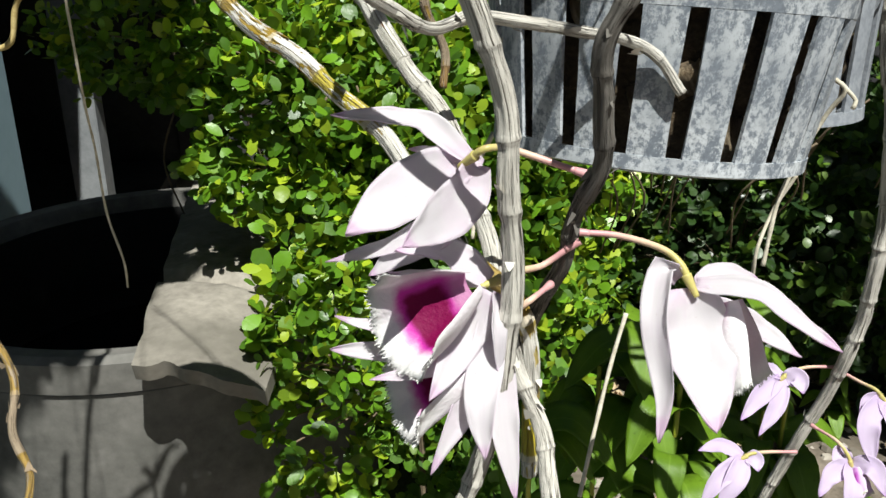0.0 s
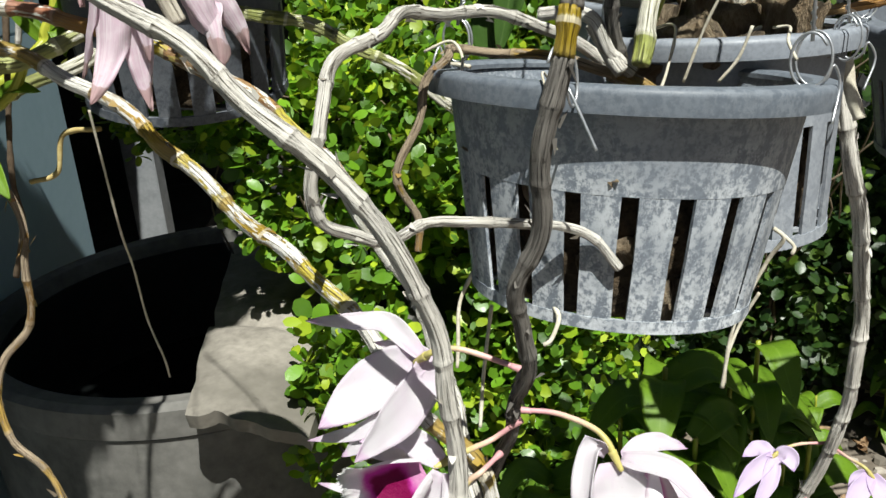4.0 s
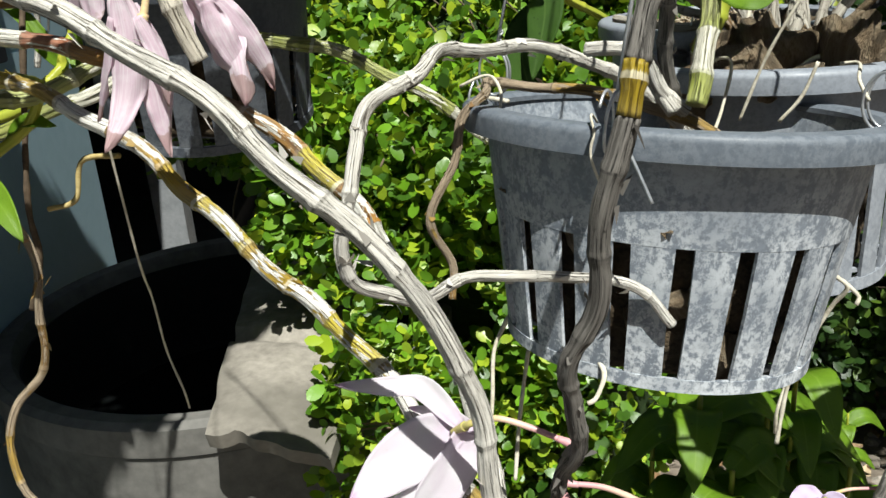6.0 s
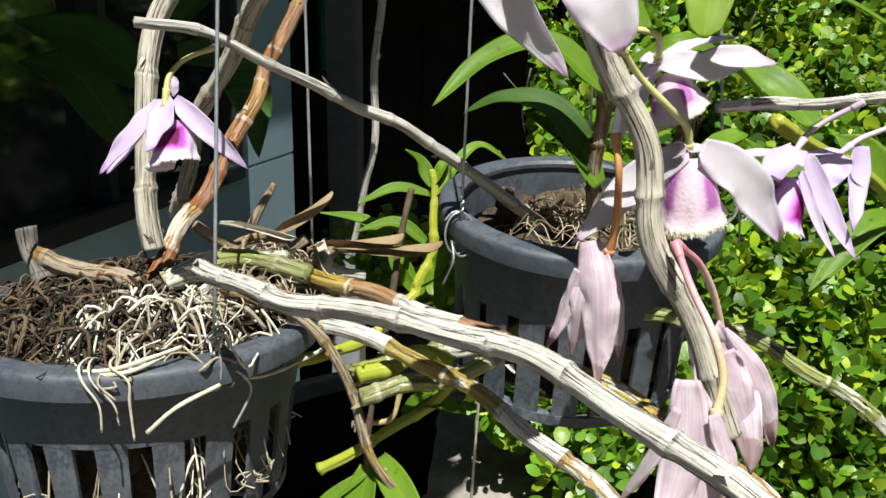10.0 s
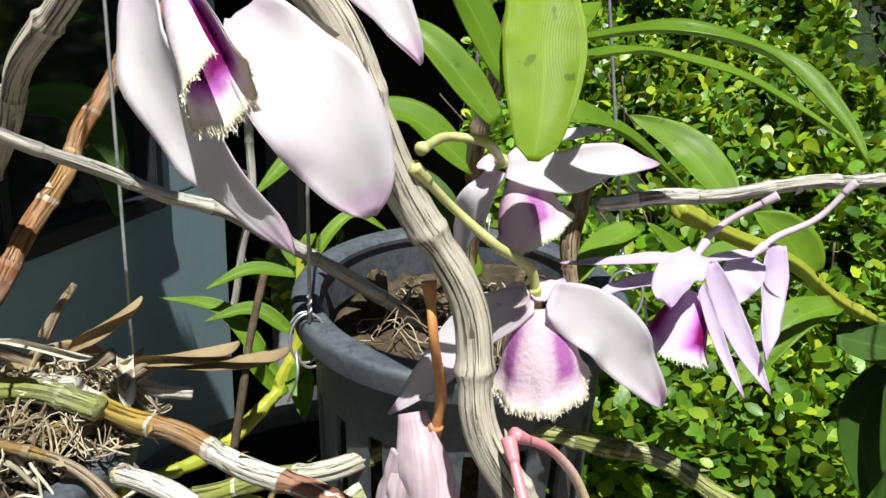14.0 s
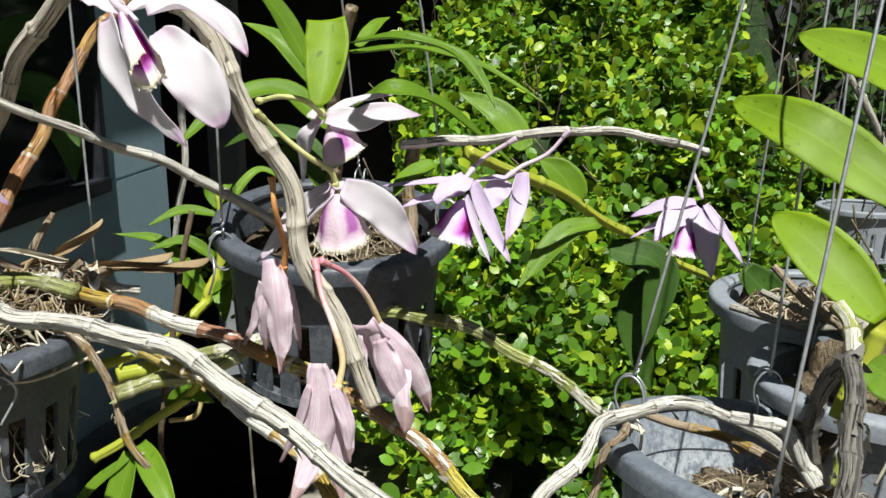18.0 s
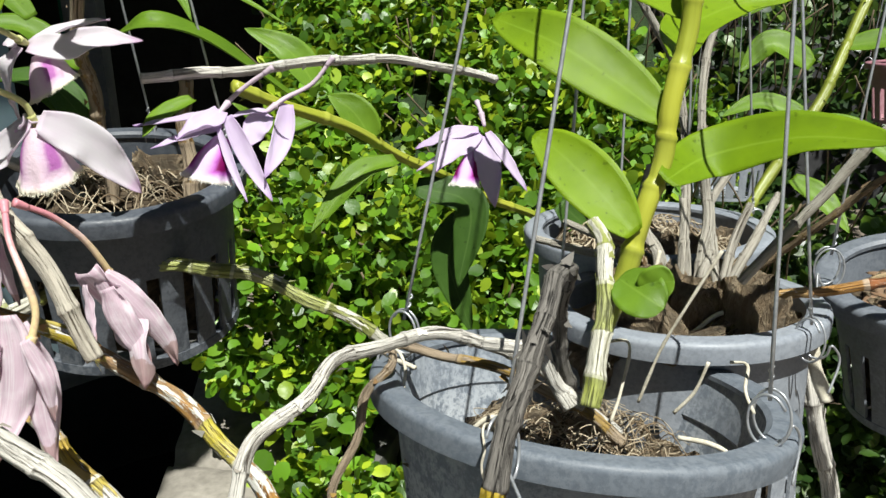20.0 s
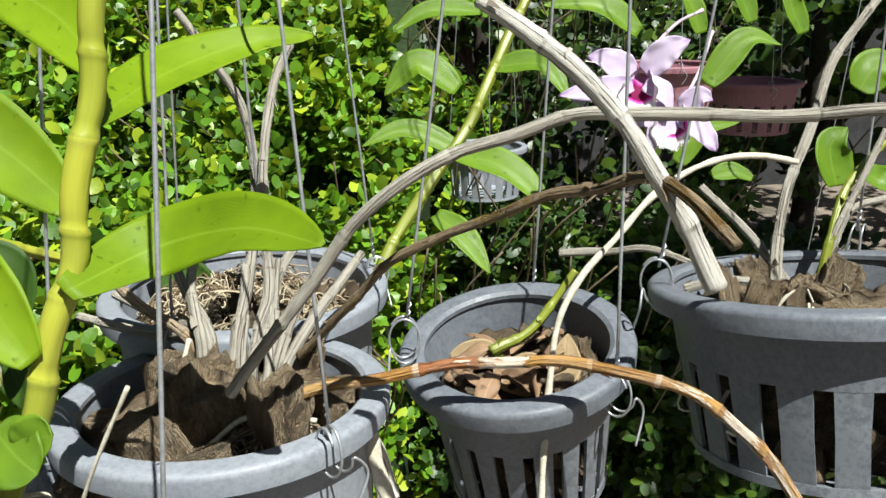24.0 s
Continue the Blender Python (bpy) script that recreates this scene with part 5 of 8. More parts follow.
blade("dead_sheath", [(-0.3104, 0.4810, 1.3889), (-0.2841, 0.4991, 1.3891), (-0.2551, 0.5185, 1.3914)], 0.0068, (0, -0.5, 0.8), LEAF_DEAD, orchid_l, cup=1.7, curve="strap", nu=28, nv=10, seed=15, ripple=0.05, twist=2.6)
blade("dead_sheath", [(-0.3604, 0.4498, 1.4078), (-0.3404, 0.4549, 1.4053), (-0.3202, 0.4597, 1.4013)], 0.0045, (0, -0.5, 0.8), LEAF_PALE, orchid_l, cup=1.6, curve="strap", nu=28, nv=10, seed=16, ripple=0.05, twist=1.2)
cane([(-0.3382, 0.4136, 1.3845), (-0.3005, 0.4206, 1.3691), (-0.2757, 0.4177, 1.3463), (-0.2612, 0.4086, 1.3134), (-0.2403, 0.4078, 1.2835), (-0.2302, 0.4055, 1.2535), (-0.2322, 0.4002, 1.2219), (-0.2359, 0.3966, 1.1927), (-0.2509, 0.3884, 1.1744), (-0.2551, 0.3786, 1.1531), (-0.2475, 0.3716, 1.1313), (-0.2304, 0.3687, 1.1120), (-0.2177, 0.3578, 1.0917), (-0.2120, 0.3402, 1.0731), (-0.2011, 0.3271, 1.0583), (-0.1976, 0.3101, 1.0454), (-0.1941, 0.2925, 1.0324)], 0.0027, 0.0019, CANE_TAN, orchid_l, "drooping dry tan stem with an elbow", 17, sides=12)
blade("leaf", [(-0.2625, 0.4162, 1.2979), (-0.2657, 0.4010, 1.2690), (-0.2680, 0.3827, 1.2293)], 0.0195, (-0.2, -0.9, 0.3), LEAF, orchid_l, cup=0.25, curve="leaf", nu=28, nv=10, seed=18, ripple=0.05)
blade("leaf", [(-0.2583, 0.4186, 1.3023), (-0.2359, 0.3987, 1.2894), (-0.2210, 0.3867, 1.2734)], 0.0155, (0.3, -0.8, 0.4), LEAF, orchid_l, cup=0.25, curve="leaf", nu=28, nv=10, seed=19, ripple=0.05)
blade("leaf", [(-0.2638, 0.4149, 1.2949), (-0.2836, 0.4049, 1.2788), (-0.3028, 0.3918, 1.2523)], 0.008, (-0.3, -0.7, 0.6), LEAF, orchid_l, cup=0.25, curve="leaf", nu=28, nv=10, seed=20, ripple=0.05)
blade("leaf", [(-0.2552, 0.4445, 1.3138), (-0.2398, 0.4414, 1.3259), (-0.2179, 0.4356, 1.3242)], 0.012, (0, -0.6, 0.8), LEAF, orchid_l, cup=0.25, curve="leaf", nu=28, nv=10, seed=21, ripple=0.05)
cane([(-0.2941, 0.4261, 1.2862), (-0.2620, 0.4350, 1.3062), (-0.2395, 0.4405, 1.3228), (-0.2250, 0.4389, 1.3405)], 0.003, 0.0024, CANE_YELLOW, orchid_l, "thin green stem", 22)
cane([(-0.2686, 0.4184, 1.3448), (-0.2552, 0.4327, 1.3451), (-0.2474, 0.4465, 1.3486), (-0.2287, 0.4498, 1.3439)], 0.0042, 0.004, CANE_YELLOW, orchid_l, "green cane low by the pot", 23)
cane([(-0.2635, 0.4071, 1.3389), (-0.2448, 0.4231, 1.3403), (-0.2251, 0.4393, 1.3420), (-0.1987, 0.4601, 1.3528)], 0.0046, 0.0044, CANE_GREEN, orchid_l, "pale green cane with a white band", 24)
tube("root", [(-0.2902, 0.5670, 1.4140), (-0.2941, 0.5542, 1.3795), (-0.2951, 0.5431, 1.3486), (-0.3076, 0.5296, 1.2552), (-0.3072, 0.5259, 1.2136), (-0.3250, 0.5292, 1.1716)], 0.0022, ROOT_BROWN, orchid_l, bumpy=0.25, seed=25, sides=9, step=0.002)
tube("root", [(-0.2282, 0.5063, 1.2996), (-0.2387, 0.5345, 1.2063), (-0.2475, 0.5604, 1.1635), (-0.2554, 0.5817, 1.1083), (-0.2508, 0.5881, 1.0673), (-0.2620, 0.6150, 1.0332)], 0.0009, ROOT, orchid_l, bumpy=0.25, seed=26, sides=9, step=0.002)
tube("root", [(-0.2710, 0.6000, 1.2680), (-0.3060, 0.6070, 1.2630), (-0.3180, 0.6060, 1.2320), (-0.3420, 0.6050, 1.2250)], 0.0022, ROOT_YELLOW, orchid_l, bumpy=0.25, seed=27, sides=9, step=0.002)
tube("root", [(-0.3797, 0.3432, 1.3609), (-0.3541, 0.3479, 1.3638), (-0.3384, 0.3566, 1.3685), (-0.3331, 0.3690, 1.3692)], 0.001, ROOT, orchid_l, bumpy=0.25, seed=28, sides=9, step=0.002)
tube("root", [(-0.3695, 0.3427, 1.3601), (-0.3467, 0.3488, 1.3632), (-0.3357, 0.3604, 1.3678)], 0.001, ROOT, orchid_l, bumpy=0.25, seed=29, sides=9, step=0.002)
tube("root", [(-0.3221, 0.3788, 1.3520), (-0.3133, 0.4060, 1.3438), (-0.3016, 0.4310, 1.3455), (-0.2989, 0.4531, 1.3455)], 0.001, ROOT, orchid_l, bumpy=0.25, seed=30, sides=9, step=0.002)
tube("root", [(-0.3375, 0.3466, 1.3374), (-0.3266, 0.3532, 1.3478), (-0.3155, 0.3702, 1.3529)], 0.001, ROOT, orchid_l, bumpy=0.25, seed=31, sides=9, step=0.002)
tube("root", [(-0.3172, 0.4289, 1.3556), (-0.3104, 0.4241, 1.3495), (-0.3096, 0.4173, 1.3422)], 0.001, ROOT, orchid_l, bumpy=0.25, seed=32, sides=9, step=0.002)
tube("root", [(-0.4188, 0.3598, 1.2832), (-0.4259, 0.3520, 1.2633), (-0.4332, 0.3451, 1.2463)], 0.0005, ROOT, orchid_l, bumpy=0.25, seed=33, sides=9, step=0.002)
tube("root", [(-0.3942, 0.3463, 1.2868), (-0.3905, 0.3434, 1.2733), (-0.3850, 0.3412, 1.2603)], 0.0005, ROOT, orchid_l, bumpy=0.25, seed=34, sides=9, step=0.002)
tube("root", [(-0.3293, 0.3227, 1.2908), (-0.3240, 0.3243, 1.2908), (-0.3186, 0.3265, 1.2932), (-0.3150, 0.3279, 1.2944)], 0.0005, ROOT, orchid_l, bumpy=0.25, seed=35, sides=9, step=0.002)
for k in range(44):
    r3 = random.Random(300 + k)
    c3 = Vector((-0.338 + r3.uniform(-0.034, 0.034), 0.462 + r3.uniform(-0.030, 0.030), 1.366 + r3.uniform(0, 0.026)))
    d3 = Vector((r3.uniform(-0.4, 1), r3.uniform(-1, 1), r3.uniform(-0.2, 0.25))).normalized() * r3.uniform(0.010, 0.026)
    if k % 3:
        blade("dry_flake", [c3 - d3, c3 + Vector((0, 0, 0.004)), c3 + d3 + Vector((0, 0, r3.uniform(-0.004, 0.008)))], r3.uniform(0.004, 0.009), (r3.uniform(-0.5, 0.5), -0.4, 0.9), (LEAF_DEAD, ROOT, LEAF_PALE)[k % 4 % 3], orchid_l, cup=0.9, curve="strap", nu=12, nv=6, seed=k, ripple=0.3, twist=r3.uniform(-2, 2))
    else:
        cane([c3 - d3, c3, c3 + d3], 0.0035, 0.003, CANE_GREY if k % 2 else CANE_TAN, orchid_l, "broken dry cane piece", 300 + k, name="cane_piece")
root_tangle("dry_fibre", (-0.338, 0.455, 1.368), 0.038, 0.016, 110, STRAW, "heap of pale dry fibre and root in a pot", 41, (0.0003, 0.0007), 0.014)

def rim_roots(plant, centre, rim_r, count, seed, material, r=0.0006, tilt=(0, 0), oval=1.0, turn=0.0):
    """Thin dry roots that creep over a pot's rim and hang a little way down."""
    rr = random.Random(seed)
    m = Matrix.Translation(centre) @ Euler((radians(tilt[0]), radians(tilt[1]), turn)).to_matrix().to_4x4() @ Matrix.Diagonal((1, oval, 1, 1))
    for k in range(count):
        a0 = rr.uniform(-2.9, -0.2)
        pts = []
        for j in range(6):
            a = a0 + 0.03 * j + rr.uniform(-0.03, 0.03)
            rad = rim_r + (-0.030, -0.014, -0.002, 0.0028, 0.0030, 0.0022)[j]
            z = (-0.006, 0.003, 0.0035, -0.002, -0.012, -0.026 * rr.uniform(0.5, 1.3))[j]
            pts.append(m @ Vector((rad * math.cos(a), rad * math.sin(a), z)))
        tube("root", pts, r * rr.uniform(0.7, 1.4), material, plant, bumpy=0.25, seed=seed + k, sides=7, step=0.002)


rim_roots(orchid_l, (-0.3968, 0.4301, 1.3639), 0.0956, 5, 700, ROOT, 0.00045, (0.9, 0.6))
blade("leaf", [(-0.5723, 0.6840, 1.4740), (-0.6476, 0.7136, 1.5109), (-0.7455, 0.7324, 1.5281)], 0.05, (0.2, -0.7, 0.6), LEAF_SHADED, orchid_l, cup=0.3, curve="leaf", nu=28, nv=10, seed=36, ripple=0.05)
blade("leaf", [(-0.5852, 0.6697, 1.4269), (-0.6428, 0.6867, 1.4801), (-0.7254, 0.7083, 1.4905)], 0.045, (0.2, -0.7, 0.6), LEAF_SHADED, orchid_l, cup=0.3, curve="leaf", nu=28, nv=10, seed=37, ripple=0.05)
blade("leaf", [(-0.5320, 0.6792, 1.4967), (-0.5027, 0.7078, 1.4927), (-0.4839, 0.7150, 1.4540), (-0.4762, 0.7075, 1.4109)], 0.04, (0.2, -0.7, 0.6), LEAF_SHADED, orchid_l, cup=0.3, curve="leaf", nu=28, nv=10, seed=38, ripple=0.05)
blade("leaf", [(-0.5344, 0.6850, 1.5255), (-0.5204, 0.7171, 1.5562), (-0.5112, 0.7424, 1.5623)], 0.03, (0.2, -0.7, 0.6), LEAF_SHADED, orchid_l, cup=0.3, curve="leaf", nu=28, nv=10, seed=39, ripple=0.05)
blade("leaf", [(-0.4859, 0.6659, 1.4743), (-0.4586, 0.6737, 1.4749), (-0.4445, 0.6715, 1.4474)], 0.022, (0.2, -0.7, 0.6), LEAF_SHADED, orchid_l, cup=0.3, curve="leaf", nu=28, nv=10, seed=40, ripple=0.05)
flower(orchid_l, [(-0.3442, 0.4248, 1.4993), (-0.3565, 0.4207, 1.4941), (-0.3609, 0.4134, 1.4863), (-0.3604, 0.4090, 1.4773)], [
    ([(-0.3636, 0.4084, 1.4743), (-0.3727, 0.3984, 1.4592), (-0.3870, 0.3916, 1.4411)], 0.0108, (0, -0.85, 0.5), 0.3),
    ([(-0.3619, 0.4092, 1.4760), (-0.3565, 0.3981, 1.4651), (-0.3547, 0.3835, 1.4538)], 0.0139, (0, -0.85, 0.5), 0.2),
    ([(-0.3566, 0.4099, 1.4756), (-0.3381, 0.4070, 1.4616), (-0.3219, 0.4143, 1.4439)], 0.0103, (0, -0.85, 0.5), 0.3),
    ([(-0.3597, 0.4122, 1.4770), (-0.3585, 0.4125, 1.4824), (-0.3595, 0.4147, 1.4862)], 0.0078, (0, -0.85, 0.5), 0.3),
    ([(-0.3678, 0.4102, 1.4714), (-0.3801, 0.4053, 1.4533), (-0.3870, 0.3968, 1.4405)], 0.0095, (0, -0.85, 0.5), 0.3)], ((-0.3562, 0.4077, 1.4654), (-0.3517, 0.3988, 1.4437), 0.0189, (0.1, 0.8, 0.5)), PETAL_LILAC, LIP_MAROON, STALK_GREEN, 41, "hanging lilac flower with purple lip", 1.0)

orchid_r = thing("orchid_plant", "orchid with dark twisted canes and pink-white flowers", "orchid", "orchids")
cane([(0.1067, 0.3931, 1.3332), (0.1002, 0.3811, 1.3634), (0.0996, 0.3639, 1.3889), (0.0992, 0.3403, 1.4069), (0.0917, 0.3153, 1.4116), (0.0858, 0.2910, 1.4041), (0.0795, 0.2720, 1.3965), (0.0738, 0.2580, 1.3880), (0.0704, 0.2500, 1.3765), (0.0690, 0.2480, 1.3706)], 0.0033, 0.0033, CANE_DARK, orchid_r, "arched top of an old grey-brown cane", 42, flakes=5, joint=0.022)
cane([(0.0690, 0.2480, 1.3706), (0.0673, 0.2455, 1.3635), (0.0656, 0.2441, 1.3560)], 0.0034, 0.0033, CANE_BARE, orchid_r, "bare yellow-brown patch of the cane", 43, flakes=2, joint=0.03)
cane([(0.0656, 0.2441, 1.3560), (0.0629, 0.2430, 1.3444), (0.0587, 0.2441, 1.3210), (0.0577, 0.2470, 1.2950), (0.0500, 0.2535, 1.2714), (0.0513, 0.2598, 1.2495), (0.0546, 0.2680, 1.2287), (0.0477, 0.2792, 1.2078), (0.0470, 0.2883, 1.1861), (0.0408, 0.2983, 1.1671), (0.0358, 0.3076, 1.1482), (0.0312, 0.3167, 1.1288)], 0.0034, 0.003, CANE_DARK, orchid_r, "dark dry zigzag cane", 44, flakes=4, joint=0.026)
cane([(0.1322, 0.4061, 1.3012), (0.1027, 0.4109, 1.3275), (0.0740, 0.4110, 1.3470), (0.0463, 0.4015, 1.3571), (0.0221, 0.3837, 1.3601), (0.0051, 0.3600, 1.3629), (-0.0046, 0.3345, 1.3576), (-0.0202, 0.3142, 1.3493), (-0.0252, 0.3003, 1.3353), (-0.0271, 0.2920, 1.3184), (-0.0308, 0.2896, 1.3011), (-0.0288, 0.2926, 1.2861), (-0.0184, 0.3002, 1.2775), (-0.0052, 0.3105, 1.2711), (0.0097, 0.3237, 1.2734), (0.0298, 0.3310, 1.2709), (0.0525, 0.3376, 1.2682), (0.0729, 0.3422, 1.2635), (0.0900, 0.3430, 1.2557), (0.1014, 0.3421, 1.2417)], 0.0034, 0.0022, CANE_GREY, orchid_r, "pale twisted dry cane", 45, joint=0.028, flakes=3)
cane([(0.1297, 0.3738, 1.3148), (0.1113, 0.3920, 1.3228), (0.0836, 0.4105, 1.3314), (0.0507, 0.4275, 1.3341), (0.0218, 0.4390, 1.3362), (0.0202, 0.4158, 1.3348), (0.0076, 0.4054, 1.3248), (0.0042, 0.3973, 1.3042), (-0.0090, 0.3912, 1.2774), (0.0002, 0.3933, 1.2521), (0.0005, 0.3872, 1.2359)], 0.0027, 0.0021, CANE_TAN, orchid_r, "brown thin cane hooking over the rim", 46, sides=12)
cane([(0.1128, 0.3740, 1.3329), (0.1190, 0.3852, 1.3542), (0.1234, 0.4027, 1.3789), (0.1250, 0.4182, 1.3962), (0.1195, 0.4264, 1.4054)], 0.0044, 0.0036, CANE_GREEN, orchid_r, "short pale cane with green patches", 47, joint=0.022)
cane([(0.1127, 0.3881, 1.3276), (0.1000, 0.3859, 1.3374), (0.0915, 0.3855, 1.3536), (0.0776, 0.3869, 1.3575), (0.0675, 0.3921, 1.3569)], 0.0034, 0.003, CANE_GREY, orchid_r, "pale dry cane base", 48)
cane([(0.1067, 0.3831, 1.3279), (0.0977, 0.3925, 1.3421), (0.0920, 0.3950, 1.3505)], 0.0038, 0.0028, CANE_GREY, orchid_r, "short dry stub", 49)
tube("root", [(0.1274, 0.3992, 1.3125), (0.1333, 0.4077, 1.3246), (0.1384, 0.4185, 1.3446), (0.1257, 0.4283, 1.3415)], 0.0008, ROOT, orchid_r, bumpy=0.25, seed=50, sides=9, step=0.002)
tube("root", [(0.1424, 0.4105, 1.3169), (0.1516, 0.4082, 1.3456), (0.1613, 0.4040, 1.3683), (0.1755, 0.4014, 1.3965)], 0.0008, ROOT, orchid_r, bumpy=0.25, seed=51, sides=9, step=0.002)
tube("root", [(0.1561, 0.3952, 1.3187), (0.1645, 0.3932, 1.3303), (0.1700, 0.3923, 1.3459)], 0.0008, ROOT, orchid_r, bumpy=0.25, seed=52, sides=9, step=0.002)
tube("root", [(0.1811, 0.3967, 1.3439), (0.1874, 0.3916, 1.3446), (0.1815, 0.3748, 1.3400), (0.1835, 0.3674, 1.3324)], 0.0008, ROOT, orchid_r, bumpy=0.25, seed=53, sides=9, step=0.002)
tube("root", [(0.0068, 0.4240, 1.3374), (0.0214, 0.4201, 1.3427), (0.0275, 0.4128, 1.3359), (0.0269, 0.4048, 1.3260)], 0.0008, ROOT, orchid_r, bumpy=0.25, seed=54, sides=9, step=0.002)
tube("root", [(0.1543, 0.3788, 1.3149), (0.1674, 0.3745, 1.3141), (0.1760, 0.3706, 1.3101), (0.1779, 0.3659, 1.3026)], 0.0012, ROOT, orchid_r, bumpy=0.25, seed=55, sides=9, step=0.002)
tube("root", [(0.0532, 0.3869, 1.3064), (0.0597, 0.3853, 1.3147), (0.0675, 0.3855, 1.3215), (0.0740, 0.3863, 1.3218)], 0.0012, ROOT, orchid_r, bumpy=0.25, seed=56, sides=9, step=0.002)
tube("root", [(0.0144, 0.4429, 1.3228), (0.0192, 0.4398, 1.3277), (0.0311, 0.4302, 1.3274)], 0.0012, ROOT, orchid_r, bumpy=0.25, seed=57, sides=9, step=0.002)
tube("root", [(0.0390, 0.4076, 1.3082), (0.0485, 0.4027, 1.3067)], 0.0012, ROOT, orchid_r, bumpy=0.25, seed=58, sides=9, step=0.002)
tube("root", [(0.0273, 0.4317, 1.2045), (0.0187, 0.4242, 1.1869), (0.0170, 0.4150, 1.1628), (0.0160, 0.4103, 1.1508)], 0.0012, ROOT, orchid_r, bumpy=0.25, seed=59, sides=9, step=0.002)
tube("root", [(0.0709, 0.3593, 1.2143), (0.0728, 0.3526, 1.2104), (0.0686, 0.3485, 1.2006), (0.0645, 0.3473, 1.1984)], 0.0012, ROOT, orchid_r, bumpy=0.25, seed=60, sides=9, step=0.002)
tube("root", [(0.1908, 0.3969, 1.2392), (0.1962, 0.3953, 1.2336), (0.1914, 0.4006, 1.2204), (0.1830, 0.4023, 1.1988), (0.1754, 0.4032, 1.1748), (0.1713, 0.4002, 1.1395)], 0.0012, ROOT, orchid_r, bumpy=0.25, seed=61, sides=9, step=0.002)
tube("root", [(0.1963, 0.3958, 1.2349), (0.2017, 0.3943, 1.2293), (0.2002, 0.3926, 1.2255)], 0.0012, ROOT, orchid_r, bumpy=0.25, seed=62, sides=9, step=0.002)
tube("root", [(0.0381, 0.4347, 1.1809), (0.0320, 0.4202, 1.1443), (0.0284, 0.4071, 1.1105)], 0.0012, ROOT, orchid_r, bumpy=0.25, seed=63, sides=9, step=0.002)
tube("root", [(0.2064, 0.4550, 1.1746), (0.1974, 0.4576, 1.1530), (0.1874, 0.4492, 1.1309), (0.1885, 0.4525, 1.1113)], 0.0011, ROOT, orchid_r, bumpy=0.25, seed=64, sides=9, step=0.002)
tube("root", [(0.0934, 0.3722, 1.1246), (0.0857, 0.3632, 1.0998), (0.0779, 0.3521, 1.0694), (0.0700, 0.3400, 1.0363)], 0.0011, ROOT, orchid_r, bumpy=0.25, seed=65, sides=9, step=0.002)
flower(orchid_r, [(0.0507, 0.2794, 1.2233), (0.0369, 0.2838, 1.2271), (0.0241, 0.2845, 1.2310), (0.0150, 0.2795, 1.2324), (0.0097, 0.2831, 1.2276)], [
    ([(0.0093, 0.2860, 1.2274), (-0.0059, 0.2963, 1.2372), (-0.0215, 0.2916, 1.2411), (-0.0415, 0.2939, 1.2414)], 0.0107, (-0.2, -0.6, 0.8), 0.3),
    ([(0.0077, 0.2885, 1.2249), (-0.0123, 0.2809, 1.2158), (-0.0342, 0.2654, 1.2052)], 0.0246, (-0.2, -0.8, 0.5), 0.2),
    ([(0.0126, 0.2861, 1.2253), (0.0067, 0.2759, 1.2145), (-0.0119, 0.2286, 1.2144)], 0.0192, (0.2, -0.9, 0.3), 0.25),
    ([(0.0143, 0.2867, 1.2250), (0.0031, 0.2926, 1.2269), (-0.0132, 0.2986, 1.2277)], 0.0074, (-0.2, -0.6, 0.7), 0.3),
    ([(0.0088, 0.2836, 1.2168), (-0.0132, 0.2719, 1.2008), (-0.0444, 0.2811, 1.1884)], 0.0085, (-0.2, -0.6, 0.7), 0.3),
    ([(0.0023, 0.2735, 1.2015), (-0.0141, 0.2710, 1.1955), (-0.0271, 0.2705, 1.1872)], 0.0112, (-0.2, -0.7, 0.6), 0.3)], None, PETAL, LIP, STALK_PINK, 66, "drooping white flower with pink-tipped petals", 1.0)
flower(orchid_r, [(0.0492, 0.2819, 1.1957), (0.0378, 0.2814, 1.1873), (0.0283, 0.2727, 1.1884), (0.0184, 0.2667, 1.1867)], [
    ([(0.0166, 0.2656, 1.1872), (0.0009, 0.2687, 1.1970), (-0.0168, 0.2621, 1.2003)], 0.0131, (-0.1, -0.5, 0.85), 0.3),
    ([(0.0162, 0.2607, 1.1857), (0.0077, 0.2548, 1.1699), (-0.0044, 0.2334, 1.1575)], 0.0140, (-0.1, -0.95, 0.1), 0.3),
    ([(0.0185, 0.2654, 1.1814), (0.0115, 0.2509, 1.1562), (-0.0041, 0.2341, 1.1273)], 0.0124, (0.2, -0.9, 0.1), 0.35),
    ([(0.0147, 0.2739, 1.1831), (-0.0025, 0.2737, 1.1849), (-0.0199, 0.2707, 1.1886)], 0.0083, (-0.2, -0.4, 0.9), 0.2),
    ([(0.0190, 0.2605, 1.1852), (0.0191, 0.2504, 1.1754), (0.0200, 0.2480, 1.1578)], 0.0070, (0.5, -0.8, 0.1), 0.3)], ((0.0102, 0.2603, 1.1862), (-0.0181, 0.2436, 1.1776), 0.0275, (0.25, -0.55, 0.80)), PETAL, LIP, STALK_PINK, 67, "open white flower with fringed purple lip", 1.0)
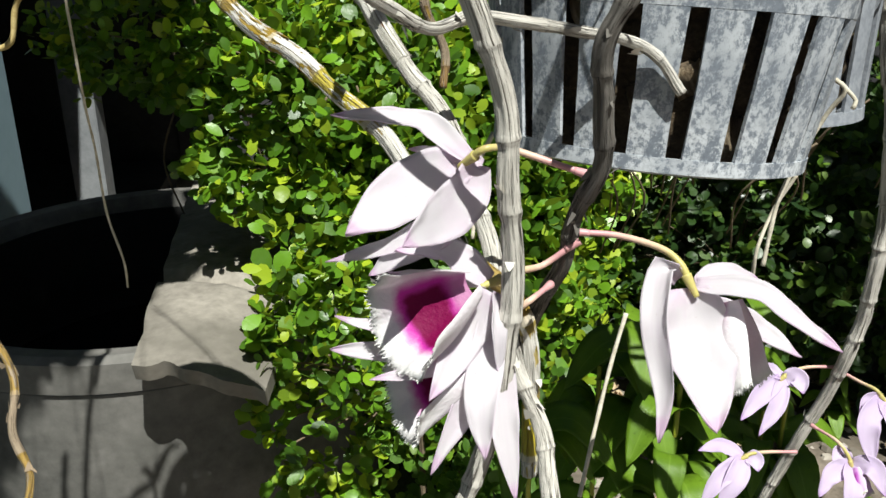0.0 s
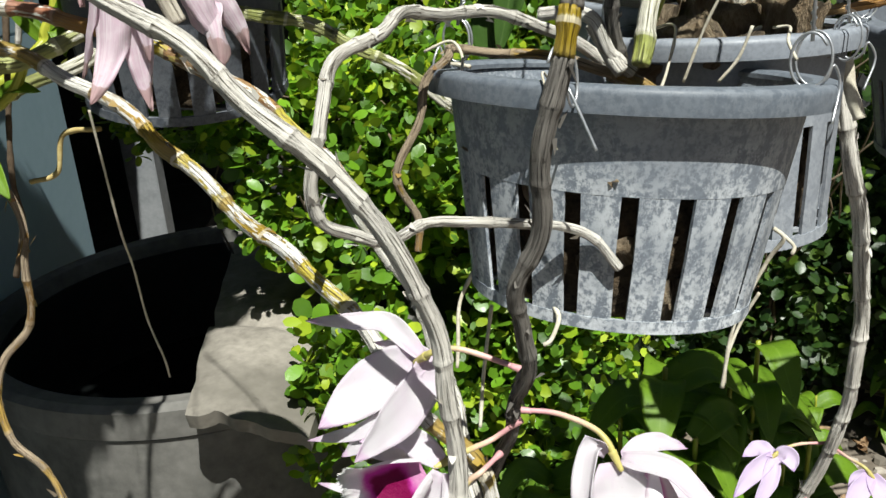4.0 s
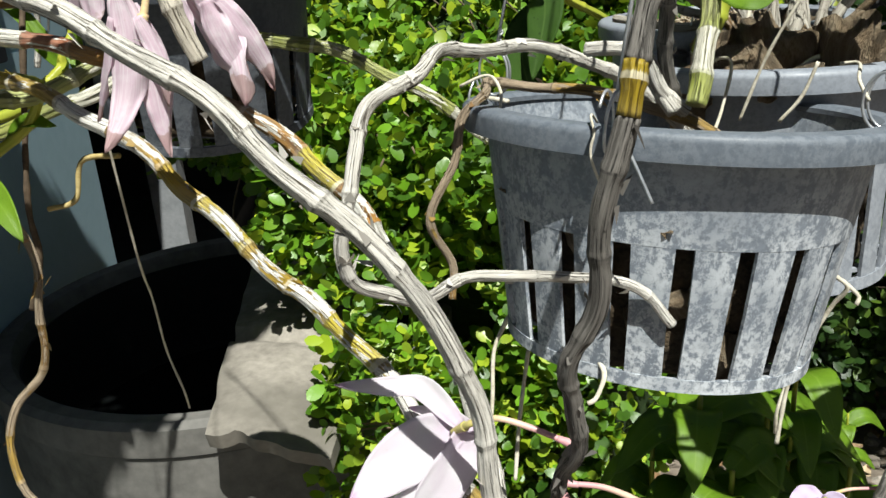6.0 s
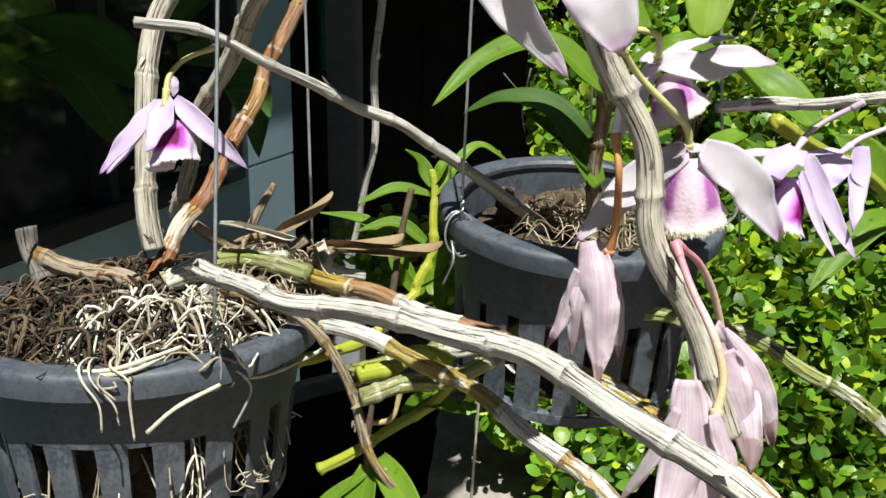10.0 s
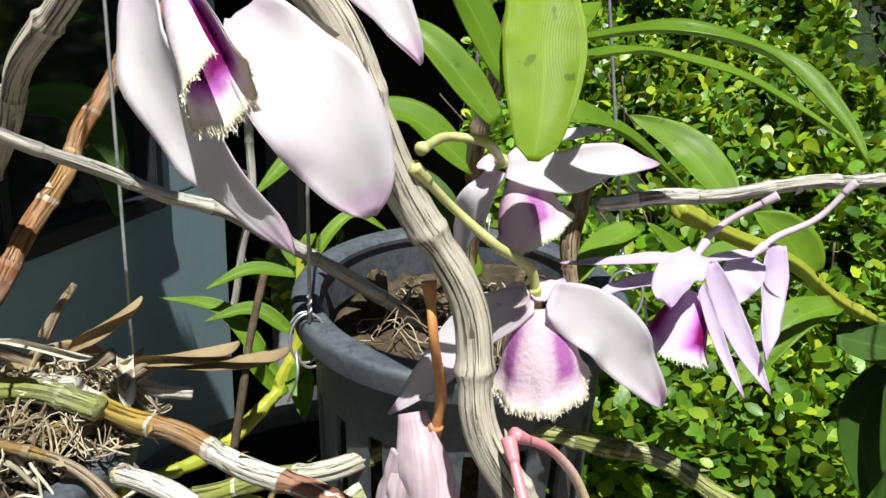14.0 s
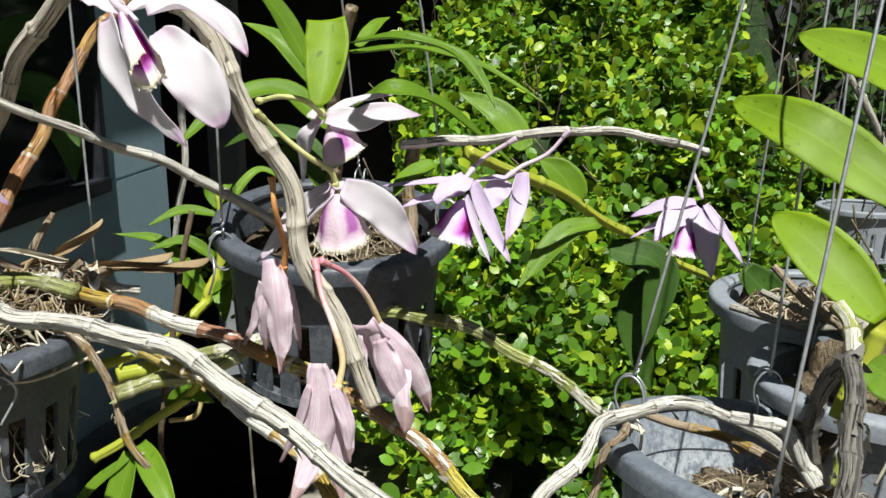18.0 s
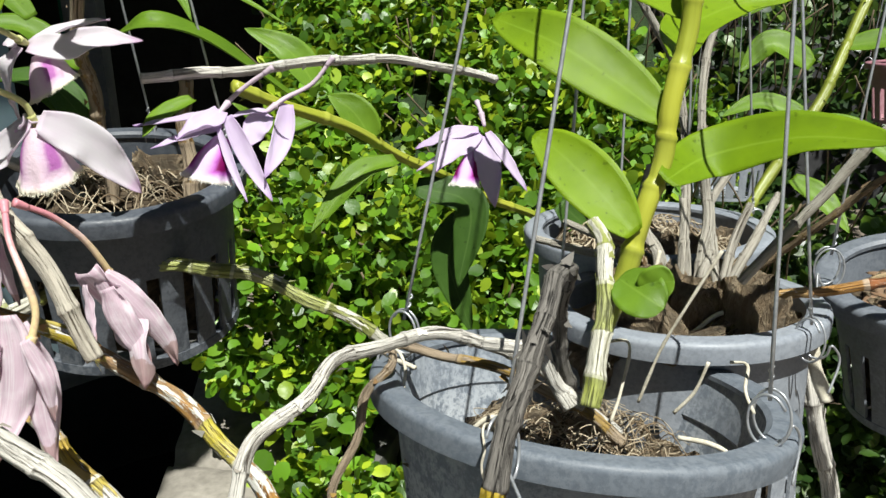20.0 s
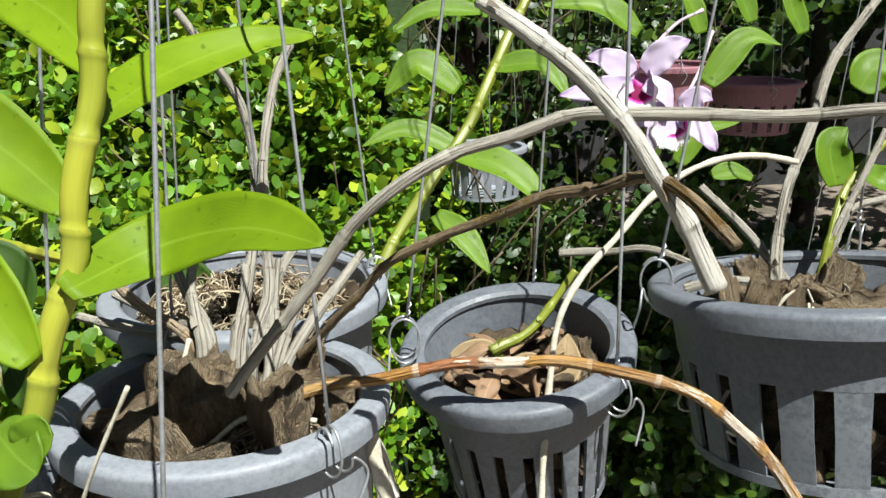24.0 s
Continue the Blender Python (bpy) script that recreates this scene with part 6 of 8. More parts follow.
flower(orchid_r, [(0.0402, 0.2823, 1.1781), (0.0328, 0.2718, 1.1774), (0.0267, 0.2709, 1.1726), (0.0211, 0.2626, 1.1670)], [
    ([(0.0131, 0.2566, 1.1621), (-0.0061, 0.2493, 1.1600), (-0.0257, 0.2476, 1.1573)], 0.0071, (-0.2, -0.6, 0.75), 0.3),
    ([(0.0177, 0.2592, 1.1687), (0.0132, 0.2404, 1.1537), (0.0146, 0.2314, 1.1353)], 0.0136, (-0.1, -0.95, 0.1), 0.3),
    ([(0.0207, 0.2582, 1.1668), (0.0215, 0.2450, 1.1423), (0.0260, 0.2341, 1.1164)], 0.0116, (0.2, -0.95, 0.1), 0.3),
    ([(0.0045, 0.2718, 1.1649), (-0.0263, 0.2802, 1.1623), (-0.0415, 0.2798, 1.1668)], 0.0074, (-0.1, -0.6, 0.8), 0.2),
    ([(0.0023, 0.2684, 1.1566), (-0.0245, 0.2651, 1.1592), (-0.0423, 0.2690, 1.1578)], 0.0094, (-0.1, -0.7, 0.7), 0.2)], ((0.0131, 0.2586, 1.1568), (-0.0184, 0.2490, 1.1465), 0.0242, (0.2, -0.4, 0.9)), PETAL, LIP, STALK_PINK, 68, "white flower tucked below with purple lip", 1.0)
flower(orchid_r, [(0.0516, 0.2875, 1.1982), (0.0662, 0.2855, 1.1976), (0.0805, 0.2780, 1.1953), (0.0867, 0.2731, 1.1912), (0.0897, 0.2695, 1.1854)], [
    ([(0.0876, 0.2740, 1.1851), (0.0806, 0.2722, 1.1898), (0.0752, 0.2556, 1.1743), (0.0777, 0.2453, 1.1544), (0.0751, 0.2378, 1.1381)], 0.0119, (-0.6, -0.75, 0.2), 0.4),
    ([(0.0898, 0.2704, 1.1829), (0.0923, 0.2602, 1.1651), (0.0933, 0.2342, 1.1447)], 0.0276, (0, -0.97, 0.2), 0.2),
    ([(0.0924, 0.2719, 1.1830), (0.1105, 0.2612, 1.1849), (0.1214, 0.2493, 1.1791), (0.1339, 0.2398, 1.1728)], 0.0120, (0.2, -0.5, 0.85), 0.35),
    ([(0.0936, 0.2720, 1.1835), (0.1084, 0.2824, 1.1834), (0.1238, 0.2863, 1.1777)], 0.0107, (0.1, -0.4, 0.9), 0.3),
    ([(0.1019, 0.2770, 1.1737), (0.1231, 0.2769, 1.1618), (0.1355, 0.2696, 1.1547)], 0.0108, (0.2, -0.7, 0.6), 0.3)], ((0.1040, 0.2710, 1.1768), (0.1110, 0.2544, 1.1456), 0.0190, (0.75, -0.65, 0.10)), PETAL, LIP, STALK_PINK, 69, "nodding white flower with lilac petal tips", 1.0)
cane([(0.2639, 0.5187, 1.3013), (0.2786, 0.5182, 1.2468), (0.2926, 0.5198, 1.1917), (0.3027, 0.5244, 1.1348), (0.3082, 0.5310, 1.0776), (0.3078, 0.5396, 1.0232), (0.3016, 0.5503, 0.9733), (0.2926, 0.5614, 0.9270), (0.2843, 0.5712, 0.8828), (0.2768, 0.5802, 0.8389)], 0.0056, 0.0044, CANE_GREY, orchid_r, "hanging dry pale cane with small flowers", 70, joint=0.04)
flower(orchid_r, [(0.3056, 0.5524, 0.9939), (0.2814, 0.5479, 0.9963), (0.2640, 0.5420, 0.9946), (0.2593, 0.5405, 0.9906)], [
    ([(0.2593, 0.5405, 0.9906), (0.2513, 0.5249, 0.9777), (0.2358, 0.5121, 0.9579)], 0.014, (0, -0.85, 0.5), 0.3),
    ([(0.2584, 0.5405, 0.9906), (0.2385, 0.5272, 0.9837), (0.2219, 0.5161, 0.9685)], 0.016, (0, -0.85, 0.5), 0.3),
    ([(0.2593, 0.5408, 0.9914), (0.2487, 0.5468, 0.9933), (0.2357, 0.5445, 0.9872)], 0.014, (0, -0.5, 0.85), 0.3),
    ([(0.2610, 0.5405, 0.9906), (0.2683, 0.5361, 0.9931), (0.2712, 0.5275, 0.9845)], 0.016, (0, -0.85, 0.5), 0.3)], None, PETAL_LILAC, LIP_VIOLET, STALK_PINK, 71, "small lilac flower hanging from the cane", 1.0)
flower(orchid_r, [(0.2706, 0.5249, 0.9352), (0.2490, 0.5206, 0.9381), (0.2342, 0.5159, 0.9398), (0.2282, 0.5148, 0.9370)], [
    ([(0.2282, 0.5148, 0.9370), (0.2178, 0.5004, 0.9272), (0.2052, 0.4930, 0.9074)], 0.018, (0, -0.85, 0.5), 0.3),
    ([(0.2273, 0.5151, 0.9378), (0.2123, 0.5221, 0.9420), (0.1951, 0.5209, 0.9388)], 0.013, (0, -0.5, 0.85), 0.3),
    ([(0.2273, 0.5145, 0.9362), (0.2051, 0.5004, 0.9271), (0.1925, 0.4937, 0.9094)], 0.016, (0, -0.85, 0.5), 0.3),
    ([(0.2299, 0.5152, 0.9378), (0.2363, 0.5141, 0.9350), (0.2374, 0.5069, 0.9301)], 0.015, (0, -0.85, 0.5), 0.3)], None, PETAL_LILAC, LIP_VIOLET, STALK_PINK, 72, "small lilac flower hanging from the cane", 1.0)
flower(orchid_r, [(0.3078, 0.5516, 0.9918), (0.3154, 0.5354, 0.9912), (0.3229, 0.5244, 0.9904), (0.3279, 0.5221, 0.9845)], [
    ([(0.3271, 0.5221, 0.9845), (0.3113, 0.5068, 0.9723), (0.3155, 0.4951, 0.9414)], 0.018, (0, -0.85, 0.5), 0.3),
    ([(0.3279, 0.5221, 0.9845), (0.3341, 0.5054, 0.9685), (0.3342, 0.4951, 0.9414)], 0.018, (0, -0.85, 0.5), 0.3),
    ([(0.3262, 0.5226, 0.9857), (0.3166, 0.5206, 0.9806), (0.3098, 0.5096, 0.9656)], 0.013, (0, -0.85, 0.5), 0.3)], None, PETAL_LILAC, LIP_VIOLET, STALK_PINK, 73, "small lilac flower hanging from the cane", 1.0)
flower(orchid_r, [(0.2858, 0.5318, 0.9535), (0.2935, 0.5109, 0.9549), (0.2994, 0.5030, 0.9480), (0.3019, 0.5005, 0.9414)], [
    ([(0.3011, 0.5005, 0.9414), (0.2821, 0.4894, 0.9405), (0.2716, 0.4795, 0.9283)], 0.016, (0, -0.85, 0.5), 0.3),
    ([(0.3028, 0.5008, 0.9422), (0.3129, 0.4909, 0.9444), (0.3196, 0.4795, 0.9284)], 0.016, (0, -0.85, 0.5), 0.3),
    ([(0.3019, 0.5002, 0.9406), (0.2960, 0.4809, 0.9322), (0.2920, 0.4737, 0.9131)], 0.018, (0, -0.85, 0.5), 0.3),
    ([(0.3011, 0.5011, 0.9430), (0.2956, 0.5079, 0.9470), (0.2886, 0.4944, 0.9394)], 0.012, (0, -0.85, 0.5), 0.3)], ((0.3036, 0.4993, 0.9383), (0.3068, 0.4829, 0.9233), 0.016, (0, 0.6, 0.7)), PETAL_LILAC, LIP_VIOLET, STALK_PINK, 74, "small lilac flower hanging from the cane", 1.0)
rim_roots(orchid_r, (0.1115, 0.4200, 1.3224), 0.1068, 1, 733, ROOT, 0.0005, (-5.2, 1.8), 0.806, -0.42)

orchid_b = thing("orchid_plant", "leafy orchid with drooping flowering cane in a black pot", "orchid", "orchids")
cane([(-0.2650, 0.3312, 1.6286), (-0.2351, 0.3355, 1.5988), (-0.2090, 0.3396, 1.5735), (-0.1867, 0.3438, 1.5541), (-0.1695, 0.3477, 1.5356), (-0.1589, 0.3509, 1.5136), (-0.1492, 0.3558, 1.4901), (-0.1383, 0.3603, 1.4651), (-0.1334, 0.3608, 1.4357), (-0.1214, 0.3618, 1.4112), (-0.1107, 0.3618, 1.3875), (-0.1006, 0.3618, 1.3641)], 0.0054, 0.0039, CANE_BROWN, orchid_b, "drooping dry flowering cane with torn sheath", 75, joint=0.036, flakes=3)
cane([(-0.3649, 0.3956, 1.5104), (-0.3451, 0.4173, 1.5071), (-0.3273, 0.4371, 1.4946), (-0.3087, 0.4576, 1.4836), (-0.2909, 0.4771, 1.4696), (-0.2716, 0.4985, 1.4599), (-0.2550, 0.5175, 1.4427), (-0.2357, 0.5376, 1.4262), (-0.2160, 0.5567, 1.4058), (-0.1964, 0.5751, 1.3821)], 0.0022, 0.0038, CANE_GREY, orchid_b, "thin pale bare cane", 76, joint=0.034, flakes=1)
cane([(-0.1110, 0.4692, 1.4766), (-0.0726, 0.4927, 1.4772), (-0.0335, 0.5172, 1.4797), (0.0046, 0.5412, 1.4801), (0.0417, 0.5647, 1.4736), (0.0777, 0.5874, 1.4630)], 0.003, 0.0026, CANE_GREY, orchid_b, "thin horizontal flowering cane", 77, joint=0.03, flakes=1)
cane([(-0.1231, 0.5588, 1.3936), (-0.1252, 0.5626, 1.4359), (-0.1223, 0.5637, 1.4610), (-0.1212, 0.5607, 1.4698)], 0.0048, 0.0042, CANE_TAN, orchid_b, "brown upright stem", 78)
cane([(-0.1724, 0.5476, 1.3931), (-0.1703, 0.5392, 1.4465), (-0.1623, 0.5113, 1.5012), (-0.1525, 0.4983, 1.5266), (-0.1417, 0.4857, 1.5532)], 0.0046, 0.0036, CANE_TAN, orchid_b, "dark upright leafy stem", 79)
cane([(-0.0797, 0.5255, 1.4662), (-0.0334, 0.5739, 1.4410), (0.0119, 0.6220, 1.4075), (0.0602, 0.6719, 1.3721), (0.1119, 0.7243, 1.3376)], 0.0042, 0.0036, CANE_YELLOW, orchid_b, "long yellow-green stem", 80, joint=0.05)
blade("leaf", [(-0.1237, 0.3760, 1.5404), (-0.1221, 0.3708, 1.5292), (-0.1215, 0.3649, 1.5190), (-0.1216, 0.3601, 1.5109), (-0.1223, 0.3561, 1.5031)], 0.0205, (0, -0.75, 0.6), LEAF_BRIGHT, orchid_b, cup=0.2, curve="tongue", nu=28, nv=10, seed=81, ripple=0.05)
blade("leaf", [(-0.1163, 0.3926, 1.5312), (-0.0898, 0.3814, 1.5328), (-0.0655, 0.3853, 1.5254), (-0.0533, 0.3781, 1.5133), (-0.0473, 0.3731, 1.5027)], 0.0115, (0, -0.3, 0.95), LEAF, orchid_b, cup=0.3, curve="leaf", nu=28, nv=10, seed=82, ripple=0.05)
blade("leaf", [(-0.1163, 0.3925, 1.5265), (-0.0974, 0.4415, 1.5291), (-0.0699, 0.4536, 1.5235), (-0.0474, 0.4582, 1.5122), (-0.0276, 0.4597, 1.4998)], 0.0095, (0, -0.35, 0.9), LEAF, orchid_b, cup=0.3, curve="leaf", nu=28, nv=10, seed=83, ripple=0.05)
blade("leaf", [(-0.1573, 0.5427, 1.4943), (-0.1291, 0.5329, 1.5045), (-0.0994, 0.5552, 1.4924), (-0.0514, 0.6041, 1.4458)], 0.0210, (0, -0.5, 0.85), LEAF, orchid_b, cup=0.3, curve="leaf", nu=28, nv=10, seed=84, ripple=0.05)
blade("leaf", [(-0.0474, 0.6128, 1.4597), (-0.0694, 0.6356, 1.4834), (-0.1009, 0.6357, 1.5003)], 0.0248, (0.2, -0.8, 0.5), LEAF, orchid_b, cup=0.3, curve="leaf", nu=28, nv=10, seed=85, ripple=0.05)
blade("leaf", [(-0.1309, 0.3711, 1.5200), (-0.1449, 0.3680, 1.5452), (-0.1614, 0.3573, 1.5618), (-0.1859, 0.3390, 1.5500)], 0.0125, (0, -0.4, 0.9), LEAF, orchid_b, cup=0.3, curve="leaf", nu=28, nv=10, seed=86, ripple=0.05)
blade("leaf", [(-0.1427, 0.4285, 1.5072), (-0.1647, 0.4288, 1.5321), (-0.1861, 0.4314, 1.5422)], 0.014, (0, -0.5, 0.85), LEAF, orchid_b, cup=0.3, curve="leaf", nu=28, nv=10, seed=87, ripple=0.05)
blade("leaf", [(-0.1717, 0.5383, 1.4357), (-0.1959, 0.5393, 1.4684), (-0.2254, 0.5378, 1.4741), (-0.2493, 0.5396, 1.4653)], 0.022, (0, -0.5, 0.85), LEAF_SHADED, orchid_b, cup=0.3, curve="leaf", nu=28, nv=10, seed=88, ripple=0.05)
blade("leaf", [(-0.1663, 0.5187, 1.4807), (-0.1964, 0.5106, 1.5043), (-0.2250, 0.4899, 1.4960), (-0.2470, 0.4674, 1.4727)], 0.021, (0, -0.5, 0.85), LEAF, orchid_b, cup=0.3, curve="leaf", nu=28, nv=10, seed=89, ripple=0.05)
blade("leaf", [(-0.1679, 0.5371, 1.4263), (-0.1853, 0.5382, 1.4513), (-0.2131, 0.5446, 1.4661)], 0.018, (0, -0.5, 0.85), LEAF, orchid_b, cup=0.3, curve="leaf", nu=28, nv=10, seed=90, ripple=0.05)
blade("leaf", [(0.0077, 0.6034, 1.4086), (-0.0183, 0.5856, 1.4006), (-0.0477, 0.5616, 1.3668)], 0.02, (0, -0.6, 0.8), LEAF, orchid_b, cup=0.3, curve="leaf", nu=28, nv=10, seed=91, ripple=0.05)
blade("leaf", [(-0.0075, 0.5979, 1.4235), (-0.0205, 0.5991, 1.4433), (-0.0371, 0.5979, 1.4551)], 0.026, (0, -0.8, 0.5), LEAF, orchid_b, cup=0.3, curve="leaf", nu=28, nv=10, seed=92, ripple=0.05)
blade("leaf", [(-0.0402, 0.5838, 1.4407), (-0.0667, 0.5661, 1.4344), (-0.0900, 0.5548, 1.4548)], 0.018, (0, -0.5, 0.8), LEAF, orchid_b, cup=0.3, curve="leaf", nu=28, nv=10, seed=93, ripple=0.05)
blade("leaf", [(-0.1230, 0.4271, 1.5297), (-0.1166, 0.4414, 1.5415), (-0.1125, 0.4536, 1.5457)], 0.009, (0, -0.5, 0.8), LEAF, orchid_b, cup=0.3, curve="leaf", nu=28, nv=10, seed=94, ripple=0.05)
blade("leaf", [(-0.0963, 0.5026, 1.4620), (-0.1115, 0.4870, 1.4532), (-0.1161, 0.4738, 1.4449)], 0.014, (0, -0.5, 0.8), LEAF, orchid_b, cup=0.3, curve="leaf", nu=28, nv=10, seed=95, ripple=0.05)
blade("leaf", [(0.0183, 0.6368, 1.3819), (0.0575, 0.6421, 1.3653), (0.0481, 0.6277, 1.3055)], 0.03, (0, -0.7, 0.6), LEAF_SHADED, orchid_b, cup=0.3, curve="leaf", nu=28, nv=10, seed=96, ripple=0.05)
blade("leaf", [(0.0608, 0.6626, 1.3598), (0.0408, 0.6509, 1.3244), (0.0574, 0.6419, 1.2629)], 0.03, (0, -0.8, 0.5), LEAF_SHADED, orchid_b, cup=0.3, curve="leaf", nu=28, nv=10, seed=97, ripple=0.05)
blade("leaf", [(0.1319, 0.6983, 1.3552), (0.1611, 0.6973, 1.3192), (0.1551, 0.6847, 1.2646)], 0.035, (0, -0.8, 0.5), LEAF_SHADED, orchid_b, cup=0.3, curve="leaf", nu=28, nv=10, seed=98, ripple=0.05)
flower(orchid_b, [(-0.2001, 0.3230, 1.5554), (-0.1959, 0.3184, 1.5497), (-0.1896, 0.3143, 1.5442), (-0.1820, 0.3107, 1.5396)], [
    ([(-0.1759, 0.3142, 1.5398), (-0.1647, 0.3194, 1.5432), (-0.1525, 0.3240, 1.5380), (-0.1409, 0.3255, 1.5240)], 0.0164, (0, -0.45, 0.9), 0.35),
    ([(-0.1903, 0.3108, 1.5382), (-0.1843, 0.3046, 1.5239), (-0.1730, 0.3024, 1.5077), (-0.1590, 0.3046, 1.4903)], 0.0154, (-0.4, -0.85, 0.2), 0.3),
    ([(-0.1709, 0.3117, 1.5332), (-0.1587, 0.3064, 1.5213), (-0.1500, 0.3047, 1.5102), (-0.1451, 0.3071, 1.4975)], 0.0216, (0.15, -0.85, 0.5), 0.15),
    ([(-0.1852, 0.3134, 1.5405), (-0.1926, 0.3126, 1.5438), (-0.2021, 0.3119, 1.5453)], 0.0091, (-0.3, -0.6, 0.7), 0.3),
    ([(-0.1847, 0.3169, 1.5414), (-0.1756, 0.3282, 1.5459), (-0.1637, 0.3355, 1.5486)], 0.0117, (0, -0.4, 0.9), 0.3)], ((-0.1821, 0.3062, 1.5380), (-0.1659, 0.2944, 1.5168), 0.0098, (0.85, -0.45, 0.2)), PETAL, LIP_HOOD, STALK_LILAC, 99, "large pale flower with hooded fringed lip", 1.0)
flower(orchid_b, [(-0.1483, 0.3524, 1.5001), (-0.1422, 0.3613, 1.4907), (-0.1322, 0.3673, 1.4805), (-0.1248, 0.3784, 1.4723), (-0.1236, 0.3827, 1.4640)], [
    ([(-0.1239, 0.3799, 1.4636), (-0.1403, 0.3869, 1.4506), (-0.1518, 0.3819, 1.4388), (-0.1644, 0.3800, 1.4264)], 0.0168, (-0.2, -0.8, 0.6), 0.35),
    ([(-0.1194, 0.3788, 1.4645), (-0.1046, 0.3874, 1.4541), (-0.0960, 0.3927, 1.4427), (-0.0875, 0.3979, 1.4289)], 0.0190, (0.1, -0.85, 0.5), 0.25),
    ([(-0.1226, 0.3791, 1.4639), (-0.1194, 0.3904, 1.4642), (-0.1170, 0.3986, 1.4651)], 0.0078, (0, -0.5, 0.8), 0.3),
    ([(-0.1251, 0.3764, 1.4644), (-0.1306, 0.3882, 1.4622), (-0.1345, 0.3853, 1.4595)], 0.0079, (-0.3, -0.8, 0.4), 0.3)], ((-0.1224, 0.3791, 1.4616), (-0.1210, 0.3836, 1.4367), 0.0202, (0, 0.85, 0.4)), PETAL, LIP_SOFT, STALK_GREEN, 100, "white drooping flower with pale purple lip", 1.0)
flower(orchid_b, [(-0.1470, 0.3521, 1.5057), (-0.1463, 0.3741, 1.5065), (-0.1375, 0.3816, 1.5046), (-0.1371, 0.4077, 1.4969)], [
    ([(-0.1363, 0.4102, 1.4949), (-0.1185, 0.4120, 1.4939), (-0.1041, 0.4177, 1.4975), (-0.0913, 0.4296, 1.4956)], 0.0148, (0, -0.8, 0.6), 0.2),
    ([(-0.1380, 0.4069, 1.4944), (-0.1445, 0.4041, 1.4826), (-0.1549, 0.4266, 1.4593)], 0.0134, (-0.5, -0.8, 0.2), 0.3),
    ([(-0.1379, 0.4044, 1.4958), (-0.1417, 0.4039, 1.4966), (-0.1443, 0.4045, 1.4956)], 0.0066, (-0.3, -0.6, 0.7), 0.3),
    ([(-0.1356, 0.4143, 1.4971), (-0.1217, 0.4247, 1.5032), (-0.1067, 0.4318, 1.5057)], 0.0078, (0, -0.4, 0.9), 0.3)], ((-0.1341, 0.4112, 1.4905), (-0.1273, 0.4131, 1.4737), 0.0193, (0.1, 0.8, 0.5)), PETAL, LIP_SOFT, STALK_GREEN, 101, "white flower with pale purple lip under a leaf", 1.0)
flower(orchid_b, [(-0.0475, 0.4896, 1.4778), (-0.0607, 0.4892, 1.4699), (-0.0685, 0.4865, 1.4637), (-0.0719, 0.4821, 1.4593)], [
    ([(-0.0743, 0.4809, 1.4557), (-0.0973, 0.4799, 1.4531), (-0.1244, 0.4821, 1.4501)], 0.0069, (0, -0.4, 0.9), 0.3),
    ([(-0.0730, 0.4791, 1.4573), (-0.0813, 0.4658, 1.4498), (-0.0843, 0.4389, 1.4478)], 0.0173, (-0.2, -0.9, 0.3), 0.25),
    ([(-0.0693, 0.4761, 1.4545), (-0.0583, 0.4725, 1.4302), (-0.0455, 0.4652, 1.4094)], 0.0104, (0.2, -0.95, 0.2), 0.4),
    ([(-0.0725, 0.4698, 1.4480), (-0.0646, 0.4629, 1.4275), (-0.0562, 0.4546, 1.4116)], 0.0051, (0.1, -0.95, 0.2), 0.4),
    ([(-0.0744, 0.4792, 1.4478), (-0.0952, 0.4853, 1.4432), (-0.1131, 0.4753, 1.4383)], 0.0079, (0, -0.5, 0.8), 0.3)], ((-0.0742, 0.4761, 1.4435), (-0.0822, 0.4678, 1.4196), 0.0204, (0.3, 0.65, 0.6)), PETAL_LILAC, LIP_VIOLET, STALK_LILAC, 102, "lilac flower with violet lip on a thin cane", 1.0)
flower(orchid_b, [(-0.0167, 0.5066, 1.4812), (-0.0280, 0.5045, 1.4686), (-0.0427, 0.5003, 1.4614), (-0.0497, 0.4955, 1.4566)], [
    ([(-0.0423, 0.5014, 1.4581), (-0.0450, 0.4911, 1.4392), (-0.0487, 0.4636, 1.4227)], 0.0130, (0.4, -0.9, 0.1), 0.35),
    ([(-0.0512, 0.4914, 1.4538), (-0.0567, 0.4871, 1.4467), (-0.0612, 0.4806, 1.4362)], 0.0161, (-0.1, -0.9, 0.4), 0.2),
    ([(-0.0516, 0.4924, 1.4553), (-0.0625, 0.4879, 1.4549), (-0.0721, 0.4865, 1.4529)], 0.0064, (0, -0.4, 0.9), 0.3)], None, PETAL_LILAC, LIP_VIOLET, STALK_LILAC, 103, "lilac flower seen from behind", 1.0)
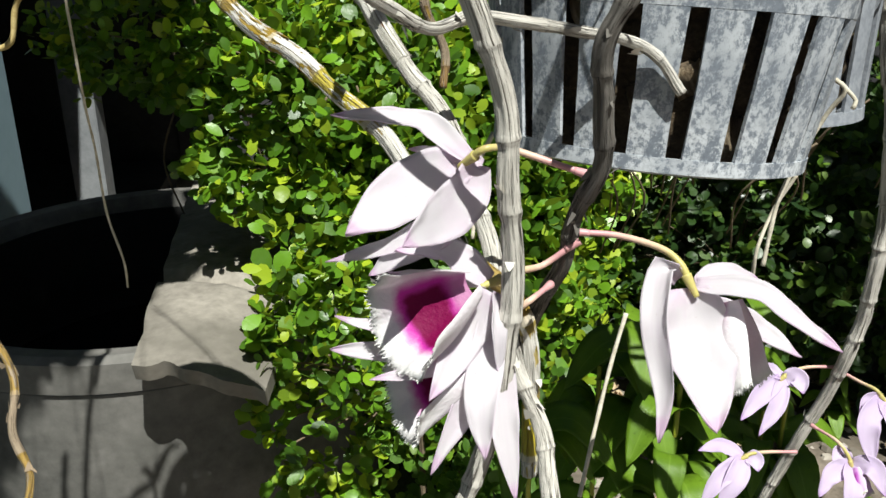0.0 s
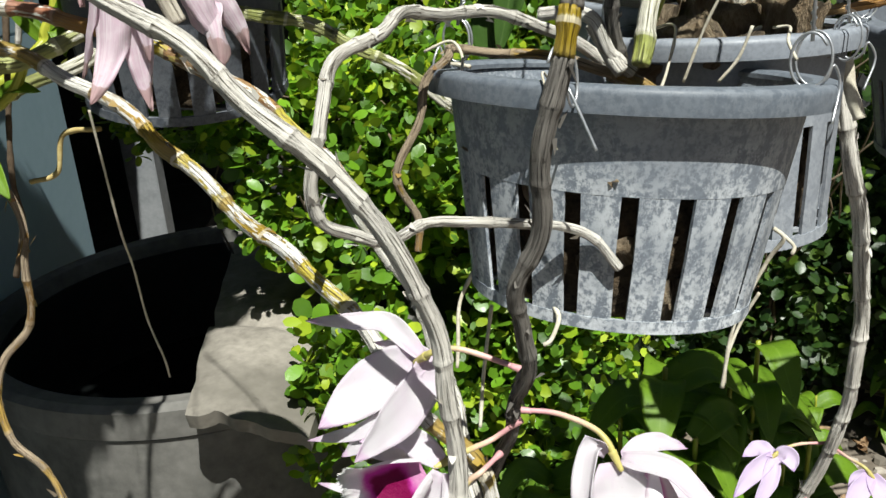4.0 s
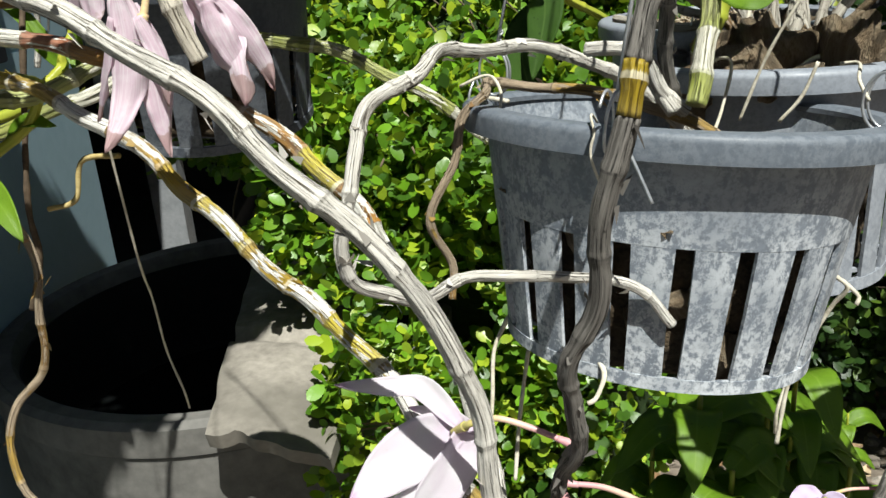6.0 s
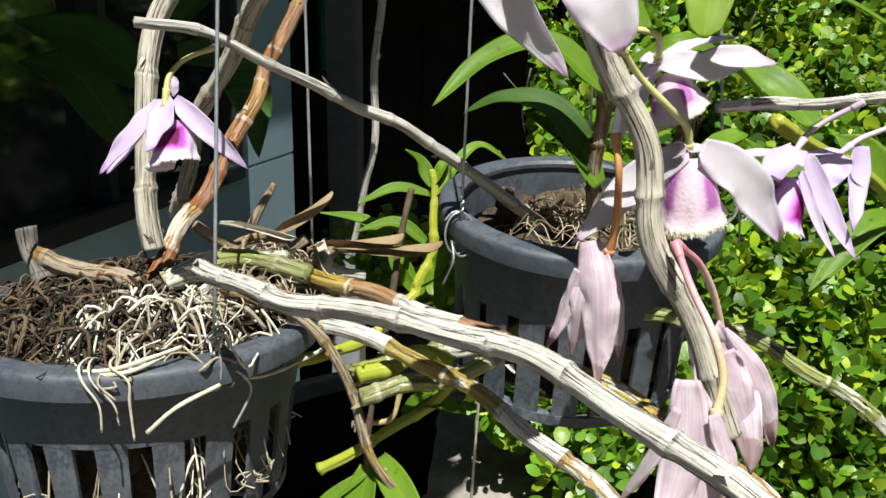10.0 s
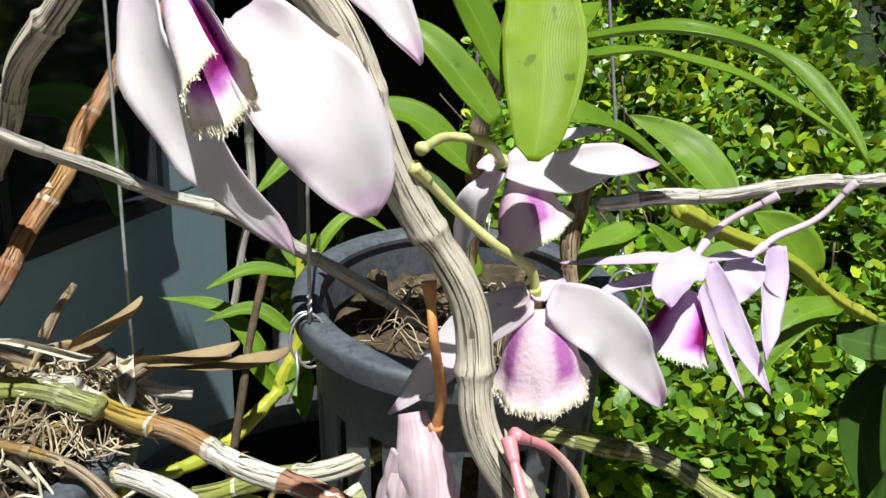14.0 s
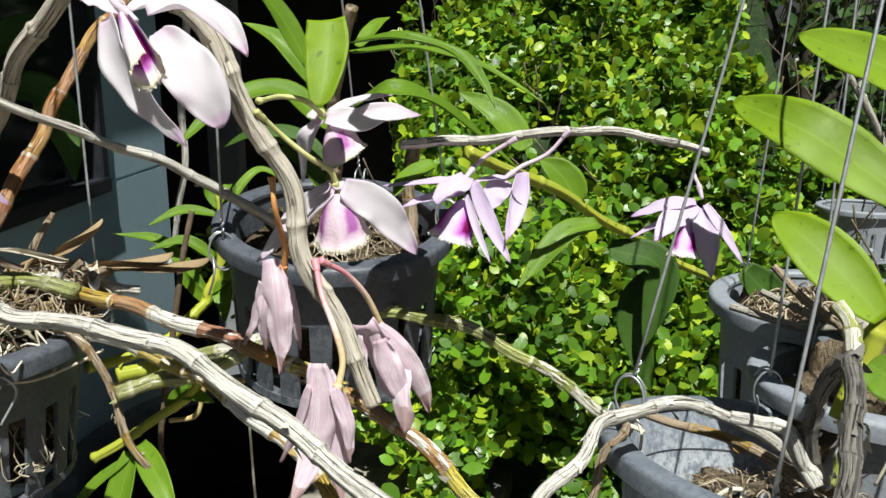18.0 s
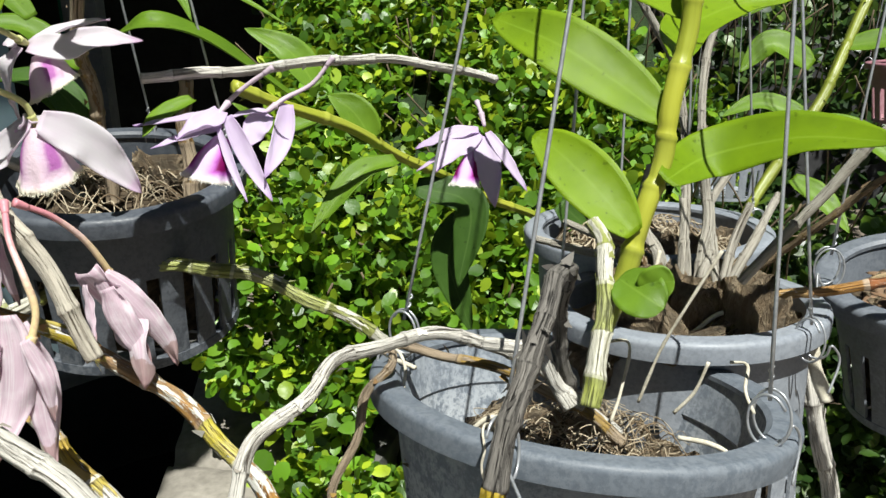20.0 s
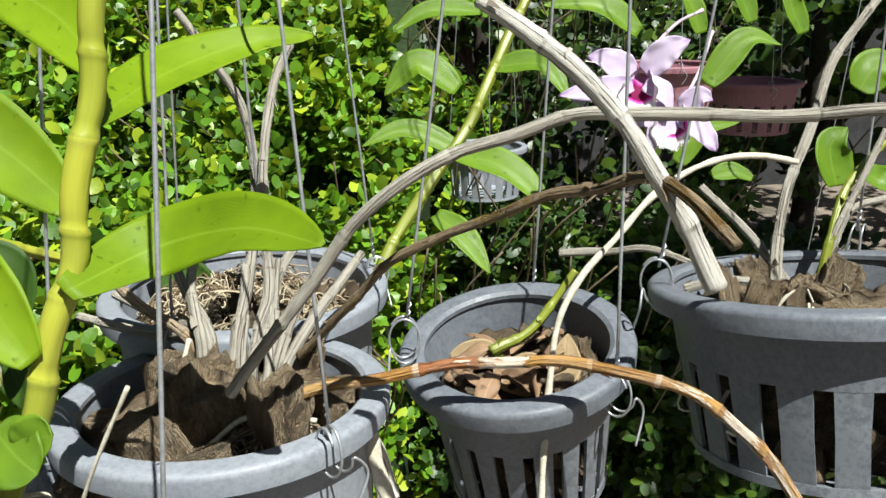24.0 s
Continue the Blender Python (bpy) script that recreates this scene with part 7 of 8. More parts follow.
flower(orchid_b, [(0.0653, 0.5527, 1.4508), (0.0670, 0.5448, 1.4470), (0.0680, 0.5428, 1.4433)], [
    ([(0.0657, 0.5400, 1.4357), (0.0459, 0.5400, 1.4327), (0.0260, 0.5424, 1.4250)], 0.0122, (0, -0.5, 0.85), 0.3),
    ([(0.0645, 0.5430, 1.4317), (0.0442, 0.5428, 1.4210), (0.0260, 0.5414, 1.4109)], 0.0058, (0, -0.5, 0.85), 0.3),
    ([(0.0654, 0.5387, 1.4351), (0.0514, 0.5302, 1.4264), (0.0390, 0.5149, 1.4151)], 0.0176, (-0.2, -0.85, 0.5), 0.2),
    ([(0.0681, 0.5386, 1.4325), (0.0715, 0.5257, 1.4136), (0.0749, 0.5176, 1.3925)], 0.0168, (0.1, -0.95, 0.2), 0.25),
    ([(0.0710, 0.5386, 1.4348), (0.0823, 0.5300, 1.4191), (0.0947, 0.5268, 1.3999)], 0.0077, (0.3, -0.8, 0.5), 0.3)], ((0.0607, 0.5315, 1.4244), (0.0566, 0.5207, 1.4027), 0.0143, (0.2, 0.6, 0.75)), PETAL_LILAC, LIP_VIOLET, STALK_LILAC, 104, "hanging lilac flower with violet lip", 1.0)
flower(orchid_b, [(-0.1486, 0.3653, 1.4685), (-0.1469, 0.3632, 1.4557), (-0.1476, 0.3750, 1.4362), (-0.1501, 0.3790, 1.4229)], [
    ([(-0.1572, 0.3780, 1.4285), (-0.1527, 0.3718, 1.4108), (-0.1516, 0.3714, 1.3920), (-0.1503, 0.3708, 1.3727)], 0.0171, (0, -0.97, 0.2), -0.9),
    ([(-0.1606, 0.3757, 1.4172), (-0.1657, 0.3769, 1.3996), (-0.1716, 0.3771, 1.3837)], 0.0081, (-0.3, -0.9, 0.2), -0.6),
    ([(-0.1506, 0.3819, 1.4178), (-0.1458, 0.3761, 1.4029), (-0.1438, 0.3818, 1.3807)], 0.0075, (0.3, -0.9, 0.2), -0.6),
    ([(-0.1561, 0.3794, 1.4207), (-0.1589, 0.3744, 1.4046), (-0.1621, 0.3812, 1.3796)], 0.0094, (0, -0.9, 0.2), -0.6)], None, PETAL_OLD, LIP, STALK_ORANGE, 105, "wilted pinkish hanging flower", 1.1)
flower(orchid_b, [(-0.1253, 0.3538, 1.4333), (-0.1196, 0.3438, 1.4218), (-0.1120, 0.3368, 1.4088), (-0.1081, 0.3341, 1.3956), (-0.1097, 0.3299, 1.3833)], [
    ([(-0.1191, 0.3317, 1.3946), (-0.1176, 0.3289, 1.3747), (-0.1209, 0.3246, 1.3531), (-0.1265, 0.3116, 1.3362)], 0.0159, (-0.1, -0.97, 0.2), -0.7),
    ([(-0.1162, 0.3322, 1.3899), (-0.1106, 0.3328, 1.3677), (-0.1099, 0.3319, 1.3477), (-0.1082, 0.3299, 1.3291)], 0.0149, (0.2, -0.97, 0.2), -0.7),
    ([(-0.1103, 0.3271, 1.3860), (-0.1041, 0.3269, 1.3691), (-0.1042, 0.3282, 1.3503)], 0.0072, (0.5, -0.8, 0.2), -0.5),
    ([(-0.1216, 0.3275, 1.3861), (-0.1288, 0.3297, 1.3659), (-0.1391, 0.3355, 1.3442)], 0.0054, (-0.4, -0.9, 0.2), -0.5)], None, PETAL_OLD, LIP, STALK_FLESH, 106, "wilted pinkish hanging flower", 1.1)
flower(orchid_b, [(-0.1244, 0.3625, 1.4322), (-0.1172, 0.3731, 1.4244), (-0.1107, 0.3845, 1.4110), (-0.1059, 0.3925, 1.3948), (-0.1057, 0.3938, 1.3908)], [
    ([(-0.1120, 0.3824, 1.3953), (-0.1049, 0.3954, 1.3745), (-0.0954, 0.3847, 1.3594), (-0.0909, 0.3809, 1.3396)], 0.0226, (-0.2, -0.95, 0.3), -0.7),
    ([(-0.1065, 0.3866, 1.3933), (-0.0937, 0.3905, 1.3740), (-0.0856, 0.3958, 1.3575), (-0.0815, 0.4007, 1.3438)], 0.0176, (0.2, -0.9, 0.4), -0.6),
    ([(-0.1147, 0.3858, 1.3895), (-0.1116, 0.3817, 1.3735), (-0.1065, 0.3725, 1.3637)], 0.0055, (-0.2, -0.9, 0.2), -0.5),
    ([(-0.1042, 0.3846, 1.3876), (-0.0970, 0.3842, 1.3681), (-0.0890, 0.3877, 1.3484)], 0.0137, (0, -0.9, 0.2), -0.5)], None, PETAL_OLD, LIP, STALK_FLESH, 107, "wilted pinkish hanging flower", 1.1)

plantlet_b = thing("orchid_plant", "small bright green orchid shoot beside a black pot", "orchid", "orchids")
cane([(-0.2935, 0.5869, 1.3372), (-0.2845, 0.5969, 1.3680), (-0.2863, 0.6056, 1.4063), (-0.2886, 0.6087, 1.4215)], 0.0042, 0.0022, CANE_YELLOW, plantlet_b, "pale green shoot", 108, joint=0.02)
blade("leaf", [(-0.2873, 0.6062, 1.4101), (-0.2964, 0.6074, 1.4253), (-0.3042, 0.5971, 1.4361)], 0.011, (0, -0.6, 0.8), LEAF, plantlet_b, cup=0.4, curve="leaf", nu=28, nv=10, seed=109, ripple=0.05)
blade("leaf", [(-0.2884, 0.6046, 1.4043), (-0.3089, 0.5894, 1.4094), (-0.3315, 0.5754, 1.3998)], 0.011, (0, -0.6, 0.8), LEAF, plantlet_b, cup=0.4, curve="leaf", nu=28, nv=10, seed=110, ripple=0.05)
blade("leaf", [(-0.2867, 0.6069, 1.4120), (-0.2813, 0.6117, 1.4255), (-0.2830, 0.6220, 1.4262)], 0.009, (0, -0.6, 0.8), LEAF, plantlet_b, cup=0.4, curve="leaf", nu=28, nv=10, seed=111, ripple=0.05)
blade("leaf", [(-0.2886, 0.5967, 1.3717), (-0.3088, 0.5890, 1.3858), (-0.3327, 0.5758, 1.3808)], 0.011, (0, -0.6, 0.8), LEAF, plantlet_b, cup=0.4, curve="leaf", nu=28, nv=10, seed=112, ripple=0.05)
blade("leaf", [(-0.2854, 0.6054, 1.4043), (-0.2637, 0.6298, 1.4362), (-0.2418, 0.6441, 1.4256)], 0.01, (0, -0.6, 0.8), LEAF, plantlet_b, cup=0.4, curve="leaf", nu=28, nv=10, seed=113, ripple=0.05)
blade("leaf", [(-0.2903, 0.5897, 1.3449), (-0.2766, 0.5913, 1.3578), (-0.2693, 0.5929, 1.3779)], 0.016, (0, -0.6, 0.8), LEAF, plantlet_b, cup=0.4, curve="leaf", nu=28, nv=10, seed=114, ripple=0.05)
blade("leaf", [(-0.2919, 0.5883, 1.3410), (-0.3254, 0.5890, 1.3827), (-0.3639, 0.5803, 1.3918)], 0.012, (0, -0.6, 0.8), LEAF, plantlet_b, cup=0.4, curve="leaf", nu=28, nv=10, seed=115, ripple=0.05)
blade("leaf", [(-0.2935, 0.5869, 1.3372), (-0.3050, 0.5782, 1.3586), (-0.3099, 0.5805, 1.3736)], 0.01, (0, -0.6, 0.8), LEAF, plantlet_b, cup=0.4, curve="leaf", nu=28, nv=10, seed=116, ripple=0.05)
blade("leaf", [(-0.2935, 0.5869, 1.3372), (-0.2782, 0.5831, 1.3477), (-0.2702, 0.5700, 1.3283)], 0.018, (0, -0.6, 0.8), LEAF, plantlet_b, cup=0.4, curve="leaf", nu=28, nv=10, seed=117, ripple=0.05)
cane([(-0.3807, 0.7640, 1.5893), (-0.3793, 0.7548, 1.5468), (-0.3800, 0.7393, 1.4786), (-0.3800, 0.7371, 1.4218), (-0.3886, 0.7370, 1.3850), (-0.4046, 0.7395, 1.3217)], 0.0034, 0.0026, CANE_GREY, plantlet_b, "thin hanging dry cane", 118, joint=0.05)
cane([(-0.3454, 0.5023, 1.3120), (-0.3334, 0.5266, 1.3104), (-0.3164, 0.5533, 1.3129), (-0.2935, 0.5869, 1.3372)], 0.004, 0.004, CANE_YELLOW, plantlet_b, "green stem of the shoot", 119)

orchid_s = thing("orchid_plant", "orchid with broad glossy leaves on a yellow-green cane", "orchid", "orchids")
cane([(0.1250, 0.4185, 1.3474), (0.1344, 0.4237, 1.3747), (0.1443, 0.4289, 1.4028), (0.1534, 0.4342, 1.4325), (0.1596, 0.4398, 1.4642), (0.1661, 0.4452, 1.4964), (0.1708, 0.4510, 1.5281)], 0.005, 0.0044, CANE_YELLOW, orchid_s, "thick yellow-green cane", 120, joint=0.03, flakes=0)
blade("leaf", [(0.1557, 0.4383, 1.4523), (0.1323, 0.4536, 1.4706), (0.1056, 0.4653, 1.4882), (0.0745, 0.4898, 1.5018)], 0.0340, (-0.1, -0.85, 0.5), LEAF_BRIGHT, orchid_s, cup=0.22, curve="broad", nu=28, nv=10, seed=121, ripple=0.05)
blade("leaf", [(0.1395, 0.4208, 1.4002), (0.1241, 0.4332, 1.4182), (0.1075, 0.4483, 1.4342), (0.0943, 0.4607, 1.4435)], 0.0310, (-0.2, -0.8, 0.5), LEAF_BRIGHT, orchid_s, cup=0.22, curve="broad", nu=28, nv=10, seed=122, ripple=0.05)
blade("leaf", [(0.1534, 0.4230, 1.4253), (0.1817, 0.4516, 1.4320), (0.2166, 0.4306, 1.4432), (0.2447, 0.3943, 1.4455)], 0.0320, (0.1, -0.75, 0.65), LEAF_BRIGHT, orchid_s, cup=0.22, curve="broad", nu=28, nv=10, seed=123, ripple=0.05)
blade("leaf", [(0.1611, 0.4429, 1.4800), (0.1809, 0.5070, 1.4936), (0.2158, 0.5377, 1.5053), (0.2475, 0.5398, 1.5081)], 0.0280, (0.1, -0.6, 0.8), LEAF_BRIGHT, orchid_s, cup=0.22, curve="broad", nu=28, nv=10, seed=124, ripple=0.05)
blade("leaf", [(0.1689, 0.4518, 1.4996), (0.1477, 0.4798, 1.5201), (0.1101, 0.5077, 1.5380)], 0.03, (-0.1, -0.8, 0.5), LEAF_BRIGHT, orchid_s, cup=0.22, curve="broad", nu=28, nv=10, seed=125, ripple=0.05)
blade("leaf", [(0.1297, 0.4037, 1.3833), (0.1394, 0.3924, 1.3785), (0.1472, 0.3867, 1.3743)], 0.024, (0, -0.9, 0.4), LEAF, orchid_s, cup=0.15, curve="round", nu=28, nv=10, seed=126, ripple=0.05)
blade("leaf", [(0.1393, 0.3965, 1.3781), (0.1460, 0.3937, 1.3838), (0.1522, 0.3908, 1.3858)], 0.018, (0.2, -0.9, 0.4), LEAF, orchid_s, cup=0.15, curve="round", nu=28, nv=10, seed=127, ripple=0.05)
cane([(0.1850, 0.5357, 1.3095), (0.1840, 0.5564, 1.3484), (0.1702, 0.5755, 1.3688), (0.1576, 0.5958, 1.3934)], 0.0034, 0.0024, CANE_ASH, orchid_s, "thin dry cane", 128, joint=0.045, flakes=1)
cane([(0.1944, 0.5341, 1.3094), (0.1977, 0.5540, 1.3483), (0.2009, 0.5684, 1.3624), (0.2044, 0.5830, 1.3774), (0.2105, 0.6151, 1.4162), (0.2051, 0.6299, 1.4614), (0.1914, 0.6308, 1.4913), (0.1719, 0.6323, 1.5200)], 0.0034, 0.0024, CANE_ASH, orchid_s, "thin dry cane", 129, joint=0.045, flakes=1)
cane([(0.2017, 0.5329, 1.3093), (0.2085, 0.5531, 1.3511), (0.2157, 0.5696, 1.3744), (0.2158, 0.5982, 1.4329), (0.2227, 0.6196, 1.4719), (0.2378, 0.6382, 1.5062)], 0.0034, 0.0024, CANE_ASH, orchid_s, "thin dry cane", 130, joint=0.045, flakes=1)
cane([(0.2070, 0.5320, 1.3092), (0.2156, 0.5491, 1.3422), (0.2181, 0.5655, 1.3622), (0.2207, 0.5821, 1.3834)], 0.0034, 0.0024, CANE_ASH, orchid_s, "thin dry cane", 131, joint=0.045, flakes=1)
cane([(0.2091, 0.5316, 1.3092), (0.2188, 0.5375, 1.3404), (0.2289, 0.5523, 1.3597), (0.2425, 0.5669, 1.3801)], 0.0034, 0.0024, CANE_ASH, orchid_s, "thin dry cane", 132, joint=0.045, flakes=1)
cane([(0.1798, 0.5366, 1.3096), (0.1749, 0.5673, 1.3446), (0.1519, 0.5844, 1.3533), (0.1248, 0.6024, 1.3625)], 0.0034, 0.0024, CANE_ASH, orchid_s, "thin dry cane", 133, joint=0.045, flakes=1)
cane([(0.1819, 0.5363, 1.3095), (0.1780, 0.5668, 1.3446), (0.1450, 0.5827, 1.3441), (0.1045, 0.6020, 1.3501)], 0.0034, 0.0024, CANE_ASH, orchid_s, "thin dry cane", 134, joint=0.045, flakes=1)
cane([(0.1777, 0.5370, 1.3096), (0.1732, 0.5573, 1.3456), (0.1470, 0.5677, 1.3651), (0.1255, 0.5782, 1.3876)], 0.0034, 0.0024, CANE_TAN, orchid_s, "thin dry cane", 135, joint=0.045, flakes=1)
cane([(0.1808, 0.5365, 1.3095), (0.1792, 0.5469, 1.3496), (0.1756, 0.5614, 1.3604), (0.1739, 0.5777, 1.3779), (0.1821, 0.5944, 1.4024)], 0.0034, 0.0024, CANE_ASH, orchid_s, "thin dry cane", 136, joint=0.045, flakes=1)
cane([(0.1955, 0.5339, 1.3094), (0.1988, 0.5520, 1.3424), (0.2012, 0.5665, 1.3564), (0.2033, 0.5842, 1.3805)], 0.0034, 0.0024, CANE_ASH, orchid_s, "thin dry cane", 137, joint=0.045, flakes=1)
cane([(0.2059, 0.5322, 1.3092), (0.2140, 0.5365, 1.3347), (0.2155, 0.5641, 1.3562), (0.2233, 0.5904, 1.3772), (0.2392, 0.6042, 1.3965)], 0.0034, 0.0024, CANE_ASH, orchid_s, "thin dry cane", 138, joint=0.045, flakes=1)
cane([(0.2112, 0.5313, 1.3092), (0.2214, 0.5352, 1.3346), (0.2410, 0.5502, 1.3596), (0.2549, 0.5725, 1.3706), (0.2697, 0.5941, 1.3800)], 0.0034, 0.0024, CANE_ASH, orchid_s, "thin dry cane", 139, joint=0.045, flakes=1)
cane([(0.2007, 0.5330, 1.3093), (0.2069, 0.5395, 1.3406), (0.2129, 0.5514, 1.3481), (0.2169, 0.5675, 1.3683), (0.2151, 0.5869, 1.3958)], 0.0034, 0.0024, CANE_ASH, orchid_s, "thin dry cane", 140, joint=0.045, flakes=1)
cane([(0.2032, 0.4561, 1.3634), (0.2213, 0.4519, 1.3885), (0.2397, 0.4479, 1.4137), (0.2570, 0.4450, 1.4369), (0.2769, 0.4429, 1.4538), (0.2985, 0.4425, 1.4657), (0.3218, 0.4425, 1.4721), (0.3463, 0.4427, 1.4789), (0.3751, 0.4402, 1.4784), (0.4062, 0.4367, 1.4781), (0.4389, 0.4326, 1.4772), (0.4729, 0.4281, 1.4787)], 0.0025, 0.0026, CANE_ASH, orchid_s, "long bare grey cane arching across", 141, joint=0.05, flakes=0)
cane([(0.2318, 0.5114, 1.3542), (0.2457, 0.4960, 1.3741), (0.2596, 0.4806, 1.3940), (0.2728, 0.4653, 1.4143), (0.2920, 0.4469, 1.4301), (0.3109, 0.4275, 1.4428), (0.3259, 0.4086, 1.4548), (0.3388, 0.3886, 1.4614), (0.3468, 0.3701, 1.4687), (0.3526, 0.3498, 1.4663), (0.3564, 0.3295, 1.4570)], 0.002, 0.0019, CANE_UMBER, orchid_s, "wavy brown dry cane", 142, joint=0.025, flakes=3)
cane([(0.2262, 0.5077, 1.3345), (0.2610, 0.5029, 1.3416), (0.2960, 0.4971, 1.3481), (0.3299, 0.4885, 1.3526), (0.3617, 0.4763, 1.3541), (0.3898, 0.4613, 1.3527), (0.4130, 0.4441, 1.3463), (0.4297, 0.4265, 1.3343), (0.4395, 0.4101, 1.3171), (0.4480, 0.3944, 1.2990)], 0.003, 0.0028, CANE_RED, orchid_s, "red-brown bent cane", 143, joint=0.03, flakes=1)
cane([(0.2956, 0.3856, 1.5230), (0.3102, 0.3799, 1.5131), (0.3246, 0.3741, 1.5025), (0.3365, 0.3689, 1.4882), (0.3465, 0.3639, 1.4712), (0.3569, 0.3580, 1.4544), (0.3654, 0.3524, 1.4364)], 0.0028, 0.0032, CANE_GREY, orchid_s, "thick pale dry cane hanging down", 144, joint=0.035)
tube("root", [(0.3416, 0.4686, 1.1610), (0.3474, 0.4803, 1.2095), (0.3529, 0.4916, 1.2557), (0.3571, 0.5016, 1.2958), (0.3622, 0.5107, 1.3302), (0.3689, 0.5196, 1.3587), (0.3833, 0.5260, 1.3812), (0.4041, 0.5314, 1.4001), (0.4247, 0.5389, 1.4183), (0.4478, 0.5455, 1.4305), (0.4731, 0.5513, 1.4366), (0.4992, 0.5565, 1.4361), (0.5259, 0.5615, 1.4304)], 0.0019, ROOT, orchid_s, bumpy=0.25, seed=145, sides=9, step=0.002)
tube("root", [(0.2380, 0.4930, 1.3271), (0.2220, 0.4918, 1.3316), (0.2036, 0.4901, 1.3332), (0.1875, 0.4845, 1.3236)], 0.0014, ROOT, orchid_s, bumpy=0.25, seed=146, sides=9, step=0.002)
tube("root", [(0.1766, 0.5295, 1.3604), (0.1665, 0.5119, 1.3322), (0.1438, 0.4986, 1.3110), (0.1386, 0.4895, 1.2957)], 0.0014, ROOT, orchid_s, bumpy=0.25, seed=147, sides=9, step=0.002)
tube("root", [(0.2651, 0.5098, 1.3102), (0.2670, 0.5043, 1.2933), (0.2730, 0.4972, 1.2734)], 0.0044, ROOT, orchid_s, bumpy=0.25, seed=148, sides=9, step=0.002)
tube("root", [(0.4901, 0.4424, 1.2827), (0.5157, 0.4634, 1.2960), (0.5383, 0.4774, 1.3194)], 0.0019, CANE_YELLOW, orchid_s, bumpy=0.25, seed=149, sides=9, step=0.002)

orchid_m = thing("orchid_plant", "young orchid with green stem in a small pot of dead leaves", "orchid", "orchids")
cane([(0.3384, 0.5463, 1.3310), (0.3594, 0.5507, 1.3396), (0.3797, 0.5578, 1.3564), (0.3921, 0.5605, 1.3721)], 0.003, 0.0022, CANE_OLIVE, orchid_m, "thin green stem", 150, joint=0.03)
blade("dead_leaf", [(0.3708, 0.5254, 1.3151), (0.3779, 0.5334, 1.3280), (0.3820, 0.5421, 1.3413)], 0.02, (0, -0.7, 0.7), LEAF_DEAD, orchid_m, cup=0.4, curve="leaf", nu=28, nv=10, seed=151, ripple=0.05)
blade("dead_leaf", [(0.3407, 0.5416, 1.3171), (0.3537, 0.5283, 1.3153), (0.3616, 0.5219, 1.3160)], 0.014, (0, -0.7, 0.7), LEAF_DEAD, orchid_m, cup=0.4, curve="leaf", nu=28, nv=10, seed=152, ripple=0.05)
blade("dead_leaf", [(0.3174, 0.5578, 1.3224), (0.3373, 0.5563, 1.3285), (0.3423, 0.5488, 1.3242)], 0.016, (0, -0.7, 0.7), LEAF_DEAD, orchid_m, cup=0.4, curve="leaf", nu=28, nv=10, seed=153, ripple=0.05)
blade("dead_leaf", [(0.3473, 0.5419, 1.3216), (0.3620, 0.5352, 1.3251), (0.3679, 0.5268, 1.3181)], 0.016, (0, -0.7, 0.7), LEAF_DEAD, orchid_m, cup=0.4, curve="leaf", nu=28, nv=10, seed=154, ripple=0.05)
for k in range(18):
    r3 = random.Random(90 + k)
    c3 = Vector((0.352 + r3.uniform(-0.034, 0.034), 0.546 + r3.uniform(-0.034, 0.034), 1.318 + r3.uniform(0, 0.008)))
    d3 = Vector((r3.uniform(-1, 1), r3.uniform(-1, 1), r3.uniform(-0.1, 0.35))).normalized() * r3.uniform(0.012, 0.022)
    blade("dead_leaf", [c3 - d3, c3 + Vector((0, 0, 0.005)), c3 + d3], r3.uniform(0.007, 0.013), (r3.uniform(-0.7, 0.7), -0.4, 0.9), LEAF_BROWN, orchid_m, cup=r3.uniform(-0.6, 0.8), nu=12, nv=6, seed=k, ripple=0.35, twist=r3.uniform(-1, 1))

orchid_q = thing("orchid_plant", "orchid clump with slender pale canes and pink flowers", "orchid", "orchids")
cane([(0.5230, 0.5649, 1.3544), (0.5312, 0.5804, 1.3750), (0.5462, 0.5983, 1.4070), (0.5712, 0.6171, 1.4473), (0.5942, 0.6357, 1.4856), (0.6344, 0.6517, 1.5252)], 0.0035200000000000006, 0.002728, CANE_ASH, orchid_q, "slender pale cane", 155, joint=0.045, flakes=1)
cane([(0.5461, 0.5589, 1.3474), (0.5584, 0.5661, 1.3775), (0.5777, 0.5731, 1.4109), (0.5964, 0.5802, 1.4442)], 0.0024000000000000002, 0.00186, CANE_ASH, orchid_q, "slender pale cane", 156, joint=0.045, flakes=1)
cane([(0.5619, 0.5753, 1.3404), (0.5829, 0.5867, 1.3890), (0.6080, 0.5856, 1.3992)], 0.00256, 0.001984, CANE_ASH, orchid_q, "slender pale cane", 157, joint=0.045, flakes=1)
cane([(0.5441, 0.5794, 1.3441), (0.5263, 0.6018, 1.3730), (0.5000, 0.6261, 1.4032)], 0.0032, 0.00248, CANE_ASH, orchid_q, "slender pale cane", 158, joint=0.045, flakes=1)
cane([(0.4578, 0.5559, 1.3585), (0.4787, 0.5487, 1.3637), (0.5054, 0.5387, 1.3628)], 0.00288, 0.002232, CANE_ASH, orchid_q, "slender pale cane", 159, joint=0.045, flakes=1)
cane([(0.4220, 0.6843, 1.3429), (0.4522, 0.6603, 1.3504), (0.4722, 0.6381, 1.3579), (0.4968, 0.6105, 1.3506)], 0.00288, 0.002232, CANE_ASH, orchid_q, "slender pale cane", 160, joint=0.045, flakes=1)
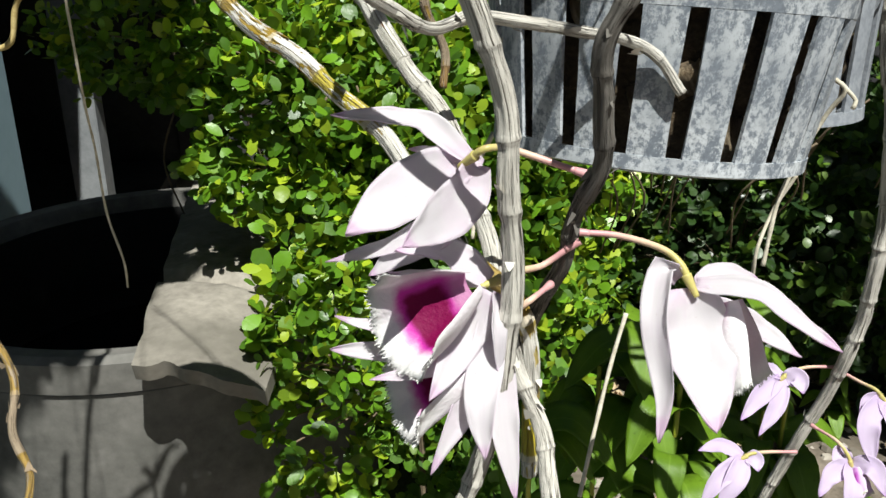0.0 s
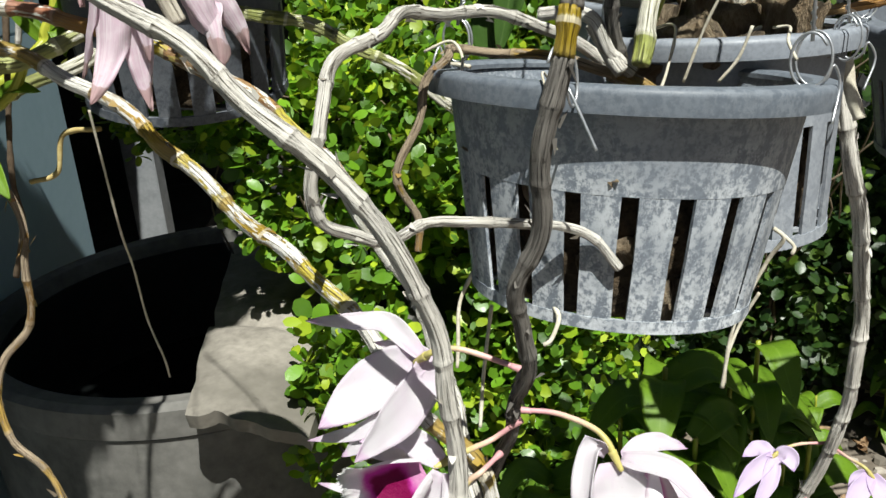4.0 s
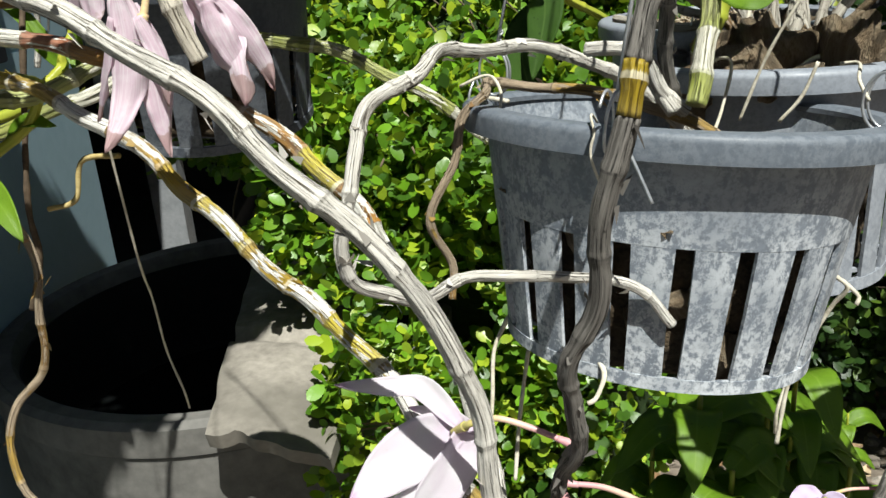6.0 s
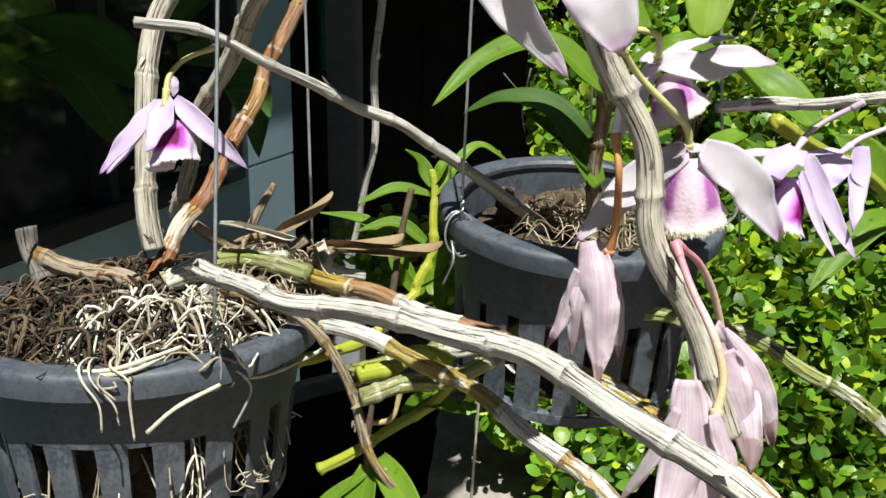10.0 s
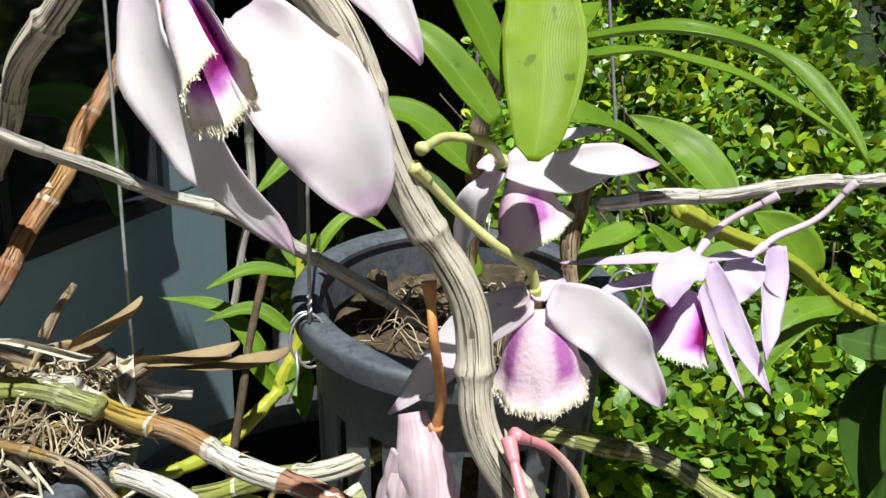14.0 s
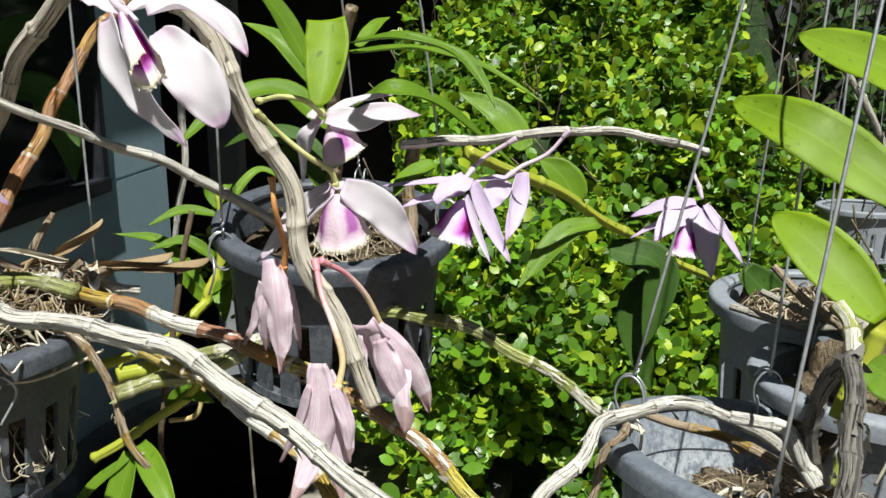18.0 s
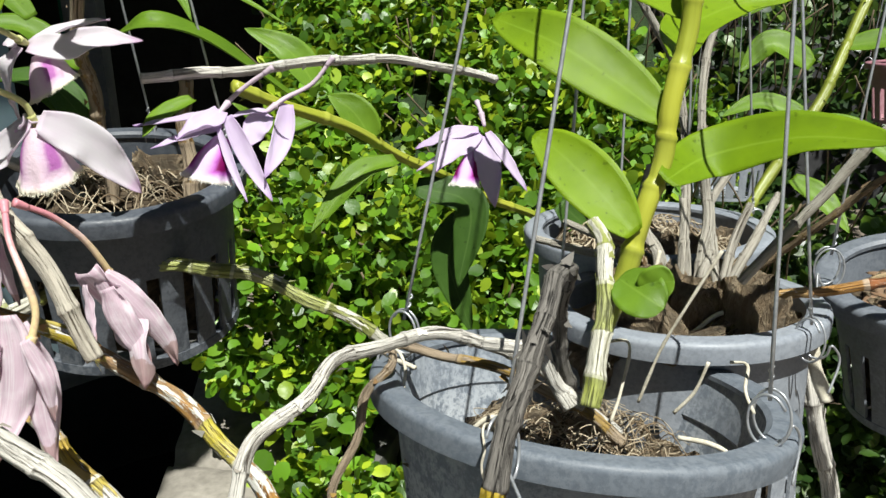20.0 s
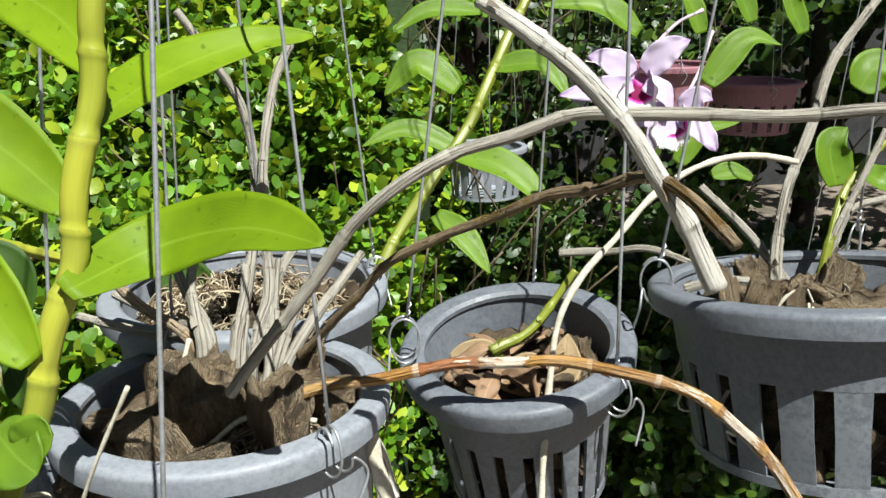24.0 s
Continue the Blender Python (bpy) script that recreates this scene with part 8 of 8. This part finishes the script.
cane([(0.2743, 0.7110, 1.2804), (0.3064, 0.7468, 1.3454), (0.3483, 0.7755, 1.3927), (0.3879, 0.8055, 1.4432), (0.4199, 0.8379, 1.4970), (0.4526, 0.8667, 1.5395)], 0.005, 0.0044, CANE_OLIVE, orchid_q, "yellow-green leafy cane", 161, joint=0.05)
blade("leaf", [(0.3696, 0.8115, 1.4525), (0.3380, 0.8232, 1.4735), (0.3082, 0.8206, 1.4487)], 0.03, (0, -0.7, 0.7), LEAF, orchid_q, cup=0.3, curve="leaf", nu=28, nv=10, seed=162, ripple=0.05)
blade("leaf", [(0.3693, 0.7860, 1.4040), (0.3241, 0.7993, 1.4225), (0.2855, 0.7917, 1.4111)], 0.022, (0, -0.7, 0.7), LEAF, orchid_q, cup=0.3, curve="leaf", nu=28, nv=10, seed=163, ripple=0.05)
blade("leaf", [(0.3583, 0.7779, 1.4059), (0.4006, 0.7565, 1.3940), (0.4337, 0.7303, 1.3611)], 0.03, (0, -0.7, 0.7), LEAF, orchid_q, cup=0.3, curve="leaf", nu=28, nv=10, seed=164, ripple=0.05)
blade("leaf", [(0.3400, 0.7562, 1.3598), (0.3596, 0.7377, 1.3448), (0.3769, 0.7165, 1.3198)], 0.024, (0, -0.7, 0.7), LEAF, orchid_q, cup=0.3, curve="leaf", nu=28, nv=10, seed=165, ripple=0.05)
blade("leaf", [(0.4013, 0.8220, 1.4697), (0.4415, 0.8055, 1.4722), (0.4599, 0.7830, 1.4435)], 0.025, (0, -0.7, 0.7), LEAF, orchid_q, cup=0.3, curve="leaf", nu=28, nv=10, seed=166, ripple=0.05)
blade("leaf", [(0.5473, 0.7206, 1.4606), (0.5794, 0.7253, 1.4935), (0.6070, 0.7193, 1.4890)], 0.024, (0, -0.7, 0.7), LEAF, orchid_q, cup=0.3, curve="leaf", nu=28, nv=10, seed=167, ripple=0.05)
blade("leaf", [(0.6026, 0.6284, 1.3977), (0.6003, 0.6369, 1.4241), (0.6128, 0.6388, 1.4371)], 0.03, (0, -0.7, 0.7), LEAF, orchid_q, cup=0.3, curve="leaf", nu=28, nv=10, seed=168, ripple=0.05)
blade("leaf", [(0.6221, 0.6448, 1.4615), (0.6346, 0.6472, 1.4764), (0.6542, 0.6450, 1.4799)], 0.03, (0, -0.7, 0.7), LEAF, orchid_q, cup=0.3, curve="leaf", nu=28, nv=10, seed=169, ripple=0.05)
blade("leaf", [(0.6188, 0.6291, 1.4088), (0.6268, 0.6155, 1.4033), (0.6418, 0.6118, 1.3994)], 0.024, (0, -0.7, 0.7), LEAF, orchid_q, cup=0.3, curve="leaf", nu=28, nv=10, seed=170, ripple=0.05)
blade("leaf", [(0.5222, 0.7070, 1.4025), (0.5409, 0.7114, 1.4273), (0.5713, 0.7081, 1.4332)], 0.02, (0, -0.7, 0.7), LEAF, orchid_q, cup=0.3, curve="leaf", nu=28, nv=10, seed=171, ripple=0.05)
blade("leaf", [(0.5313, 0.8188, 1.4957), (0.4989, 0.8316, 1.5196), (0.4504, 0.8399, 1.5202)], 0.03, (0, -0.7, 0.7), LEAF, orchid_q, cup=0.3, curve="leaf", nu=28, nv=10, seed=172, ripple=0.05)
blade("leaf", [(0.3969, 0.8476, 1.5161), (0.3533, 0.8551, 1.5166), (0.3183, 0.8553, 1.4982)], 0.022, (0, -0.7, 0.7), LEAF, orchid_q, cup=0.3, curve="leaf", nu=28, nv=10, seed=173, ripple=0.05)
blade("leaf", [(0.5649, 0.7711, 1.4966), (0.5575, 0.7805, 1.5233), (0.5403, 0.7889, 1.5412)], 0.02, (0, -0.7, 0.7), LEAF, orchid_q, cup=0.3, curve="leaf", nu=28, nv=10, seed=174, ripple=0.05)
blade("leaf", [(0.5955, 0.7475, 1.5055), (0.5880, 0.7554, 1.5271), (0.5761, 0.7640, 1.5487)], 0.02, (0, -0.7, 0.7), LEAF, orchid_q, cup=0.3, curve="leaf", nu=28, nv=10, seed=175, ripple=0.05)
blade("leaf", [(0.6225, 0.7192, 1.4972), (0.6155, 0.7281, 1.5223), (0.6251, 0.7316, 1.5388)], 0.02, (0, -0.7, 0.7), LEAF, orchid_q, cup=0.3, curve="leaf", nu=28, nv=10, seed=176, ripple=0.05)
blade("leaf", [(0.5376, 0.6818, 1.3980), (0.5543, 0.6796, 1.3998), (0.5705, 0.6749, 1.3936)], 0.016, (0, -0.7, 0.7), LEAF, orchid_q, cup=0.3, curve="leaf", nu=28, nv=10, seed=177, ripple=0.05)
cane([(0.5452, 0.5549, 1.3340), (0.5586, 0.5671, 1.3808), (0.5774, 0.5831, 1.4087), (0.6102, 0.5960, 1.4342)], 0.003, 0.002, CANE_OLIVE, orchid_q, "green shoot", 178, joint=0.04)
flower(orchid_q, [(0.5464, 0.7374, 1.5147), (0.5195, 0.7184, 1.5071), (0.4932, 0.6970, 1.4922), (0.4802, 0.6850, 1.4805)], [
    ([(0.4777, 0.6781, 1.4741), (0.4920, 0.6751, 1.4894), (0.5088, 0.6746, 1.4967)], 0.022, (0, -0.95, 0.3), 0.15),
    ([(0.4718, 0.6791, 1.4741), (0.4491, 0.6808, 1.4842), (0.4376, 0.6833, 1.4862)], 0.022, (0, -0.95, 0.3), 0.15),
    ([(0.4674, 0.6724, 1.4671), (0.4383, 0.6711, 1.4641), (0.4142, 0.6741, 1.4607)], 0.018, (0, -0.9, 0.4), 0.15),
    ([(0.4751, 0.6711, 1.4670), (0.4843, 0.6632, 1.4636), (0.4911, 0.6575, 1.4486)], 0.018, (0.2, -0.9, 0.4), 0.15),
    ([(0.4655, 0.6779, 1.4666), (0.4511, 0.6712, 1.4541), (0.4525, 0.6686, 1.4465)], 0.016, (0, -0.95, 0.3), 0.15)], ((0.4805, 0.6843, 1.4716), (0.4638, 0.6551, 1.4604), 0.02, (0, -0.1, 1)), PETAL_LILAC, LIP, STALK_LILAC, 179, "open pink-white flower with crimson lip", 1.0)
flower(orchid_q, [(0.5539, 0.7310, 1.4980), (0.5340, 0.7060, 1.4747), (0.5131, 0.6828, 1.4569), (0.5017, 0.6710, 1.4466)], [
    ([(0.5013, 0.6653, 1.4453), (0.5120, 0.6555, 1.4364), (0.5219, 0.6494, 1.4220)], 0.02, (0.1, -0.95, 0.3), 0.15),
    ([(0.4974, 0.6660, 1.4454), (0.4807, 0.6597, 1.4330), (0.4781, 0.6567, 1.4218)], 0.02, (0, -0.95, 0.3), 0.15),
    ([(0.5015, 0.6665, 1.4491), (0.5134, 0.6622, 1.4590), (0.5217, 0.6599, 1.4559)], 0.018, (0, -0.9, 0.4), 0.15),
    ([(0.4957, 0.6675, 1.4492), (0.4737, 0.6644, 1.4444), (0.4637, 0.6644, 1.4389)], 0.018, (0, -0.95, 0.3), 0.15)], ((0.5028, 0.6734, 1.4482), (0.4856, 0.6473, 1.4367), 0.02, (0, -0.1, 1)), PETAL_LILAC, LIP, STALK_LILAC, 180, "open pink-white flower with crimson lip", 1.0)

# ---- hedge and shrubs ----
def leaf_cloud(name, sprigs, size, material, parent, seed, per=(5, 9)):
    """Many small oval leaves in sprigs. sprigs: (place, outward way)."""
    rs = np.random.RandomState(seed)
    prof = ((0.0, 0.10), (0.22, 0.70), (0.52, 1.0), (0.82, 0.80), (1.0, 0.14))
    V, F = [], []
    for place, way in sprigs:
        n = rs.randint(*per)
        way = np.asarray(way) / (np.linalg.norm(way) + 1e-9)
        for j in range(n):
            d = way * 0.55 + rs.normal(0, 0.65, 3)
            d /= np.linalg.norm(d)
            up = np.array([-0.10, -0.45, 1.0]) + rs.normal(0, 0.60, 3)
            up -= d * (up @ d)
            up /= np.linalg.norm(up) + 1e-9
            sd = np.cross(d, up)
            L = size * rs.uniform(0.6, 1.3)
            W = L * rs.uniform(0.30, 0.44)
            base = np.asarray(place) + way * j * size * 0.16 + rs.normal(0, size * 0.25, 3)
            fold, bend = rs.uniform(-0.12, 0.30), rs.uniform(-0.30, 0.08)
            o = len(V)
            for s, w in prof:
                mid = base + d * L * s + up * L * bend * s * s
                V.append(tuple(mid - sd * W * w + up * W * w * fold))
                V.append(tuple(mid))
                V.append(tuple(mid + sd * W * w + up * W * w * fold))
            for i in range(4):
                a = o + i * 3
                F.append((a, a + 1, a + 4, a + 3))
                F.append((a + 1, a + 2, a + 5, a + 4))
    return part(name, mesh_of(name, V, F), material, parent)



HEDGE_END = 0.38


def hedge_top(x, y):
    """Height of the clipped hedge's uneven upper surface."""
    z = 0.92 + 0.62 * (y - 1.42) + 0.10 * noise.noise((x * 2.1, y * 2.1, 7)) + 0.05 * noise.noise((x * 6, y * 6, 2))
    return z


def hedge_front(x):
    """Where the hedge's face stands; it falls back on the open side."""
    return 1.42 + min(1.0, max(0.0, (x - 0.22) * 2.3))


def hedge():
    h = thing("hedge", "dense garden hedge of small glossy green leaves", "hedge")
    rs = random.Random(21)
    sprigs = []
    while len(sprigs) < 6200:
        x, y = rs.uniform(-0.55, 1.15), rs.uniform(1.42, 3.9)
        if rs.random() > 1.15 - 0.28 * (y - 1.4) or x < -0.30 - 0.22 * (y - 1.4) or x > HEDGE_END + 0.12 * noise.noise((y * 3, 1, 1)) + 0.07 * (y - 1.4):
            continue
        if y < hedge_front(x) or noise.noise((x * 5, y * 5, 9)) + 0.5 * noise.noise((x * 13, y * 13, 3)) < -0.07:
            continue
        z = hedge_top(x, y) + rs.uniform(-0.13, 0.06)
        sprigs.append(((x, y, z), (rs.uniform(-0.3, 0.3), -0.5, 0.8)))
    while len(sprigs) < 7800:
        x = rs.uniform(-0.22, 0.80)
        z = rs.uniform(0.12, max(0.9, hedge_top(x, hedge_front(x))))
        y = hedge_front(x) + 0.10 * noise.noise((x * 2.3, z * 3, 1)) + 0.25 * max(0, 0.4 - z) + rs.uniform(-0.05, 0.09)
        if noise.noise((x * 6, z * 6, 4)) < -0.12:
            continue
        if z < 0.45 and rs.random() < 0.75 and x > 0.0:
            continue
        sprigs.append(((x, y, z), (rs.uniform(-0.4, 0.4), -0.8, 0.45)))
    for cx, cy, cz, n in ((-0.25, 1.34, 0.84, 9), (-0.24, 1.55, 0.90, 10), (-0.23, 1.16, 0.80, 10)):
        for _ in range(n):
            sprigs.append(((cx + rs.gauss(0, 0.035), cy + rs.gauss(0, 0.05), cz + rs.gauss(0, 0.03)), (rs.uniform(-0.6, 0.1), -0.4, 0.6)))
    leaf_cloud("leaves", sprigs, 0.0305, HEDGE_LEAF, h, 5)
    # A plain dark sheet below the leaves paints shade into the gaps.
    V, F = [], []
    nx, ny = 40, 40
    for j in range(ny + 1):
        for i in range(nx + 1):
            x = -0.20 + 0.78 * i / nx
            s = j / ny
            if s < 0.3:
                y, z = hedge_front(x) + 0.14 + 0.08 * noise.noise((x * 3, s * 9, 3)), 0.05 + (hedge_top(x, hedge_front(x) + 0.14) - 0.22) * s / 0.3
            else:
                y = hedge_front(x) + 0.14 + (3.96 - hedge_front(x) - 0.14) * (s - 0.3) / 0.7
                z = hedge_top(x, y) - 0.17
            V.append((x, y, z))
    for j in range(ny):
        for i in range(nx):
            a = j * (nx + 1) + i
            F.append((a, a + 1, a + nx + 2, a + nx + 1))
    part("shade_backing", mesh_of("shade_backing", V, F), HEDGE_SHADE, h)
    chunks = []
    for _ in range(260):
        x, y = rs.uniform(-0.6, 1.6), rs.uniform(1.45, 3.0)
        z = hedge_top(x, y)
        chunks.append(tube_data([(x, y + 0.1, z - 0.25), (x + rs.uniform(-0.04, 0.04), y, z - 0.1), (x + rs.uniform(-0.08, 0.08), y - 0.05, z + rs.uniform(-0.02, 0.05))], 0.0022, sides=5, step=0.03))
    V, F, U = merged(chunks)
    tagged(part("twig_rest", mesh_of("twig_rest", V, F, U), TWIG, h), kind="stuff")


hedge()


def shrub(name, label, centre, size, count, leaf, material, seed, per=(5, 9), root=(0, 0)):
    s = thing(name, label, "shrub", at=(centre[0], centre[1], 0))
    rs = random.Random(seed)
    sprigs = []
    base = Vector((0, 0, 0.02))
    chunks = []
    for k in range(14):
        a = rs.uniform(0, 6.28)
        tip = Vector((math.cos(a) * size[0] * 0.8, math.sin(a) * size[1] * 0.8, centre[2] + rs.uniform(-0.4, 0.6) * size[2]))
        foot = Vector((root[0], root[1], 0))
        knee = Vector((root[0] * 0.95, root[1] * 0.95, centre[2] * 0.75))
        chunks.append(tube_data([base + foot, knee, knee.lerp(tip, 0.5) + Vector((0, 0, 0.03)), tip], 0.004, sides=6, step=0.03, taper=0.4))
    V, F, U = merged(chunks)
    part("trunk", mesh_of("trunk", V, F, U), TWIG, s)
    while len(sprigs) < count:
        d = Vector((rs.gauss(0, 1), rs.gauss(0, 1), rs.gauss(0, 1))).normalized()
        r = rs.uniform(0.72, 1.05) * (1 + 0.25 * noise.noise(d * 2.5 + Vector((seed, 0, 0))))
        p = Vector((d.x * size[0] * r, d.y * size[1] * r, centre[2] + d.z * size[2] * r))
        if p.z < 0.06 or (noise.noise(p * 7 + Vector((seed, 0, 0))) < -0.22):
            continue
        sprigs.append((tuple(p), (d.x, d.y - 0.3, d.z + 0.4)))
    leaf_cloud("crown", sprigs, leaf, material, s, seed, per)
    return s


shrub("shrub", "bushy green shrub leaning over a concrete tile", (-0.22, 1.50, 1.00), (0.25, 0.22, 0.24), 600, 0.026, HEDGE_LEAF, 31, root=(0.25, 0.3))
shrub("shrub", "sparse green shrub leaning over a jar", (-0.50, 1.50, 1.13), (0.20, 0.12, 0.09), 210, 0.024, HEDGE_LEAF, 32, root=(0.62, 0.36))
shrub("shrub", "small leafy shrub beside a water jar", (-0.20, 1.16, 0.62), (0.11, 0.10, 0.22), 230, 0.024, HEDGE_LEAF, 33, root=(0.16, 0.2))
shrub("shrub", "leafy shrub with leaves coloured dark for shade", (1.5, 2.1, 0.45), (0.5, 0.4, 0.45), 700, 0.04, SHADE_LEAF, 34)
# Three filler shrubs whose dark leaf colour stands in for the shaded corner.
shrub("shrub", "filler shrub coloured dark for shade at the end of the hedge", (0.86, 2.25, 0.46), (0.42, 0.26, 0.48), 900, 0.034, SHADE_LEAF, 41)
shrub("shrub", "dense filler shrub coloured dark for shade behind hanging pots", (1.25, 2.9, 0.75), (0.55, 0.35, 0.75), 1000, 0.042, SHADE_LEAF, 42)
shrub("shrub", "filler shrub with small leaves coloured dark for shade", (0.55, 2.75, 0.70), (0.40, 0.35, 0.62), 800, 0.034, SHADE_LEAF, 43)
shrub("shrub", "low green shrub on the soil", (0.10, 1.25, 0.22), (0.18, 0.10, 0.20), 200, 0.026, WEED_LEAF, 36)
shrub("shrub", "leafy shrub beyond hanging pots", (1.35, 2.3, 0.5), (0.45, 0.30, 0.45), 700, 0.032, WEED_LEAF, 37)


def weed(at, seed, count=9, length=0.11, tall=0.26):
    w = thing("broadleaf_weed", "low weed with broad bright green leaves", "weed", "weeds", at=at)
    rs = random.Random(seed)
    tube("stem", [(0, 0, 0), (0.01, 0, 0.10), (0, -0.01, tall)], 0.003, CANE_YELLOW, w, sides=6, step=0.02)
    for k in range(count):
        a = rs.uniform(0, 6.28)
        z = tall - rs.uniform(0.0, 0.20)
        d = Vector((math.cos(a), math.sin(a) - 0.4, 0)).normalized()
        L = length * rs.uniform(0.7, 1.2)
        blade("leaf", [Vector((0, 0, z)), Vector((0, 0, z + 0.02)) + d * L * 0.5, Vector((0, 0, z - 0.03)) + d * L], L * 0.45, (d.x * 0.3, -0.4, 0.9), LEAF, w, cup=0.2, nu=12, nv=6, seed=seed + k)
    return w


WEEDS = ((0.230, 0.820, 0.920), (0.311, 0.840, 0.879), (0.359, 0.897, 0.911), (0.093, 0.742, 0.818), (0.378, 0.829, 0.788), (0.255, 0.766, 0.861), (0.294, 0.889, 0.809), (0.418, 0.957, 0.814), (0.433, 0.890, 0.774), (0.184, 0.842, 0.840))
for i, p in enumerate(WEEDS):
    weed((p[0], p[1], 0.0), 50 + i * 13, 11, 0.085 if i % 2 else 0.10, p[2])
for i, p in enumerate(((0.28, 1.0), (0.62, 1.15), (0.34, 1.35), (0.55, 1.35), (0.75, 1.25), (0.95, 1.4), (0.15, 1.22), (0.62, 1.75), (0.85, 1.85), (1.1, 2.0))):
    weed((p[0], p[1], 0.0), 450 + i * 13, 10, 0.10, 0.24)


def back_tree(x, y, h, r, seed):
    t = thing("tree", "leafy garden tree with leaves coloured dark for deep shade", "tree", "far trees", at=(x, y, 0))
    rs = random.Random(seed)
    chunks = [tube_data([(0, 0, 0), (0.05, 0.02, h * 0.4), (0, 0, h * 0.8)], 0.06, sides=8, step=0.1, taper=0.5)]
    for k in range(7):
        a = rs.uniform(0, 6.28)
        chunks.append(tube_data([(0, 0, h * 0.4), (math.cos(a) * r * 0.4, math.sin(a) * r * 0.4, h * 0.6), (math.cos(a) * r * 0.9, math.sin(a) * r * 0.9, h * rs.uniform(0.6, 1.0))], 0.025, sides=6, step=0.1, taper=0.3))
    V, F, U = merged(chunks)
    part("trunk", mesh_of("trunk", V, F, U), BARK_SHADE, t)
    sprigs = []
    for _ in range(700):
        d = Vector((rs.gauss(0, 1), rs.gauss(0, 1), rs.gauss(0, 1))).normalized() * rs.uniform(0.4, 1.05) * r
        p = Vector((d.x, d.y, h * 0.72 + d.z * 0.9))
        if noise.noise(p * 2 + Vector((seed, 0, 0))) > -0.2 and p.z > 0.2:
            sprigs.append((tuple(p), (d.x, d.y, d.z + 0.3)))
    leaf_cloud("crown", sprigs, 0.075, SHADE_LEAF, t, seed, (5, 8))


def added_shade_tree():
    """An unseen tree added beside the path; its crown reaches over the far corner and keeps it dark."""
    t = thing("tree", "unseen leafy tree added to shade the garden corner", "tree", at=(3.34, -0.37, 0))
    rs = random.Random(77)
    crowns = ((-1.30, 1.20, 3.05, 0.50), (-0.75, 1.55, 3.2, 0.62), (-0.2, 0.9, 3.3, 0.7), (0.3, 1.9, 3.2, 0.8))
    chunks = [tube_data([(0, 0, 0), (0.05, 0.1, 1.3), (0, 0.3, 2.6)], 0.09, sides=10, step=0.1, taper=0.6)]
    sprigs = []
    for x, y, z, r in crowns:
        chunks.append(tube_data([(0, 0.3, 2.4), (x * 0.5, 0.3 + (y - 0.3) * 0.5, z - 0.2), (x, y, z)], 0.035, sides=7, step=0.1, taper=0.4))
        for _ in range(430):
            d = Vector((rs.gauss(0, 1), rs.gauss(0, 1), rs.gauss(0, 0.45)))
            d = d.normalized() * r * rs.uniform(0.2, 1.0)
            sprigs.append(((x + d.x, y + d.y, z + d.z * 0.6), (d.x, d.y, d.z)))
    V, F, U = merged(chunks)
    part("trunk", mesh_of("trunk", V, F, U), BARK_SHADE, t)
    leaf_cloud("crown", sprigs, 0.09, SHADE_LEAF, t, 78, (5, 8))


added_shade_tree()


def added_house_tree():
    """An unseen tree added behind the path; its leafy bough keeps the jar and the lower house wall in shade."""
    t = thing("tree", "unseen leafy tree added to shade the jar and house wall", "tree", at=(-0.2, -1.6, 0))
    rs = random.Random(91)
    chunks = [tube_data([(0, 0, 0), (-0.03, 0.1, 1.2), (-0.15, 0.6, 2.2), (-0.3, 1.9, 2.6)], 0.06, sides=10, step=0.1, taper=0.4)]
    sprigs = []
    for x, y, z, rx, ry, n in ((-0.32, 2.06, 2.62, 0.34, 0.50, 760), (-0.78, 1.95, 2.70, 0.32, 0.42, 520)):
        chunks.append(tube_data([(-0.15, 0.6, 2.2), (x * 0.8, 1.2, 2.45), (x, y, z)], 0.02, sides=6, step=0.1, taper=0.4))
        for _ in range(n):
            a, q = rs.uniform(0, 6.28), math.sqrt(rs.random())
            sprigs.append(((x + rx * q * math.cos(a), y + ry * q * math.sin(a), z + rs.uniform(-0.08, 0.08)), (math.cos(a), math.sin(a), 0.2)))
    V, F, U = merged(chunks)
    part("trunk", mesh_of("trunk", V, F, U), BARK_SHADE, t)
    leaf_cloud("crown", sprigs, 0.07, SHADE_LEAF, t, 92, (5, 8))


added_house_tree()
for x, y, h, r, sd in ((-0.2, 5.0, 2.6, 1.1, 1), (1.3, 5.2, 2.8, 1.2, 2), (2.8, 4.6, 2.6, 1.2, 3), (2.3, 3.2, 2.2, 0.8, 4), (4.2, 4.2, 2.8, 1.3, 5), (3.4, 2.6, 2.3, 0.8, 6)):
    back_tree(x, y, h, r, sd)
